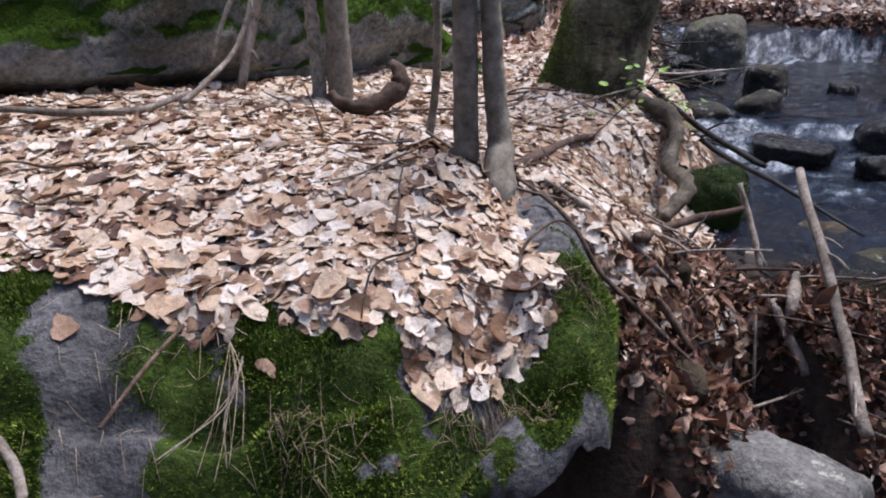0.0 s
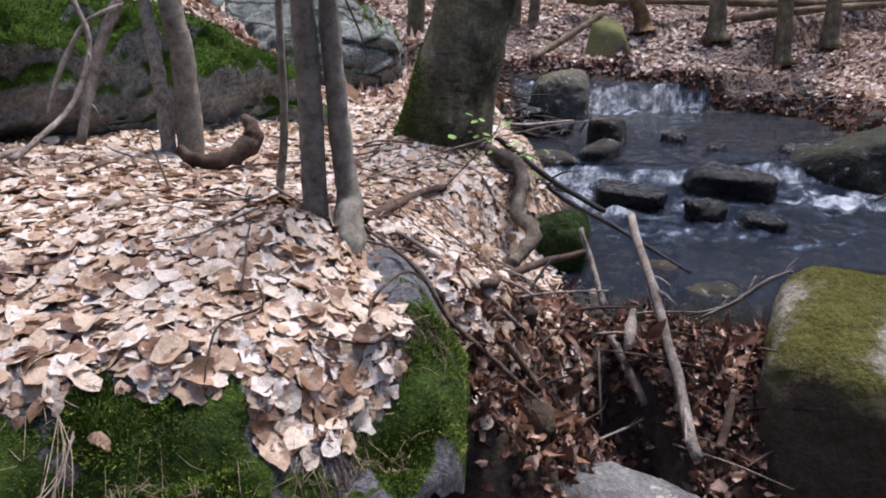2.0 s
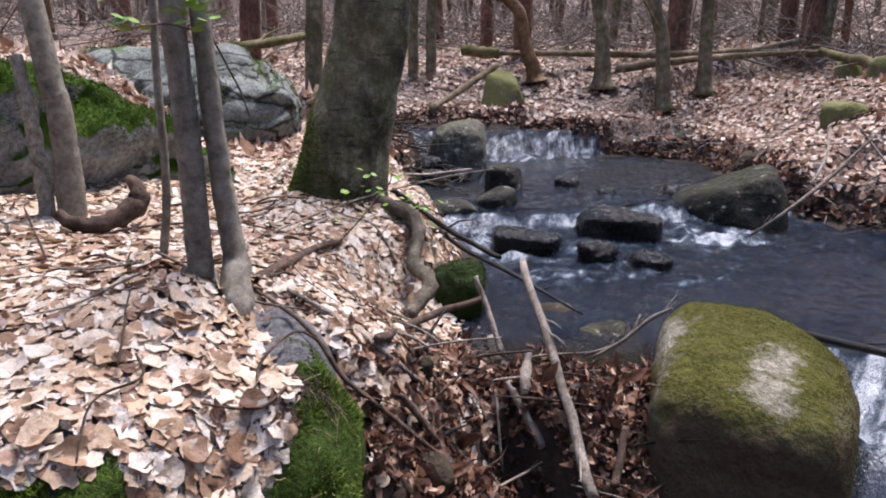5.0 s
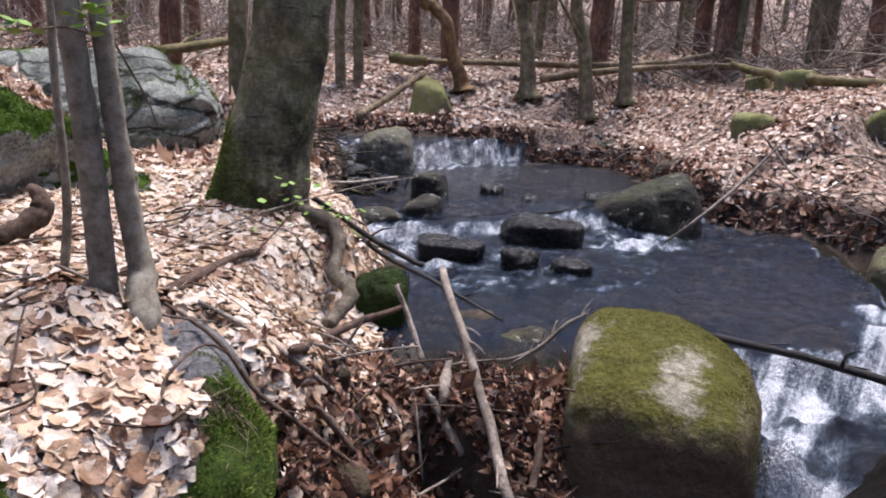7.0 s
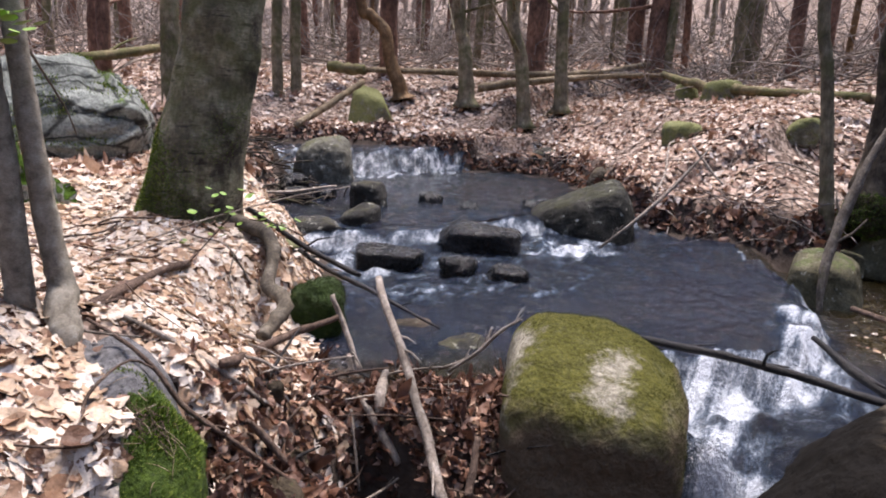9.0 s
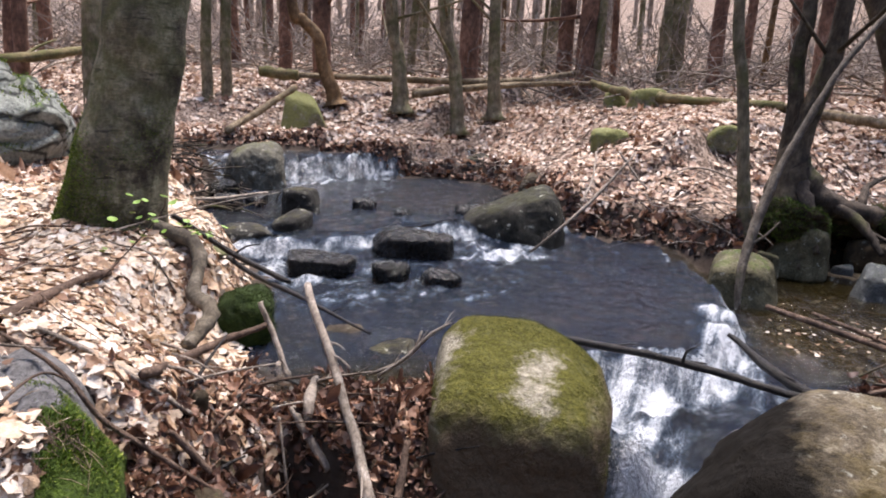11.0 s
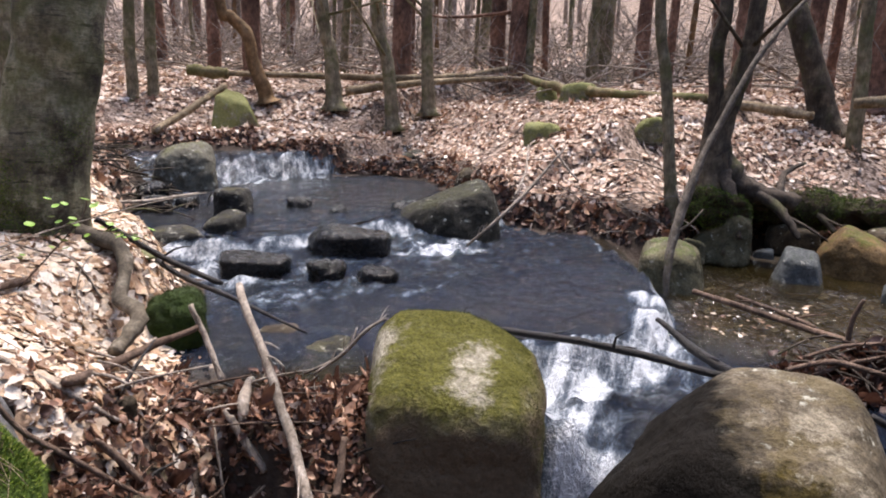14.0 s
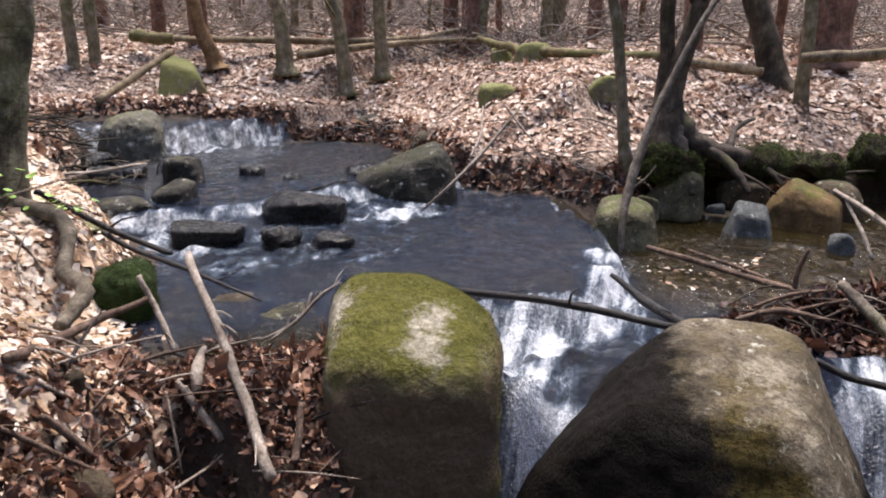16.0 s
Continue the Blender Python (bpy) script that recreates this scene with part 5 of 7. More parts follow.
stone("stone", "little black stone in the upper pool", "stone", (3.45, 5.43, 0.17), (0.18, 0.14, 0.09), -30, ROCK_WET, 21, RAPID, box=0.4)
stone("boulder", "round grey boulder beside the low waterfall", "boulder", (2.85, 7.75, 0.16), (0.66, 0.54, 0.50), -18, ROCK_ROUND, 22, box=0.0, cuts=-2, rough=0.06, detail=5)
stone("stone", "grey stone at the end of the spillway", "stone", (4.76, 2.80, -0.06), (0.44, 0.36, 0.33), -57, ROCK_OLIVE, 23, box=0.6, rough=0.035, detail=5, planes=[(-1, 0, 0.15, 0.22), (1, -0.1, 0.22, 0.21), (0.28, -0.25, 0.92, 0.16), (-0.15, -0.3, 0.94, 0.17), (0, -1, 0.2, 0.17), (0, 1, 0, 0.18), (0, 0, -1, 0.2), (0.6, -0.7, 0.3, 0.2)])
BANK = "stones along the far bank"
stone("stone", "olive angular stone under the roots of the bank", "stone", (5.95, 3.04, 0.0), (0.38, 0.30, 0.40), -60, ROCK_OLIVE, 27, BANK, box=1.0, rough=0.03, detail=5, planes=[(1, -0.05, 0.08, 0.18), (-0.80, -0.05, 0.60, 0.19), (-0.1, -1, 0.22, 0.15), (0.55, -0.82, 0.12, 0.16), (0.30, -0.15, 0.94, 0.21), (0, 1, 0, 0.15), (0, 0, -1, 0.25), (-0.5, -0.7, 0.5, 0.20)])
stone("stone", "rusty orange angular stone at the pool's edge", "stone", (6.42, 2.19, -0.1), (0.60, 0.44, 0.38), -69, ROCK_ORANGE, 26, BANK, box=1.0, rough=0.03, detail=5, planes=[(-0.76, -0.08, 0.64, 0.235), (0.40, -0.12, 0.91, 0.20), (1, -0.1, 0.1, 0.29), (0.15, -0.76, 0.63, 0.22), (-0.35, -0.93, 0.1, 0.21), (0, -1, 0, 0.22), (0, 1, 0, 0.2), (0, 0, -1, 0.24), (-1, 0, 0, 0.3)])
stone("stone", "pale grey broken stone at the pool's edge", "stone", (5.80, 2.34, -0.1), (0.30, 0.25, 0.24), -66, ROCK_SLATE, 25, BANK, box=1.0, rough=0.03, detail=5, planes=[(0.12, -0.40, 0.91, 0.12), (-0.93, -0.2, 0.3, 0.14), (1, -0.1, 0.25, 0.15), (0.2, -1, 0.12, 0.11), (-0.5, -0.8, 0.3, 0.13), (0, 1, 0, 0.12), (0, 0, -1, 0.15)])
stone("stone", "small pale stone at the pool's edge", "stone", (5.76, 1.62, -0.09), (0.19, 0.15, 0.15), -70, ROCK_SLATE, 60, BANK, box=1.0, rough=0.03, cuts=5)
stone("stone", "small pale broken stone under the bank", "stone", (6.12, 2.80, -0.06), (0.17, 0.13, 0.12), -62, ROCK_SLATE, 61, BANK, box=1.0, rough=0.03, cuts=5)
stone("stone", "flat grey stone under the bank", "stone", (6.45, 2.86, 0.0), (0.24, 0.18, 0.10), -65, ROCK_SLATE, 62, BANK, box=1.0, rough=0.03, cuts=4)
stone("stone", "small olive stone beside the spillway", "stone", (5.56, 3.12, -0.02), (0.18, 0.16, 0.17), -58, ROCK_OLIVE, 63, BANK, box=0.9, rough=0.04, cuts=5)
for at, size, yaw, mat, seed in (
    ((6.29, 3.24, -0.08), (0.44, 0.36, 0.42), -61, ROCK_BROWN, 24), ((6.53, 2.75, 0.02), (0.46, 0.34, 0.22), -65, ROCK_BROWN, 28),
    ((7.1, 2.2, -0.08), (0.5, 0.4, 0.3), -70, ROCK_BROWN, 29), ((6.15, 2.75, -0.14), (0.5, 0.25, 0.12), -62, ROCK_BROWN, 30),
):
    stone("stone", "brown damp stone under the roots of the bank", "stone", at, size, yaw, mat, seed, BANK, box=1.0, rough=0.035, cuts=5)
stone("stone", "angular greenish stone on the leaf slope", "stone", (4.47, 10.35, 0.58), (0.66, 0.5, 0.66), -22, ROCK_GREEN, 31, box=1.0, rough=0.02, detail=5, sink=0.0, planes=[(-0.98, 0, 0.16, 0.30), (0.25, -0.35, 0.90, 0.27), (0.92, -0.05, 0.38, 0.27), (0.1, -0.95, 0.25, 0.24), (0, 1, 0.1, 0.25), (0, 0, -1, 0.33), (0.55, -0.6, -0.3, 0.28)])
stone("stone", "mossy stone sunk in the leaves", "stone", (6.30, 5.66, 0.74), (0.46, 0.36, 0.30), -46, ROCK_GREEN, 32, box=0.25, rough=0.07, cuts=3)
stone("stone", "mossy stone sunk in the leaves", "stone", (6.81, 4.56, 0.86), (0.34, 0.26, 0.26), -54, ROCK_GREEN, 33, box=0.25, rough=0.07, cuts=3)
stone("stone", "mossy stone under the fallen log", "stone", (8.24, 6.87, 1.20), (0.58, 0.46, 0.30), -49, ROCK_GREEN, 34, box=0.25, rough=0.07, cuts=3)
stone("stone", "mossy stone beside the fallen log", "stone", (8.69, 7.93, 1.24), (0.36, 0.28, 0.24), -46, ROCK_GREEN, 35, box=0.25, rough=0.07, cuts=3)
stone("stone", "pale slab half under water", "stone", (1.80, 2.62, -0.165), (0.42, 0.56, 0.24), -20, ROCK_DAMP, 36, box=0.5, rough=0.05, flat=0.5, cuts=3)
stone("stone", "brown stone just under the water", "stone", (1.74, 3.12, -0.08), (0.26, 0.22, 0.17), -25, ROCK_BROWN, 37, box=0.5)
mossy = stone("mossy_stone", "small stone wholly covered with dark moss", "stone", (1.24, 3.16, 0.06), (0.30, 0.26, 0.32), -17, MOSS_STONE, 38, box=0.45, rough=0.10, cuts=8)
moss_tufts(mossy, 14000, 5, -0.35, 0.5, 0.008, MOSS_DARK)
stone("stone", "grey slab lying in the gully", "stone", (0.86, 1.70, -0.27), (0.66, 0.36, 0.24), -40, ROCK_GULLY, 39, box=0.6, rough=0.05, flat=0.5, detail=5, cuts=2)
# rocks behind the shelf
def outcrop():
    """The long rock behind the shelf: an overhung foot, a face, and a rounded top that sinks to its end."""
    foot = [Vector((*p, 0)) for p in OUTCROP]
    line, _ = smooth_line(foot, [1] * len(foot), 40)
    section = [(-0.22, 0.35), (-0.30, 0.50), (-0.16, 0.60), (0.0, 0.66), (0.04, 0.76), (0.03, 0.90), (-0.03, 1.02), (-0.13, 1.12), (-0.30, 1.17), (-0.7, 1.12), (-1.3, 0.85), (-1.4, 0.3)]
    verts, n = [], 60
    for i, p in enumerate(line):
        u = i / (len(line) - 1)
        way = (line[min(i + 1, len(line) - 1)] - line[max(i - 1, 0)]).normalized()
        out = Vector((way.y, -way.x, 0))
        tall = 1.34 - 0.12 * float(ease(0.45, 0.65, u)) - 0.56 * float(ease(0.68, 1.0, u))
        deep = 1 - 0.75 * float(ease(0.8, 1.0, u))
        hang = 1 - 0.85 * float(ease(0.35, 0.62, u))
        for k in range(n):
            s_ = k / (n - 1) * (len(section) - 1)
            a = min(int(s_), len(section) - 2)
            o = section[a][0] + (section[a + 1][0] - section[a][0]) * (s_ - a)
            z = section[a][1] + (section[a + 1][1] - section[a][1]) * (s_ - a)
            if k < n * 0.4 and o < 0:
                o *= hang
            z = 0.35 + (z - 0.35) * (tall - 0.35) / 0.82
            q = p + out * o * deep + Vector((0, 0, z))
            b = wobble(q, 0.5, 31) * 0.09 + wobble(q, 0.18, 32) * 0.04 + wobble(q, 0.06, 33) * 0.03 + wobble(q, 0.025, 35) * 0.012
            b += 0.035 * math.tanh(5 * wobble((q.x, q.y, q.z * 2.5), 0.4, 34))
            verts.append(q + out * b + Vector((0, 0, 0.6 * b)))
    m = len(line)
    i = np.arange(m * n).reshape(m, n)
    f = np.stack([i[:-1, :-1], i[1:, :-1], i[1:, 1:], i[:-1, 1:]], -1).reshape(-1, 4)
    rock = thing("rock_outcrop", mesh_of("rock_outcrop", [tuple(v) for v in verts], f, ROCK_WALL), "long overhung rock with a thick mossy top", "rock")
    moss_tufts(rock, 150000, 6, -0.45, 0.7, 0.013, MOSS_DEEP, 0.4, above=0.86)


outcrop()
rear = stone("rock_outcrop", "pale grey cracked rock with patches of moss", "rock", (-0.25, 6.85, 0.35), (2.3, 1.7, 1.0), 3, ROCK_GREY, 44, sink=0.0, box=1.0, rough=0.014, detail=6, plates=0.016,
             planes=[(0.0, 0.3, 0.95, 0.59), (-0.15, -0.72, 0.68, 0.60), (0.62, -0.25, 0.75, 0.92), (0.98, -0.1, 0.15, 1.22), (0.7, -0.4, -0.6, 0.98), (-0.9, -0.2, 0.4, 0.80), (0, -1, 0, 0.82), (0, 1, 0, 0.9), (0, 0, -1, 0.5), (0.0, -0.8, -0.6, 0.74)])
moss_tufts(rear, 9000, 7, 0.95, 1.1, 0.025, None, 0.35)
for at, size, yaw, seed in (((0.69, 1.76, 0.03), (0.15, 0.13, 0.11), -16, 46), ((0.77, 2.09, 0.24), (0.07, 0.05, 0.07), -16, 47), ((0.80, 1.99, 0.04), (0.09, 0.08, 0.06), 20, 48)):
    stone("stone", "small brownish stone at the foot of the slope", "stone", at, size, yaw, ROCK_BROWN, seed, "stones in the gully", box=0.4)
stone("stone", "grey stone in the water's edge under the far bank", "stone", (5.94, 7.68, 0.30), (0.46, 0.37, 0.24), -36, ROCK_DAMP, 49, box=0.4)
stone("stone", "flat stone at the foot of the far bank", "stone", (5.40, 5.90, 0.28), (0.40, 0.30, 0.20), -41, ROCK_BROWN, 50, box=0.5)
stone("stone", "greenish stone at the foot of the beech bank", "stone", (1.91, 7.31, 0.16), (0.30, 0.24, 0.22), -13, ROCK_GREEN, 51, box=0.4)
turf_mat = rock_material("turf_soil", (0.010, 0.007, 0.004), (0.036, 0.024, 0.014), (0.085, 0.058, 0.035), 0.6, 0.95, 1.5, moss_col=((0.012, 0.016, 0.003), (0.045, 0.05, 0.010)))
for at, size, yaw, seed in (((6.95, 2.72, 0.30), (1.7, 0.7, 0.17), -32, 52), ((8.2, 2.05, 0.34), (1.5, 0.7, 0.18), -30, 53), ((5.95, 3.22, 0.30), (0.7, 0.5, 0.22), -20, 54)):
    mat_ = stone("bank_turf", "overhanging edge of dark turf with moss", "turf", at, size, yaw, turf_mat, seed, "turf of the undercut bank", box=0.1, rough=0.16, detail=5)
    moss_tufts(mat_, 26000, seed, -0.2, 1.6, 0.016, MOSS_DEEP, 0.3)

# ---- trees ----
def tree(label, pts, radii, mat, seed, flare=0.35, sides=14, rough=0.05, group="", branches=0, reach=(1.2, 4.0), limbs=()):
    """A tree: a tapered trunk with its own limbs and bare twigs above."""
    root = tagged(new("tree"), label, "tree", group)
    root.matrix_world = Matrix.Translation(pts[0])
    base = Vector(pts[0])
    loc = [Vector(p) - base for p in pts]
    part("trunk", tube("trunk", loc, radii, mat, sides=sides, seed=seed, flare=flare, rough=rough, per=9, wander=0.12), root)
    rng = random.Random(seed)
    for lp, lr in limbs:
        part("limb", tube("limb", [Vector(p) - base for p in lp], lr, mat, sides=8, seed=seed + 2, rough=0.1), root)
    for _ in range(branches):
        u = rng.uniform(0.3, 0.95)
        k = u * (len(loc) - 1)
        i = min(int(k), len(loc) - 2)
        a = loc[i].lerp(loc[i + 1], k - i)
        an, ln = rng.uniform(0, 6.283), rng.uniform(*reach)
        up = rng.uniform(0.0, 0.8)
        if not group and base.length < 6 and a.z + base.z < 2.3:
            continue
        d = Vector((math.cos(an), math.sin(an), up)).normalized()
        r = max(radii[i] * 0.25, 0.006)
        b = a + d * ln * 0.5 + Vector((0, 0, rng.uniform(-0.1, 0.3) * ln))
        part("branch", tube("branch", [a, b, a + d * ln + Vector((0, 0, rng.uniform(-0.1, 0.4) * ln))], [r, r * 0.6, r * 0.2], mat, sides=5, seed=seed + 7, per=3), root)
    return root


tree("stout grey beech with a mossy foot on the bank", [(0.792, 3.88, 0.4), (0.802, 3.88, 0.589), (0.856, 3.88, 0.878), (0.927, 3.88, 1.162), (0.979, 3.88, 1.443), (1.009, 3.88, 1.718), (1.25, 3.9, 2.8), (1.6, 4.0, 4.5), (1.9, 4.2, 9.0)], [0.31, 0.275, 0.235, 0.210, 0.205, 0.202, 0.19, 0.17, 0.10], BARK_BEECH, 61, flare=0.14, sides=56, rough=0.035, branches=6, reach=(1.0, 2.5))
beech = scene.objects["tree"]
trunk = next(o for o in beech.children if o.name.startswith("trunk"))
moss_tufts(trunk, 26000, 12, 0.30, 0.9, 0.012, MOSS, 0.12, lean=(-0.93, -0.3, 0.15), below=0.62)
tree("slim twin-stemmed young beech growing on the flat boulder", [(0.08, 2.10, 0.42), (0.07, 2.11, 0.60), (0.065, 2.11, 0.84), (0.06, 2.11, 1.07), (0.04, 2.11, 1.45), (0.0, 2.15, 2.3), (-0.1, 2.3, 5.0)], [0.044, 0.040, 0.037, 0.035, 0.033, 0.028, 0.012], BARK_YOUNG, 62, flare=0.3, sides=18, branches=3, reach=(0.4, 1.0),
     limbs=[([(0.175, 1.985, 0.53), (0.17, 2.01, 0.585), (0.165, 2.06, 0.635), (0.17, 2.11, 0.70), (0.155, 2.12, 0.83), (0.135, 2.12, 1.07), (0.115, 2.12, 1.45), (0.11, 2.16, 2.3), (0.2, 2.3, 5.0)], [0.03, 0.045, 0.048, 0.038, 0.033, 0.031, 0.03, 0.026, 0.01])])
tree("thin dark sapling beside the twin beech", [(-0.07, 2.32, 0.5), (-0.045, 2.31, 0.68), (-0.02, 2.30, 0.9), (-0.02, 2.30, 1.3), (0.0, 2.35, 2.4), (-0.05, 2.4, 3.5)], [0.016, 0.014, 0.013, 0.012, 0.009, 0.004], BARK_YOUNG, 63, flare=0.2, sides=8, branches=5, reach=(0.3, 0.8))
tree("young grey beech in front of the mossy rock", [(-0.50, 3.42, 0.50), (-0.49, 3.41, 0.85), (-0.50, 3.41, 1.1), (-0.54, 3.42, 1.35), (-0.7, 3.5, 3.0), (-0.9, 3.7, 6.0)], [0.066, 0.056, 0.052, 0.05, 0.042, 0.02], BARK_YOUNG, 64, flare=0.3, sides=16, branches=4, reach=(0.5, 1.4))
tree("pale dead broken stem in front of the mossy rock", [(-0.59, 3.42, 0.50), (-0.60, 3.41, 0.85), (-0.615, 3.40, 1.1), (-0.635, 3.40, 1.30)], [0.038, 0.032, 0.032, 0.024], WOOD_PALE, 65, flare=0.2, sides=14, rough=0.15)
# stems on the far bank
tree("slim grey stem on the leafy far bank", [(5.97, 9.93, 1.0), (5.91, 9.97, 1.93), (5.8, 10.03, 2.77), (5.5, 10.2, 8.0)], [0.15, 0.10, 0.095, 0.05], BARK_GREY, 71, branches=3)
tree("slim mossy grey stem on the leafy far bank", [(6.67, 9.31, 0.7), (6.58, 9.37, 1.78), (6.42, 9.48, 2.8), (6.1, 9.6, 8.0)], [0.12, 0.10, 0.09, 0.05], BARK_GREY, 72, branches=3)
tree("slim grey stem beside two others on the far bank", [(7.31, 9.23, 0.95), (7.27, 9.26, 2.0), (7.27, 9.3, 3.0), (7.4, 9.6, 8.0)], [0.12, 0.095, 0.09, 0.05], BARK_GREY, 73, branches=4)
tree("leaning crooked ochre stem on the leafy far bank", [(5.16, 10.68, 1.1), (5.10, 10.7, 1.35), (4.98, 10.76, 1.75), (4.90, 10.79, 2.15), (4.68, 10.89, 2.4), (4.52, 10.95, 2.75), (4.2, 11.2, 6.0)], [0.14, 0.12, 0.10, 0.10, 0.09, 0.085, 0.05], BARK_OCHRE, 74, flare=0.15)
# multi-stemmed tree over the undercut bank
tree("brown leaning tree with bare roots over the undercut bank", [(6.02, 3.28, 0.35), (6.12, 3.34, 0.80), (6.17, 3.33, 1.12), (6.23, 3.25, 1.51), (6.26, 3.2, 1.85), (6.27, 3.17, 2.3), (6.4, 3.1, 5.0)], [0.17, 0.13, 0.10, 0.085, 0.075, 0.07, 0.05], BARK_BROWN, 75, flare=0.12, sides=20, branches=2,
     limbs=[([(6.05, 3.42, 0.55), (6.12, 3.41, 0.9), (6.13, 3.40, 1.27), (6.11, 3.43, 1.75), (6.13, 3.40, 2.3), (6.2, 3.6, 5.0)], [0.11, 0.085, 0.07, 0.065, 0.06, 0.04]),
            ([(6.10, 3.32, 0.66), (6.22, 3.18, 0.50), (6.38, 2.98, 0.38), (6.55, 2.78, 0.30), (6.72, 2.60, 0.26)], [0.09, 0.07, 0.055, 0.045, 0.03]), ([(6.06, 3.30, 0.6), (5.95, 3.15, 0.38), (5.85, 3.05, 0.2), (5.80, 2.98, 0.0)], [0.09, 0.06, 0.045, 0.03]), ([(6.10, 3.30, 0.6), (6.15, 3.1, 0.35), (6.12, 2.98, 0.12), (6.1, 2.9, -0.05)], [0.08, 0.05, 0.04, 0.025])])
tree("thin stem at the edge of the far bank", [(5.74, 3.48, 0.2), (5.70, 3.53, 0.77), (5.65, 3.61, 1.49), (5.59, 3.69, 2.2), (5.5, 3.7, 4.5)], [0.07, 0.055, 0.05, 0.048, 0.03], BARK_GREY, 76, sides=10)
tree("leaning grey-brown tree with a split foot", [(9.24, 3.76, 0.85), (9.14, 3.93, 1.5), (9.02, 4.14, 2.15), (8.75, 4.55, 3.4), (8.0, 5.3, 7.0)], [0.19, 0.15, 0.14, 0.12, 0.07], BARK_BROWN, 77, sides=18)
tree("slim grey stem among pale leaves", [(9.0, 3.37, 0.7), (8.98, 3.37, 1.6), (8.95, 3.4, 2.6), (8.9, 3.5, 7.0)], [0.09, 0.075, 0.07, 0.04], BARK_GREY, 78)
for x, y, r, seed in ((5.39, 11.76, 0.17, 86), (7.76, 10.67, 0.19, 81), (10.3, 10.94, 0.17, 82), (10.26, 10.3, 0.20, 83), (11.72, 9.47, 0.27, 84), (11.03, 7.92, 0.13, 85), (9.78, 5.28, 0.15, 87), (11.46, 4.15, 0.36, 89), (5.17, 12.92, 0.13, 90), (10.43, 10.13, 0.10, 92), (1.5, 9.84, 0.13, 96), (0.75, 11.9, 0.12, 91), (0.8, 10.9, 0.10, 93), (3.6, 11.34, 0.09, 100), (3.32, 11.42, 0.09, 104), (9.1, 12.3, 0.10, 94)):
    z = float(land(x, y))
    tree("straight reddish spruce trunk in the wood", [(x, y, z - 0.1), (x, y, z + 1), (x + 0.05, y, z + 3), (x + 0.1, y, z + 12)], [r, r * 0.92, r * 0.85, r * 0.4], BARK_SPRUCE if seed % 4 else BARK_GREY, seed, flare=0.25, sides=14, group="trees of the wood", branches=3)


# further trees of the wood, from one stock of trunks
def wood():
    rng = random.Random(17)
    stock = []
    for k in range(6):
        r = (0.05, 0.08, 0.09, 0.13, 0.15, 0.06)[k]
        mat = (BARK_GREY, BARK_SPRUCE, BARK_GREY, BARK_SPRUCE, BARK_GREY, BARK_OCHRE)[k]
        lean = rng.uniform(-0.5, 0.5)
        stock.append(tree(("slender bare tree of the wood", "reddish spruce of the wood")[mat is BARK_SPRUCE], [(0, 0, -0.4), (0.02, 0, 1.5), (lean * 0.4, 0.1, 5), (lean, 0, 14)], [r, r * 0.9, r * 0.75, r * 0.3], mat, 100 + k, flare=0.2, sides=10, group="trees of the wood", branches=9, reach=(0.8, 2.6)))
    made, used = 0, [False] * 6
    taken, far = [], []
    while made < 105 or len(far) < 320:
        a, d = rng.uniform(-38, 92), 11.5 + 48 * rng.random() ** 0.9
        x, y = d * math.sin(radians(a)), d * math.cos(radians(a))
        if any((x - p) ** 2 + (y - q) ** 2 < 0.45 for p, q in taken):
            continue
        if d < 16 and -20 < a < 60 and line_reach(np.array([x]), np.array([y]), BANK_RIGHT)[0][0] > -3.6:
            continue
        if a > 42 and rng.random() < 0.5:
            continue
        z = float(land(x, y))
        if d > 24:
            if len(far) < 320:
                taken.append((x, y))
                r, t1, t2 = rng.uniform(0.07, 0.2), rng.gauss(0, 0.25), rng.gauss(0, 0.25)
                far.append(([Vector((x, y, z - 0.5)), Vector((x + t1 * 0.3, y, z + 4)), Vector((x + t1, y + t2, z + 13))], [r, r * 0.8, r * 0.35], 7))
            continue
        if made >= 105:
            continue
        taken.append((x, y))
        k = rng.randrange(6)
        m = pose(x, y, z, rng.uniform(-3, 3), rng.uniform(-3, 3), rng.uniform(0, 360))
        if used[k]:
            copy_thing(stock[k], m)
        else:
            stock[k].matrix_world = m
            used[k] = True
        made += 1
    # unseen trees added behind the camera and to both sides, against low sky light
    for _ in range(90):
        a, d = rng.uniform(100, 315), rng.uniform(5.5, 20)
        x, y = d * math.sin(radians(a)), d * math.cos(radians(a))
        copy_thing(stock[rng.randrange(6)], pose(x, y, float(land(x, y)), 0, 0, rng.uniform(0, 360)))
    thing("far_wood", many_tubes("far_wood", far, BARK_FAR), "bare trunks of the distant wood on the hillside", "wood", kind="stuff")


wood()


# ---- drift wood piled beside the low waterfall ----
def drift_pile():
    rng = random.Random(71)
    tubes = []
    for _ in range(80):
        x, y = rng.gauss(2.0, 0.28), rng.gauss(6.9, 0.55)
        p = Vector((x, y, max(float(land(x, y)), 0.2) + rng.uniform(0.0, 0.12)))
        a, ln, r = rng.uniform(0, 6.283), rng.uniform(0.15, 0.7), rng.uniform(0.004, 0.014)
        d = Vector((math.cos(a), math.sin(a), rng.uniform(-0.1, 0.35))) * ln
        tubes.append(([p - d * 0.4, p + Vector((0, 0, 0.03)), p + d * 0.6], [r, r * 0.9, r * 0.5], 5))
    thing("brushwood", many_tubes("brushwood", tubes, BARK_DARK), "dark wet sticks piled at the foot of the beech bank", "brushwood", kind="stuff")


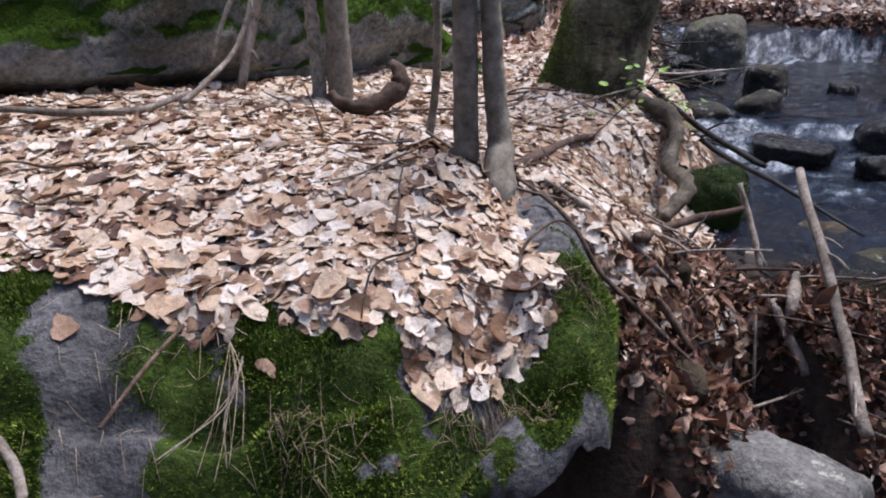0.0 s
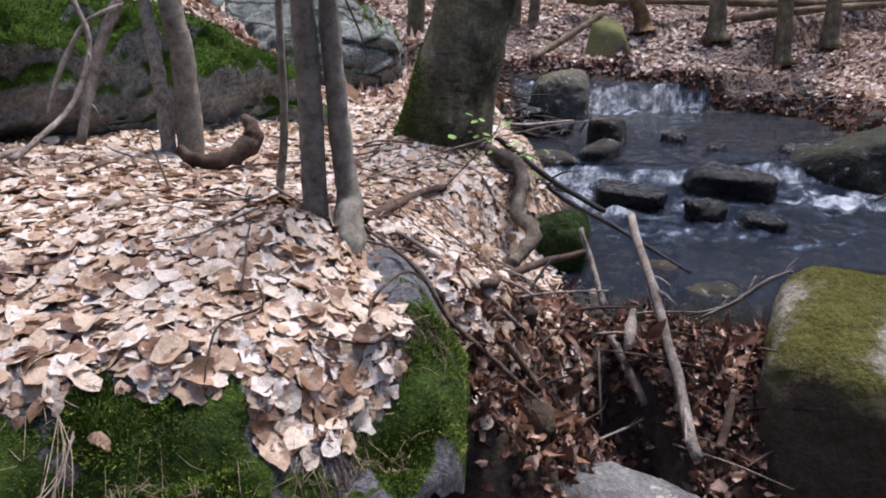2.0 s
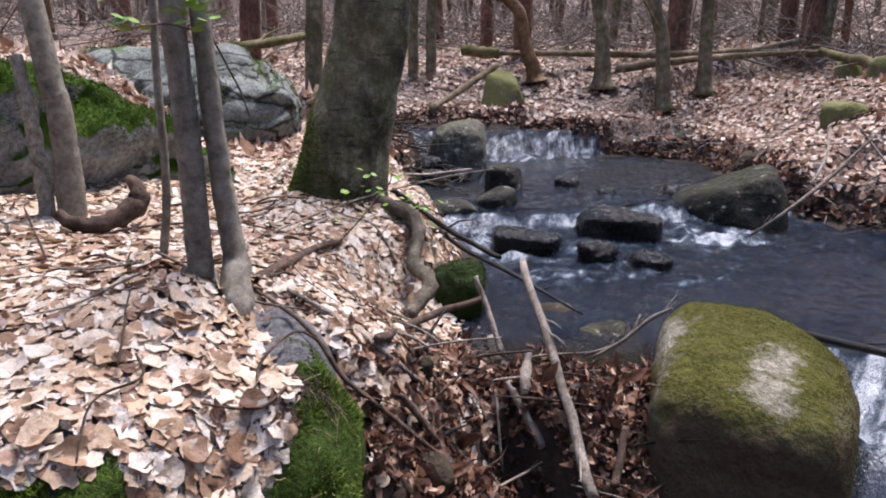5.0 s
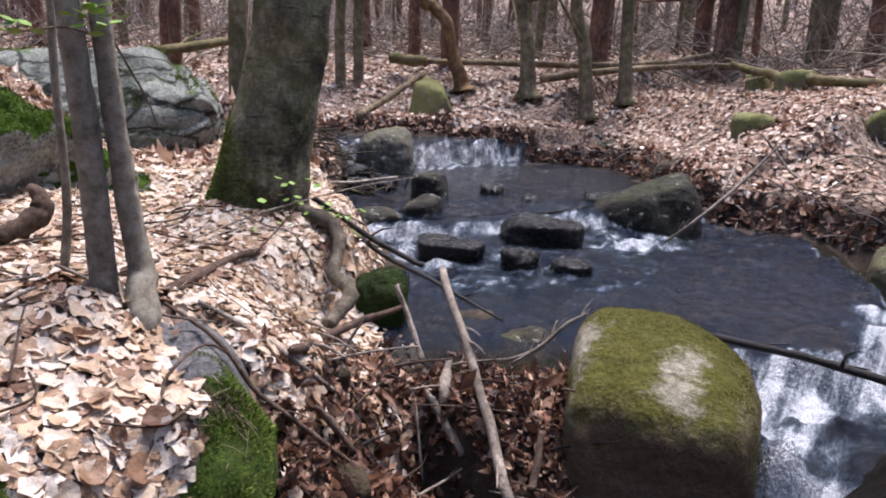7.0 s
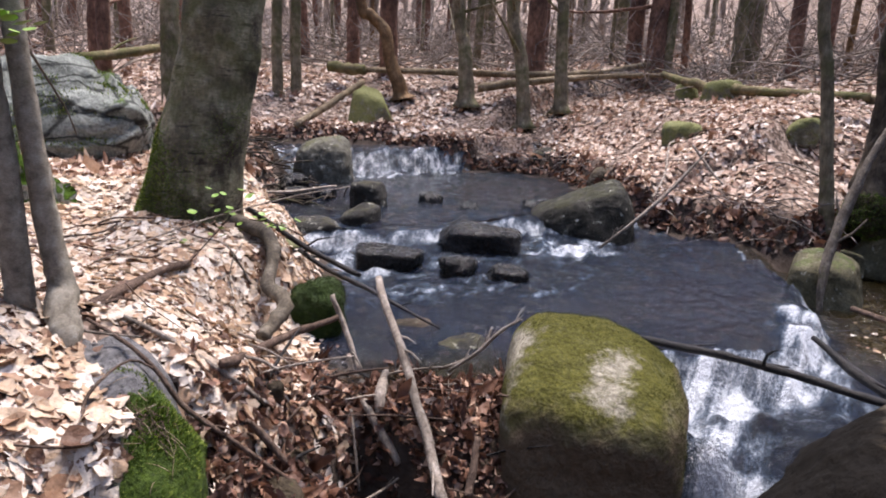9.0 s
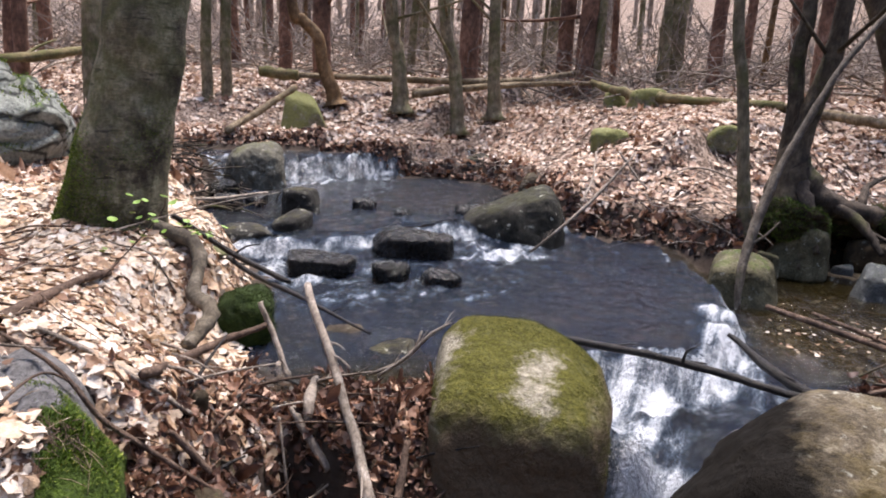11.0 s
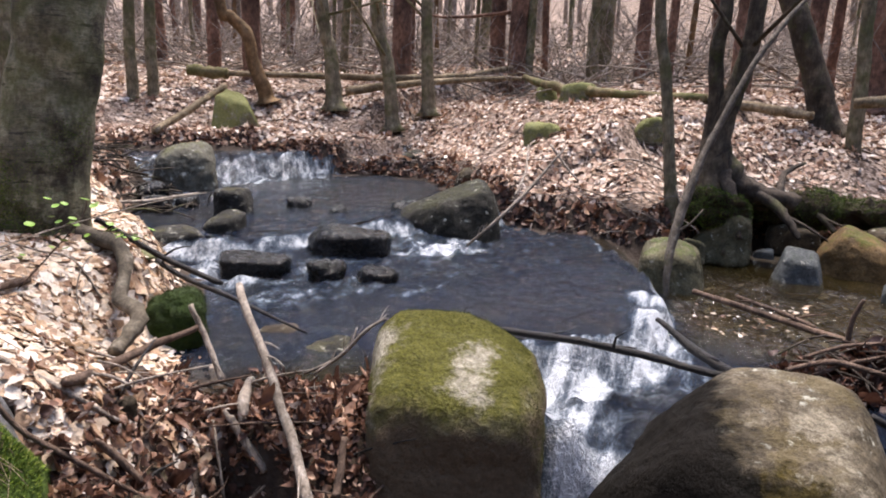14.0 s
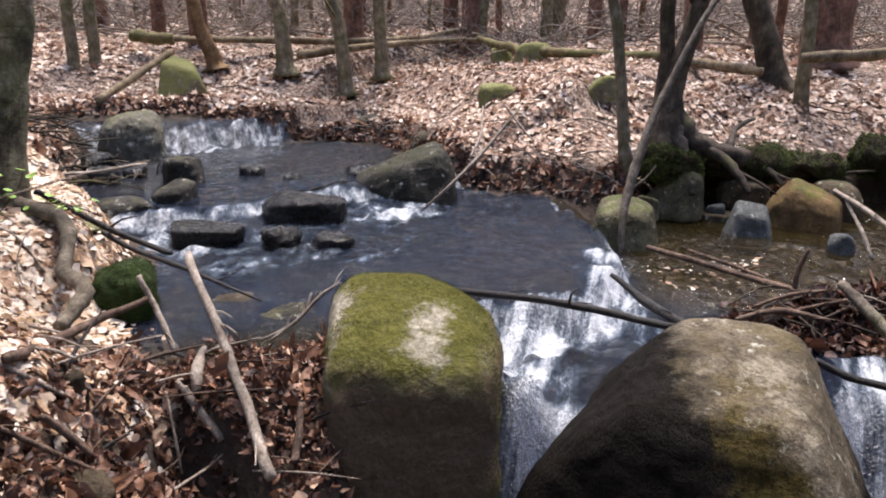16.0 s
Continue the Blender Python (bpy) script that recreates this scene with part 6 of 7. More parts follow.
drift_pile()
for at, size, yaw, seed in (((2.25, 7.0, 0.2), (0.34, 0.28, 0.18), 10, 55), ((2.12, 6.3, 0.2), (0.28, 0.22, 0.15), -30, 56), ((2.45, 6.55, 0.18), (0.25, 0.2, 0.12), 40, 57)):
    stone("stone", "black wet stone among the piled sticks", "stone", at, size, yaw, ROCK_WET, seed, "stones at the beech bank", box=0.5, rough=0.06)


def drift_mound():
    """Reddish drifted leaves and twigs piled at the outlet of the brown pool."""
    rng = np.random.RandomState(91)
    n = 4200
    along, across = rng.uniform(-0.15, 1.2, n), rng.normal(0, 0.12, n)
    x, y = 3.78 + 0.86 * along + 0.5 * across, 1.22 - 0.5 * along + 0.86 * across
    z = RIGHT_POOL - 0.02 + 0.22 * np.exp(-((across / 0.16) ** 2)) * ease(-0.15, 0.3, along) * rng.uniform(0.6, 1.0, n)
    up = np.tile((0.0, 0.0, 1.0), (n, 1))
    thing("wet_leaf_litter", leaf_cloud("wet_leaf_litter", x, y, z, up, rng.triangular(0.02, 0.045, 0.08, n), LEAF_DRIFT, 92, tilt=0.7, curl=0.6), "reddish wet leaves piled at the outlet of the pool", "leaf litter", kind="stuff")
    tubes, rr = [], random.Random(93)
    for _ in range(90):
        a_, c_ = rr.uniform(-0.1, 1.1), rr.gauss(0, 0.1)
        p = Vector((3.78 + 0.86 * a_ + 0.5 * c_, 1.22 - 0.5 * a_ + 0.86 * c_, RIGHT_POOL + rr.uniform(0.04, 0.2)))
        h, ln, r = rr.uniform(0, 6.283), rr.uniform(0.12, 0.45), rr.uniform(0.003, 0.007)
        d = Vector((math.cos(h), math.sin(h), rr.uniform(-0.1, 0.3))) * ln
        tubes.append(([p - d * 0.5, p + Vector((0, 0, 0.015)), p + d * 0.5], [r, r, r * 0.5], 4))
    thing("brushwood", many_tubes("brushwood", tubes, BARK_DARK), "reddish twigs caught in the drifted leaves of the outlet", "brushwood", kind="stuff")


drift_mound()


# ---- fallen wood, roots and sticks ----
stick("pole", "long bare pole leaning on the drifted leaves", [(1.38, 2.66, 0.46), (1.30, 2.16, 0.20), (1.20, 1.66, -0.04)], [0.016, 0.019, 0.019], WOOD_DEAD, 200, "stick", twigs=2, sides=8)
stick("stick", "wet dark stick reaching from the bank into the water", [(1.31, 4.06, 0.41), (1.43, 3.61, 0.29), (1.52, 3.15, 0.27), (1.70, 2.67, 0.18)], [0.016, 0.014, 0.012, 0.006], WOOD_DARK, 201, "stick", twigs=3, sides=8)
stick("stick", "short pale stick stuck in the drifted leaves", [(1.21, 2.78, 0.37), (1.24, 2.72, 0.25), (1.25, 2.56, 0.08)], [0.012, 0.014, 0.012], WOOD_DEAD, 202, "stick", twigs=1, sides=8)
stick("stick", "brown stick lying across the foot of the slope", [(0.59, 2.01, 0.43), (0.9, 2.62, 0.24), (1.08, 2.72, 0.25), (1.22, 2.73, 0.28)], [0.018, 0.019, 0.017, 0.012], WOOD_BROWN, 203, "stick", twigs=1, sides=8)
stick("stick", "long reddish stick along the edge of the flat boulder", [(0.23, 2.14, 0.58), (0.32, 1.97, 0.55), (0.39, 1.90, 0.48), (0.45, 1.87, 0.38), (0.55, 1.82, 0.29), (0.63, 1.81, 0.21), (0.74, 1.77, 0.11)], [0.005, 0.006, 0.007, 0.008, 0.009, 0.008, 0.006], WOOD_BROWN, 204, "stick", twigs=1, sides=8)
stick("stick", "pale stick on the leaves below the twin beech", [(0.25, 2.39, 0.56), (0.44, 2.16, 0.49), (0.56, 2.03, 0.42), (0.73, 2.02, 0.26)], [0.006, 0.008, 0.009, 0.007], WOOD_DEAD, 205, "stick", twigs=2, sides=8)
stick("stick", "grey broken branch beside the twin beech", [(0.22, 2.33, 0.55), (0.31, 2.47, 0.55), (0.49, 2.82, 0.52), (0.65, 3.04, 0.50)], [0.02, 0.022, 0.018, 0.015], WOOD_BROWN, 206, "stick", twigs=1, sides=8)
stick("stick", "pale peeled stick in the gully", [(1.12, 2.17, 0.14), (1.14, 2.07, 0.06), (1.18, 1.98, -0.04)], [0.014, 0.017, 0.014], WOOD_DEAD, 207, "stick", twigs=0, sides=8)
stick("stick", "split pale slab of wood in the drifted leaves", [(1.32, 2.42, 0.13), (1.19, 2.16, 0.16), (1.15, 2.1, 0.1)], [0.01, 0.024, 0.012], WOOD_DEAD, 208, "stick", twigs=0, sides=8)
stick("stick", "thin twig standing in the gully", [(1.08, 2.2, 0.1), (1.07, 2.14, 0.01), (1.06, 2.06, -0.16)], [0.006, 0.006, 0.005], WOOD_DEAD, 209, "stick", twigs=0, sides=8)
stick("stick", "thin twig lying in the gully", [(0.95, 1.83, -0.06), (1.11, 1.96, -0.11), (1.17, 1.96, -0.08)], [0.005, 0.005, 0.004], WOOD_DEAD, 210, "stick", twigs=1, sides=8)
stick("stick", "weathered stick beside the boulder", [(1.32, 1.74, -0.07), (1.38, 1.8, -0.01), (1.44, 1.87, 0.06)], [0.016, 0.015, 0.012], WOOD_BROWN, 211, "stick", twigs=0, sides=8)
stick("stick", "grey root along the bottom of the slope", [(0.63, 1.9, 0.28), (0.69, 1.9, 0.2), (0.74, 1.86, 0.13)], [0.009, 0.013, 0.009], WOOD_BROWN, 212, "stick", twigs=0, sides=8)
stick("root", "thick pale root winding down the bank from the beech", [(0.91, 3.80, 0.64), (1.00, 3.58, 0.56), (1.06, 3.30, 0.54), (1.03, 3.10, 0.46), (0.98, 2.96, 0.38), (1.00, 2.80, 0.35), (0.94, 2.71, 0.31), (0.86, 2.63, 0.27)], [0.055, 0.04, 0.036, 0.034, 0.032, 0.036, 0.032, 0.026], ROOT_BARK, 213, "root", twigs=0, sides=12)
stick("stick", "pale twigs of driftwood caught by the boulder", [(1.51, 2.32, 0.14), (1.63, 2.25, 0.20), (1.73, 2.19, 0.32), (1.82, 2.18, 0.36)], [0.006, 0.008, 0.008, 0.004], WOOD_DEAD, 214, "stick", twigs=5, sides=8)
stick("stick", "pale twig of driftwood caught by the boulder", [(1.52, 2.26, 0.15), (1.66, 2.23, 0.24), (1.72, 2.25, 0.32)], [0.006, 0.007, 0.004], WOOD_DEAD, 215, "stick", twigs=3, sides=8)
stick("branch", "long black wet branch lying across the spillway", [(2.15, 2.19, 0.27), (2.38, 2.12, 0.22), (2.69, 1.88, 0.18), (2.89, 1.61, 0.14), (2.94, 1.34, 0.14), (2.91, 1.18, 0.17)], [0.014, 0.016, 0.019, 0.019, 0.017, 0.012], WOOD_DARK, 216, "branch", twigs=3, sides=8)
stick("branch", "black wet branch standing in the spillway", [(3.22, 1.83, 0.20), (3.14, 1.58, 0.15), (2.95, 1.22, 0.16)], [0.012, 0.022, 0.024], WOOD_DARK, 217, "branch", twigs=1, sides=8)
stick("branch", "dark branch lying over the brown pool", [(4.47, 2.41, 0.02), (4.35, 1.78, 0.03), (4.20, 1.45, 0.05), (4.05, 1.15, 0.08)], [0.018, 0.022, 0.02, 0.014], WOOD_BROWN, 218, "branch", twigs=2, sides=8)
stick("branch", "thin dark branch over the brown pool", [(4.61, 2.18, 0.02), (4.39, 1.81, 0.05), (4.24, 1.50, 0.06)], [0.012, 0.014, 0.01], WOOD_BROWN, 219, "branch", twigs=1, sides=8)
stick("branch", "long bare grey branch hanging from the leaning tree", [(4.41, 2.58, -0.04), (4.53, 2.66, 0.29), (4.75, 2.69, 0.67), (4.98, 2.70, 1.03), (5.17, 2.67, 1.33), (5.43, 2.62, 1.68), (5.68, 2.56, 1.96), (5.94, 2.50, 2.16)], [0.018, 0.03, 0.032, 0.028, 0.024, 0.02, 0.016, 0.012], WOOD_GREY, 220, "branch", twigs=3, sides=12)
stick("branch", "thin pale dead branch leaning from the bank into the rapids", [(3.85, 4.08, 0.10), (4.05, 3.92, 0.33), (4.38, 3.88, 0.59), (4.84, 3.97, 0.89)], [0.01, 0.014, 0.014, 0.008], WOOD_DEAD, 221, "branch", twigs=3, sides=8)
stick("branch", "crossed thin dead branch on the far bank", [(4.89, 4.21, 0.88), (4.93, 4.03, 0.69), (4.92, 3.88, 0.59)], [0.01, 0.01, 0.008], WOOD_DEAD, 222, "branch", twigs=1, sides=8)
stick("stick", "thin dead twig on the far bank", [(4.90, 4.49, 0.85), (4.54, 4.15, 0.65), (4.27, 3.99, 0.49)], [0.009, 0.01, 0.008], WOOD_DEAD, 223, "stick", twigs=2, sides=8)
stick("stick", "thin pale stick over the water below the beech", [(1.61, 5.66, 0.41), (1.95, 5.88, 0.37), (2.46, 6.25, 0.35)], [0.012, 0.014, 0.008], WOOD_DEAD, 224, "stick", twigs=2, sides=8)
stick("log", "pale fallen log lying on the leaf slope", [(2.99, 9.33, 0.74), (3.62, 9.70, 1.04), (4.24, 10.07, 1.34)], [0.05, 0.047, 0.043], WOOD_LOG, 225, "log", twigs=0, sides=12)
stick("log", "mossy fallen log at the wood edge", [(4.15, 11.38, 1.58), (4.42, 11.18, 1.56), (4.64, 10.98, 1.53)], [0.081, 0.093, 0.087], WOOD_LOG_MOSS, 226, "log", twigs=0, sides=12)
stick("log", "long pale fallen trunk across the wood edge", [(4.66, 11.08, 1.54), (6.14, 10.61, 1.55), (7.77, 10.29, 1.57), (8.87, 10.20, 1.66), (9.98, 10.15, 1.84)], [0.046, 0.053, 0.056, 0.056, 0.053], WOOD_LOG, 227, "log", twigs=1, sides=12)
stick("log", "long thin fallen trunk across the wood edge", [(6.11, 9.82, 1.31), (6.89, 9.69, 1.43), (8.30, 9.51, 1.56), (9.37, 9.07, 1.63)], [0.068, 0.062, 0.043, 0.031], WOOD_LOG, 228, "log", twigs=1, sides=12)
stick("log", "mossy fallen trunk in the pale leaves", [(9.05, 8.82, 1.62), (8.48, 7.55, 1.45), (8.24, 6.77, 1.39), (8.36, 5.98, 1.36), (8.72, 5.11, 1.33)], [0.056, 0.074, 0.074, 0.056, 0.05], WOOD_LOG_MOSS, 229, "log", twigs=0, sides=12)
stick("log", "brown fallen trunk behind the leaning tree", [(8.80, 5.71, 1.35), (8.80, 4.99, 1.30), (8.77, 4.22, 1.21), (8.77, 3.76, 1.16)], [0.062, 0.062, 0.062, 0.05], WOOD_LOG, 230, "log", twigs=0, sides=12)
stick("log", "fallen trunk in the wood behind the grey rock", [(0.38, 10.41, 1.52), (0.93, 10.69, 1.60), (1.64, 11.12, 1.75)], [0.06, 0.06, 0.055], WOOD_LOG_MOSS, 231, "log", twigs=1, sides=12)
stick("log", "fallen trunk in the wood", [(8.59, 3.26, 1.31), (8.73, 2.90, 1.33), (8.89, 2.42, 1.38)], [0.056, 0.062, 0.062], WOOD_LOG, 232, "log", twigs=0, sides=12)
stick("branch", "thick curved dead branch lying before the mossy rock", [(-0.5, 3.12, 0.67), (-0.43, 3.1, 0.62), (-0.36, 3.12, 0.61), (-0.27, 3.17, 0.63), (-0.2, 3.22, 0.68), (-0.20, 3.25, 0.74), (-0.24, 3.27, 0.79)], [0.026, 0.031, 0.036, 0.043, 0.046, 0.034, 0.016], WOOD_BROWN, 233, "branch", twigs=0, sides=14)
stick("vine", "bare crooked vine hanging before the mossy rock", [(-0.68, 3.22, 1.25), (-0.76, 3.15, 1.21), (-0.81, 3.12, 1.17), (-0.87, 3.08, 1.07), (-0.92, 3.02, 0.94), (-0.95, 2.98, 0.82)], [0.008, 0.009, 0.01, 0.01, 0.009, 0.006], WOOD_DEAD, 234, "branch", twigs=0, sides=8)
stick("vine", "bare crooked stem bent over the leaves", [(-0.87, 3.15, 1.36), (-0.83, 3.1, 1.26), (-0.78, 3.05, 1.14), (-0.78, 3.0, 1.03), (-0.83, 2.9, 0.87), (-0.92, 2.75, 0.77), (-0.98, 2.65, 0.72)], [0.008, 0.009, 0.011, 0.011, 0.011, 0.012, 0.012], WOOD_DEAD, 235, "branch", twigs=1, sides=8)
stick("dead_stem", "rough dead stem before the mossy rock", [(-0.72, 3.3, 1.27), (-0.74, 3.27, 1.2), (-0.81, 3.18, 0.98), (-0.87, 3.08, 0.7)], [0.026, 0.024, 0.021, 0.019], WOOD_DEAD, 236, "branch", twigs=1, sides=12)
stick("stick", "long thin stick lying on the leaves", [(-1.03, 1.65, 0.52), (-0.86, 1.78, 0.50), (-0.73, 1.88, 0.49), (-0.58, 1.93, 0.48), (-0.40, 2.11, 0.47)], [0.005, 0.007, 0.008, 0.008, 0.006], WOOD_BROWN, 237, "stick", twigs=1, sides=8)
stick("stick", "stick lying on the leaves at the foot of the rock", [(-1.54, 2.46, 0.73), (-1.36, 2.56, 0.70), (-1.16, 2.71, 0.68), (-1.03, 2.92, 0.71)], [0.012, 0.014, 0.014, 0.012], WOOD_DEAD, 238, "stick", twigs=1, sides=8)
stick("stick", "thin stick on the leaves", [(-0.63, 1.08, 0.41), (-0.62, 1.28, 0.42), (-0.59, 1.49, 0.43)], [0.004, 0.005, 0.004], WOOD_BROWN, 239, "stick", twigs=2, sides=8)
stick("stick", "pale dry grass stalks hanging over the moss", [(-0.44, 1.35, 0.40), (-0.44, 1.26, 0.36), (-0.45, 1.22, 0.33), (-0.43, 1.14, 0.27)], [0.002, 0.0024, 0.002, 0.0014], WOOD_DEAD, 240, "stick", twigs=2, sides=8)
stick("stick", "pale dry stalk hanging over the moss", [(-0.44, 1.35, 0.39), (-0.45, 1.24, 0.35), (-0.49, 1.16, 0.34), (-0.54, 1.07, 0.34)], [0.002, 0.002, 0.002, 0.0014], WOOD_DEAD, 241, "stick", twigs=1, sides=8)
stick("stick", "bare stem rising at the edge of the rock", [(-0.60, 0.80, 0.49), (-0.63, 0.84, 0.52), (-0.67, 0.87, 0.55)], [0.008, 0.008, 0.007], WOOD_DEAD, 242, "stick", twigs=0, sides=8)
stick("stick", "short weathered piece of wood on the leaves", [(-0.15, 1.59, 0.43), (-0.14, 1.67, 0.45), (-0.14, 1.79, 0.47)], [0.013, 0.014, 0.01], WOOD_DEAD, 243, "stick", twigs=0, sides=8)
stick("stick", "thin twig rising from the leaves", [(-0.43, 2.56, 0.59), (-0.48, 2.66, 0.68), (-0.55, 2.85, 0.75)], [0.004, 0.004, 0.003], WOOD_BROWN, 244, "stick", twigs=1, sides=8)
stick("stick", "dark root on the bank below the beech", [(1.06, 3.74, 0.61), (1.21, 3.70, 0.49), (1.37, 3.56, 0.38), (1.54, 3.29, 0.30)], [0.016, 0.018, 0.016, 0.014], WOOD_DARK, 245, "stick", twigs=2, sides=8)
stick("log", "weathered grey log on the debris beside the pool", [(3.42, 0.83, 0.36), (3.36, 0.71, 0.30), (3.29, 0.57, 0.22)], [0.02, 0.024, 0.024], WOOD_GREY, 246, "log", twigs=1, sides=8)
stick("branch", "pale bare branch reaching over the brown pool", [(5.00, 1.46, 0.49), (4.86, 1.27, 0.44), (4.72, 1.03, 0.35)], [0.012, 0.016, 0.018], WOOD_DEAD, 247, "branch", twigs=1, sides=8)
stick("branch", "pale forked branch reaching over the brown pool", [(4.93, 1.36, 0.45), (4.77, 1.20, 0.31), (4.70, 1.10, 0.17)], [0.01, 0.012, 0.012], WOOD_DEAD, 248, "branch", twigs=1, sides=8)
stick("root", "thick dark root running along the edge of the undercut bank", [(6.13, 3.33, 0.79), (6.18, 3.15, 0.61), (6.33, 2.98, 0.49), (6.58, 2.82, 0.41), (6.86, 2.66, 0.35), (7.15, 2.48, 0.27), (7.47, 2.20, 0.16)], [0.15, 0.12, 0.1, 0.085, 0.07, 0.06, 0.04], BARK_DARK, 249, "root", twigs=2, sides=12)
stick("root", "dark bare root hanging below the leaning tree", [(6.08, 3.23, 0.66), (5.99, 3.08, 0.48), (5.93, 2.99, 0.29), (5.87, 2.89, 0.15)], [0.07, 0.05, 0.04, 0.025], BARK_DARK, 250, "root", twigs=0, sides=12)
stick("root", "dark bare root arching over the bank stones", [(6.21, 3.09, 0.52), (6.24, 2.82, 0.42), (6.21, 2.65, 0.30), (6.16, 2.53, 0.18)], [0.06, 0.045, 0.035, 0.02], BARK_DARK, 251, "root", twigs=1, sides=12)
stick("root", "thin dark root hanging over the bank stones", [(6.61, 2.75, 0.38), (6.59, 2.54, 0.30), (6.54, 2.41, 0.21)], [0.04, 0.03, 0.02], BARK_DARK, 252, "root", twigs=1, sides=12)
stick("stick", "short upright stick in the debris", [(3.65, 1.10, 0.22), (3.65, 1.09, 0.32), (3.66, 1.06, 0.42)], [0.012, 0.012, 0.009], WOOD_BROWN, 253, "stick", twigs=0, sides=8)
stick("stick", "dark stick lying in the second spill", [(3.12, 0.78, 0.11), (3.16, 0.67, 0.07), (3.20, 0.52, 0.06)], [0.014, 0.016, 0.014], WOOD_DARK, 254, "stick", twigs=0, sides=8)
stick("stick", "reddish stick in the debris beside the pale boulder", [(3.19, 1.15, 0.16), (3.40, 1.05, 0.18), (3.42, 0.85, 0.18)], [0.01, 0.014, 0.01], WOOD_BROWN, 255, "stick", twigs=4, sides=8)
stick("stick", "reddish twig in the debris beside the pale boulder", [(3.40, 1.18, 0.16), (3.55, 1.07, 0.22), (3.61, 0.90, 0.27)], [0.007, 0.009, 0.007], WOOD_BROWN, 256, "stick", twigs=4, sides=8)
stick("stick", "reddish twig in the debris", [(3.33, 1.09, 0.13), (3.47, 0.99, 0.19), (3.53, 0.83, 0.26)], [0.007, 0.009, 0.007], WOOD_BROWN, 257, "stick", twigs=4, sides=8)


stick("stick", "thin pale stalk hanging over the moss", [(-0.46, 1.34, 0.443), (-0.432, 1.22, 0.389), (-0.546, 1.1, 0.313)], [0.0013, 0.0012, 0.0008], STRAW, 262, "stalk", twigs=0, sides=5)
stick("stick", "thin pale stalk hanging over the moss", [(-0.46, 1.34, 0.443), (-0.46, 1.22, 0.363), (-0.476, 1.1, 0.28)], [0.0013, 0.0012, 0.0008], STRAW, 263, "stalk", twigs=0, sides=5)
stick("stick", "thin pale stalk hanging over the moss", [(-0.46, 1.34, 0.443), (-0.415, 1.22, 0.415), (-0.41, 1.1, 0.306)], [0.0013, 0.0012, 0.0008], STRAW, 264, "stalk", twigs=0, sides=5)
stick("stick", "thin pale stalk hanging over the moss", [(-0.46, 1.34, 0.443), (-0.402, 1.22, 0.428), (-0.379, 1.1, 0.354)], [0.0013, 0.0012, 0.0008], STRAW, 265, "stalk", twigs=0, sides=5)
stick("stick", "thin pale stalk hanging over the moss", [(-0.46, 1.34, 0.443), (-0.444, 1.22, 0.336), (-0.442, 1.1, 0.271)], [0.0013, 0.0012, 0.0008], STRAW, 266, "stalk", twigs=0, sides=5)
stick("twig", "thin dark twig hanging beside the twin beech", [(0.118, 2.12, 1.392), (0.138, 2.16, 1.353), (0.193, 2.25, 1.244), (0.224, 2.28, 1.178), (0.245, 2.3, 1.105)], [0.004, 0.004, 0.0035, 0.003, 0.002], WOOD_GREY, 260, "twig", twigs=2, sides=5)
stick("twig", "thin bare twig stretching past the beech foot", [(0.272, 2.7, 0.619), (0.565, 2.85, 0.688), (0.794, 2.95, 0.727), (1.13, 3.05, 0.775), (1.435, 3.15, 0.795)], [0.003, 0.0035, 0.0035, 0.003, 0.002], WOOD_DEAD, 261, "twig", twigs=3, sides=5)


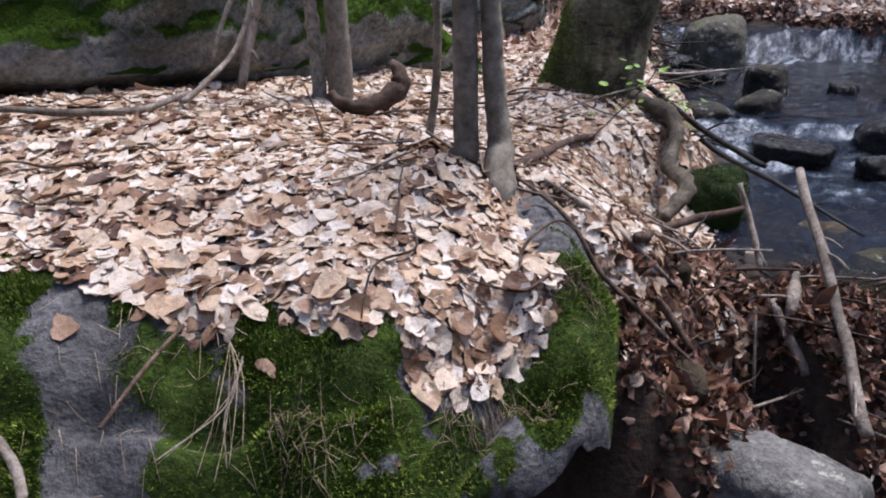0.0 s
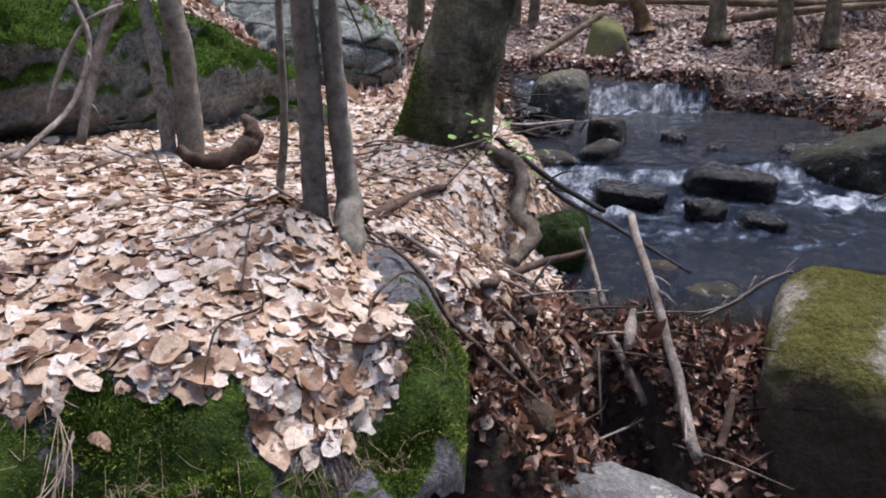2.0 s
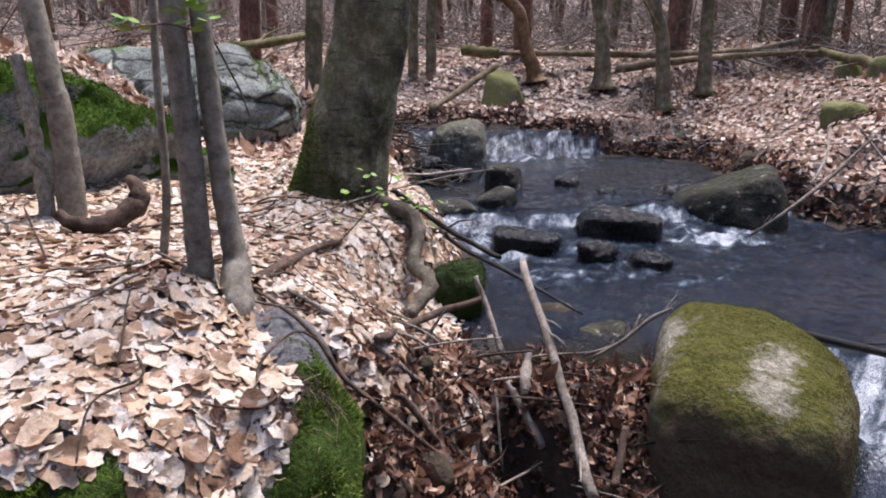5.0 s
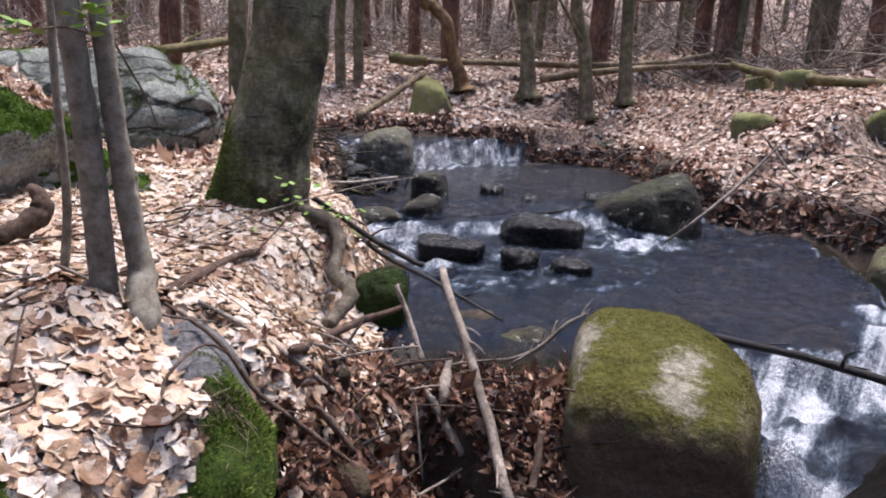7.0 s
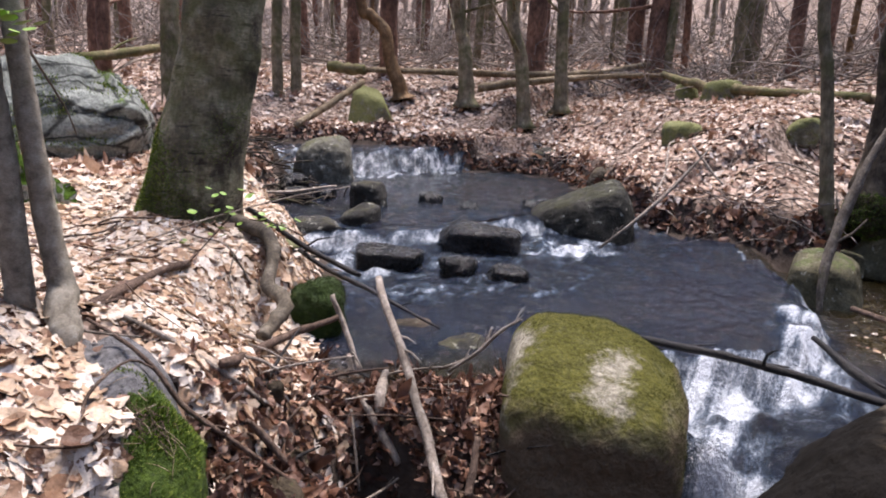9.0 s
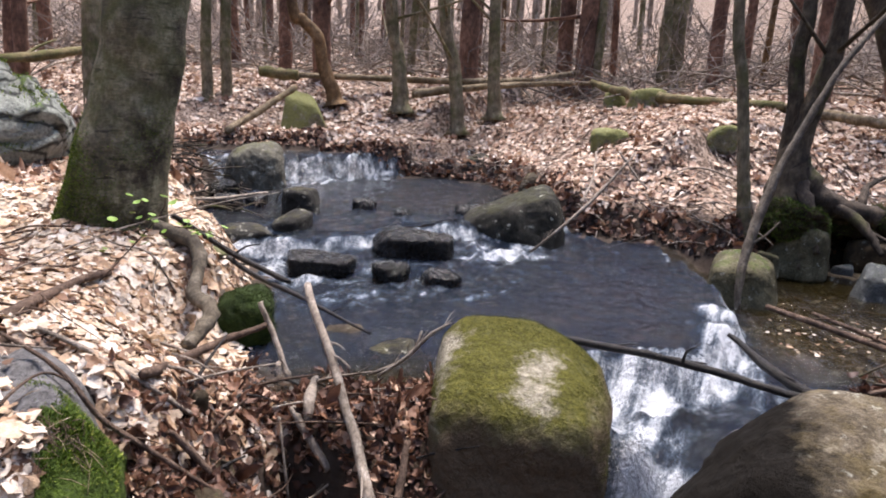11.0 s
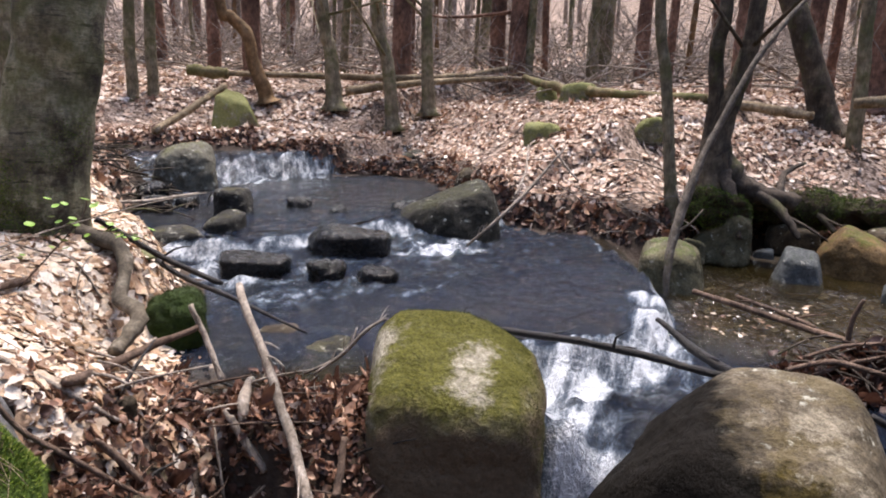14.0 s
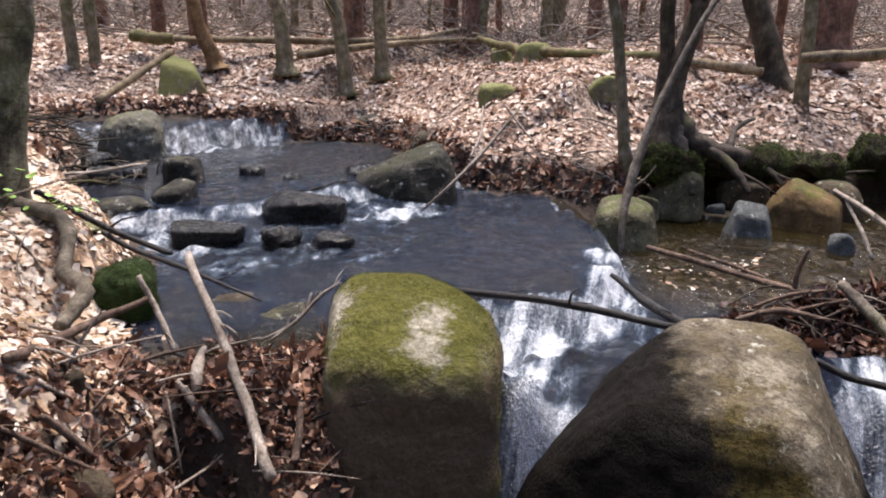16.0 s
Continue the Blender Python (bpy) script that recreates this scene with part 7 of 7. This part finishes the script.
# ---- brush of the wood ----
def brush():
    rng = random.Random(29)
    tubes = []
    for _ in range(6000):
        a, d = rng.uniform(-25, 88), 11.5 + 24 * rng.random() ** 1.1
        x, y = d * math.sin(radians(a)), d * math.cos(radians(a))
        if d < 14 and line_reach(np.array([x]), np.array([y]), BANK_RIGHT)[0][0] > -3.4:
            continue
        z = float(land(x, y))
        ln = rng.uniform(0.5, 2.2)
        h = rng.uniform(0, 6.283)
        up = rng.choice((0.05, 0.15, 0.3, 0.8, 1.6))
        way = Vector((math.cos(h), math.sin(h), up)).normalized()
        p = Vector((x, y, z + rng.uniform(0.0, 0.25)))
        bend = Vector((rng.gauss(0, 0.12), rng.gauss(0, 0.12), rng.gauss(0, 0.12))) * ln
        r = rng.uniform(0.004, 0.014) * (0.6 + d / 25)
        tubes.append(([p, p + way * ln * 0.5 + bend, p + way * ln], [r, r * 0.8, r * 0.4], 4))
        if rng.random() < 0.6:
            q = p + way * ln * 0.5 + bend
            side = Vector((rng.gauss(0, 1), rng.gauss(0, 1), rng.uniform(0, 1))).normalized()
            tubes.append(([q, q + side * ln * 0.4], [r * 0.6, r * 0.3], 3))
    lying = []
    for _ in range(700):
        a, d = rng.uniform(5, 85), 10.5 + 13 * rng.random() ** 1.2
        x, y = d * math.sin(radians(a)), d * math.cos(radians(a))
        if line_reach(np.array([x]), np.array([y]), BANK_RIGHT)[0][0] > -4.2:
            continue
        ln, h, r = rng.uniform(0.8, 3.2), rng.uniform(0, 6.283), rng.uniform(0.010, 0.030)
        way = Vector((math.cos(h), math.sin(h), 0)) * ln
        lift = rng.choice((0.03, 0.06, 0.15, 0.5))
        p = Vector((x, y, float(land(x, y)) + 0.05))
        q = Vector((x + way.x, y + way.y, float(land(x + way.x, y + way.y)) + lift))
        lying.append(([p, p.lerp(q, 0.5) + Vector((rng.gauss(0, 0.05), rng.gauss(0, 0.05), rng.uniform(0.02, 0.12))) * ln * 0.6, q], [r, r * 0.85, r * 0.4], 5))
        for _ in range(2):
            b = p.lerp(q, rng.uniform(0.3, 0.9)) + Vector((0, 0, 0.05))
            side = Vector((rng.gauss(0, 1), rng.gauss(0, 1), rng.uniform(0.2, 1.4))).normalized()
            lying.append(([b, b + side * ln * rng.uniform(0.15, 0.35)], [r * 0.4, r * 0.15], 3))
    thing("fallen_branches", many_tubes("fallen_branches", lying, WOOD_DEAD), "pale dead branches lying crossed on the floor of the wood", "branches", kind="stuff")
    thing("brushwood", many_tubes("brushwood", tubes, TWIG), "tangle of bare grey twigs and fallen branches in the wood", "brushwood", kind="stuff")


brush()


# ---- fresh green shoots ----
def shoot(label, stem, leaves_at, seed):
    rng = random.Random(seed)
    ob = thing("seedling", tube("seedling", stem, [0.004, 0.003, 0.003, 0.002][: len(stem)], WOOD_BROWN, sides=5, per=3, seed=seed), label, "seedling")
    for k in range(3 * len(leaves_at)):
        p = Vector(leaves_at[k % len(leaves_at)]) + Vector((rng.gauss(0, 0.025), rng.gauss(0, 0.025), rng.gauss(0, 0.02)))
        a = rng.uniform(0, 6.28)
        d, s_ = Vector((math.cos(a), math.sin(a), 0.3)), Vector((-math.sin(a), math.cos(a), rng.uniform(-0.4, 0.4)))
        ln = rng.uniform(0.025, 0.05)
        v = [p, p + d * ln * 0.35 + s_ * ln * 0.42, p + d * ln * 0.75 + s_ * ln * 0.34, p + d * ln, p + d * ln * 0.75 - s_ * ln * 0.34, p + d * ln * 0.35 - s_ * ln * 0.42, p + d * ln * 0.5 - Vector((0, 0, 0.006))]
        part("leaf", mesh_of("leaf", [tuple(k) for k in v], [(6, 0, 1), (6, 1, 2), (6, 2, 3), (6, 3, 4), (6, 4, 5), (6, 5, 0)], LEAF_FRESH), ob, "fresh green leaf")


shoot("thin seedling with fresh green leaves at the beech foot", [(0.55, 2.99, 0.43), (0.67, 2.98, 0.55), (0.85, 2.99, 0.74), (0.88, 2.99, 0.82)], [(0.87, 2.99, 0.81), (0.76, 2.96, 0.81), (0.82, 2.95, 0.75), (0.78, 2.96, 0.66), (0.95, 3.02, 0.67), (0.64, 2.98, 0.60), (0.73, 2.97, 0.75), (1.01, 3.01, 0.64)], 1)
shoot("thin seedling with fresh green leaves beside the root", [(1.25, 3.35, 0.52), (1.14, 3.38, 0.58), (1.00, 3.42, 0.61)], [(1.00, 3.42, 0.60), (1.07, 3.40, 0.56), (1.16, 3.38, 0.58), (1.22, 3.36, 0.55)], 2)
shoot("low beech twig with fresh green leaves", [(0.09, 2.11, 1.36), (0.03, 2.01, 1.37), (-0.05, 1.90, 1.35), (-0.09, 1.90, 1.34)], [(-0.02, 1.91, 1.37), (-0.07, 1.90, 1.38), (-0.06, 1.90, 1.35), (0.06, 2.01, 1.40), (0.10, 2.01, 1.40), (0.12, 2.02, 1.36), (0.15, 2.02, 1.39), (0.10, 2.01, 1.40)], 3)


# ---- small fallen twigs ----
def fallen_twigs():
    rng = random.Random(41)
    made = 0
    while made < 150:
        near = made < 75
        x, y = (rng.uniform(-2.2, 1.2), rng.uniform(1.5, 4.6)) if near else (rng.uniform(4.5, 10.5), rng.uniform(2.8, 10.5))
        h = float(surface(x, y))
        low = float(line_reach(np.array([x]), np.array([y]), BANK_RIGHT)[0][0])
        if (near and float(line_reach(np.array([x]), np.array([y]), BANK_LEFT)[0][0]) < 0.2) or (not near and low > -0.15) or (near and float(flat_rock(x, y)) > float(land(x, y)) and y < float(rock_leaf_edge(np.array([x]))[0])):
            continue
        ln, a, r = rng.uniform(0.12, 0.5) * (1 if near else 1.7), rng.uniform(0, 6.283), rng.uniform(0.0022, 0.0055) * (1 if near else 2.0)
        pts = []
        for k in range(4):
            u = (k / 3 - 0.5) * ln
            px, py = x + u * math.cos(a) + rng.gauss(0, 0.06) * ln, y + u * math.sin(a) + rng.gauss(0, 0.06) * ln
            pts.append((px, py, float(surface(px, py)) + 0.03 + rng.uniform(0, 0.025)))
        stick("twig", "thin brown twig lying on the leaves", pts, [r, r, r * 0.8, r * 0.5], WOOD_BROWN if rng.random() < 0.7 else WOOD_DEAD, 300 + made, "twig", twigs=rng.choice((0, 0, 1, 2)), group="twigs on the leaves", sides=5)
        made += 1
    # drift in the gully and on the dam
    made = 0
    while made < 45:
        x, y = rng.uniform(0.7, 1.7), rng.uniform(1.5, 2.6)
        if float(flat_rock(x, y)) > -0.3:
            continue
        ln, a, r = rng.uniform(0.12, 0.45), rng.uniform(0, 6.283), rng.uniform(0.0025, 0.007)
        up = rng.uniform(-0.1, 0.5)
        z = float(land(x, y)) + 0.05
        d = Vector((math.cos(a), math.sin(a), up)).normalized() * ln
        p = Vector((x, y, z))
        if float(flat_rock(x + d.x, y + d.y)) > -0.3:
            continue
        stick("twig", "wet twig caught in the drifted leaves", [p - d * 0.3, p + d * 0.2 + Vector((0, 0, 0.01)), p + d * 0.7], [r, r, r * 0.5], rng.choice((WOOD_BROWN, WOOD_DEAD, WOOD_DARK)), 500 + made, "twig", twigs=rng.choice((0, 1)), group="twigs in the gully", sides=5)
        made += 1


fallen_twigs()
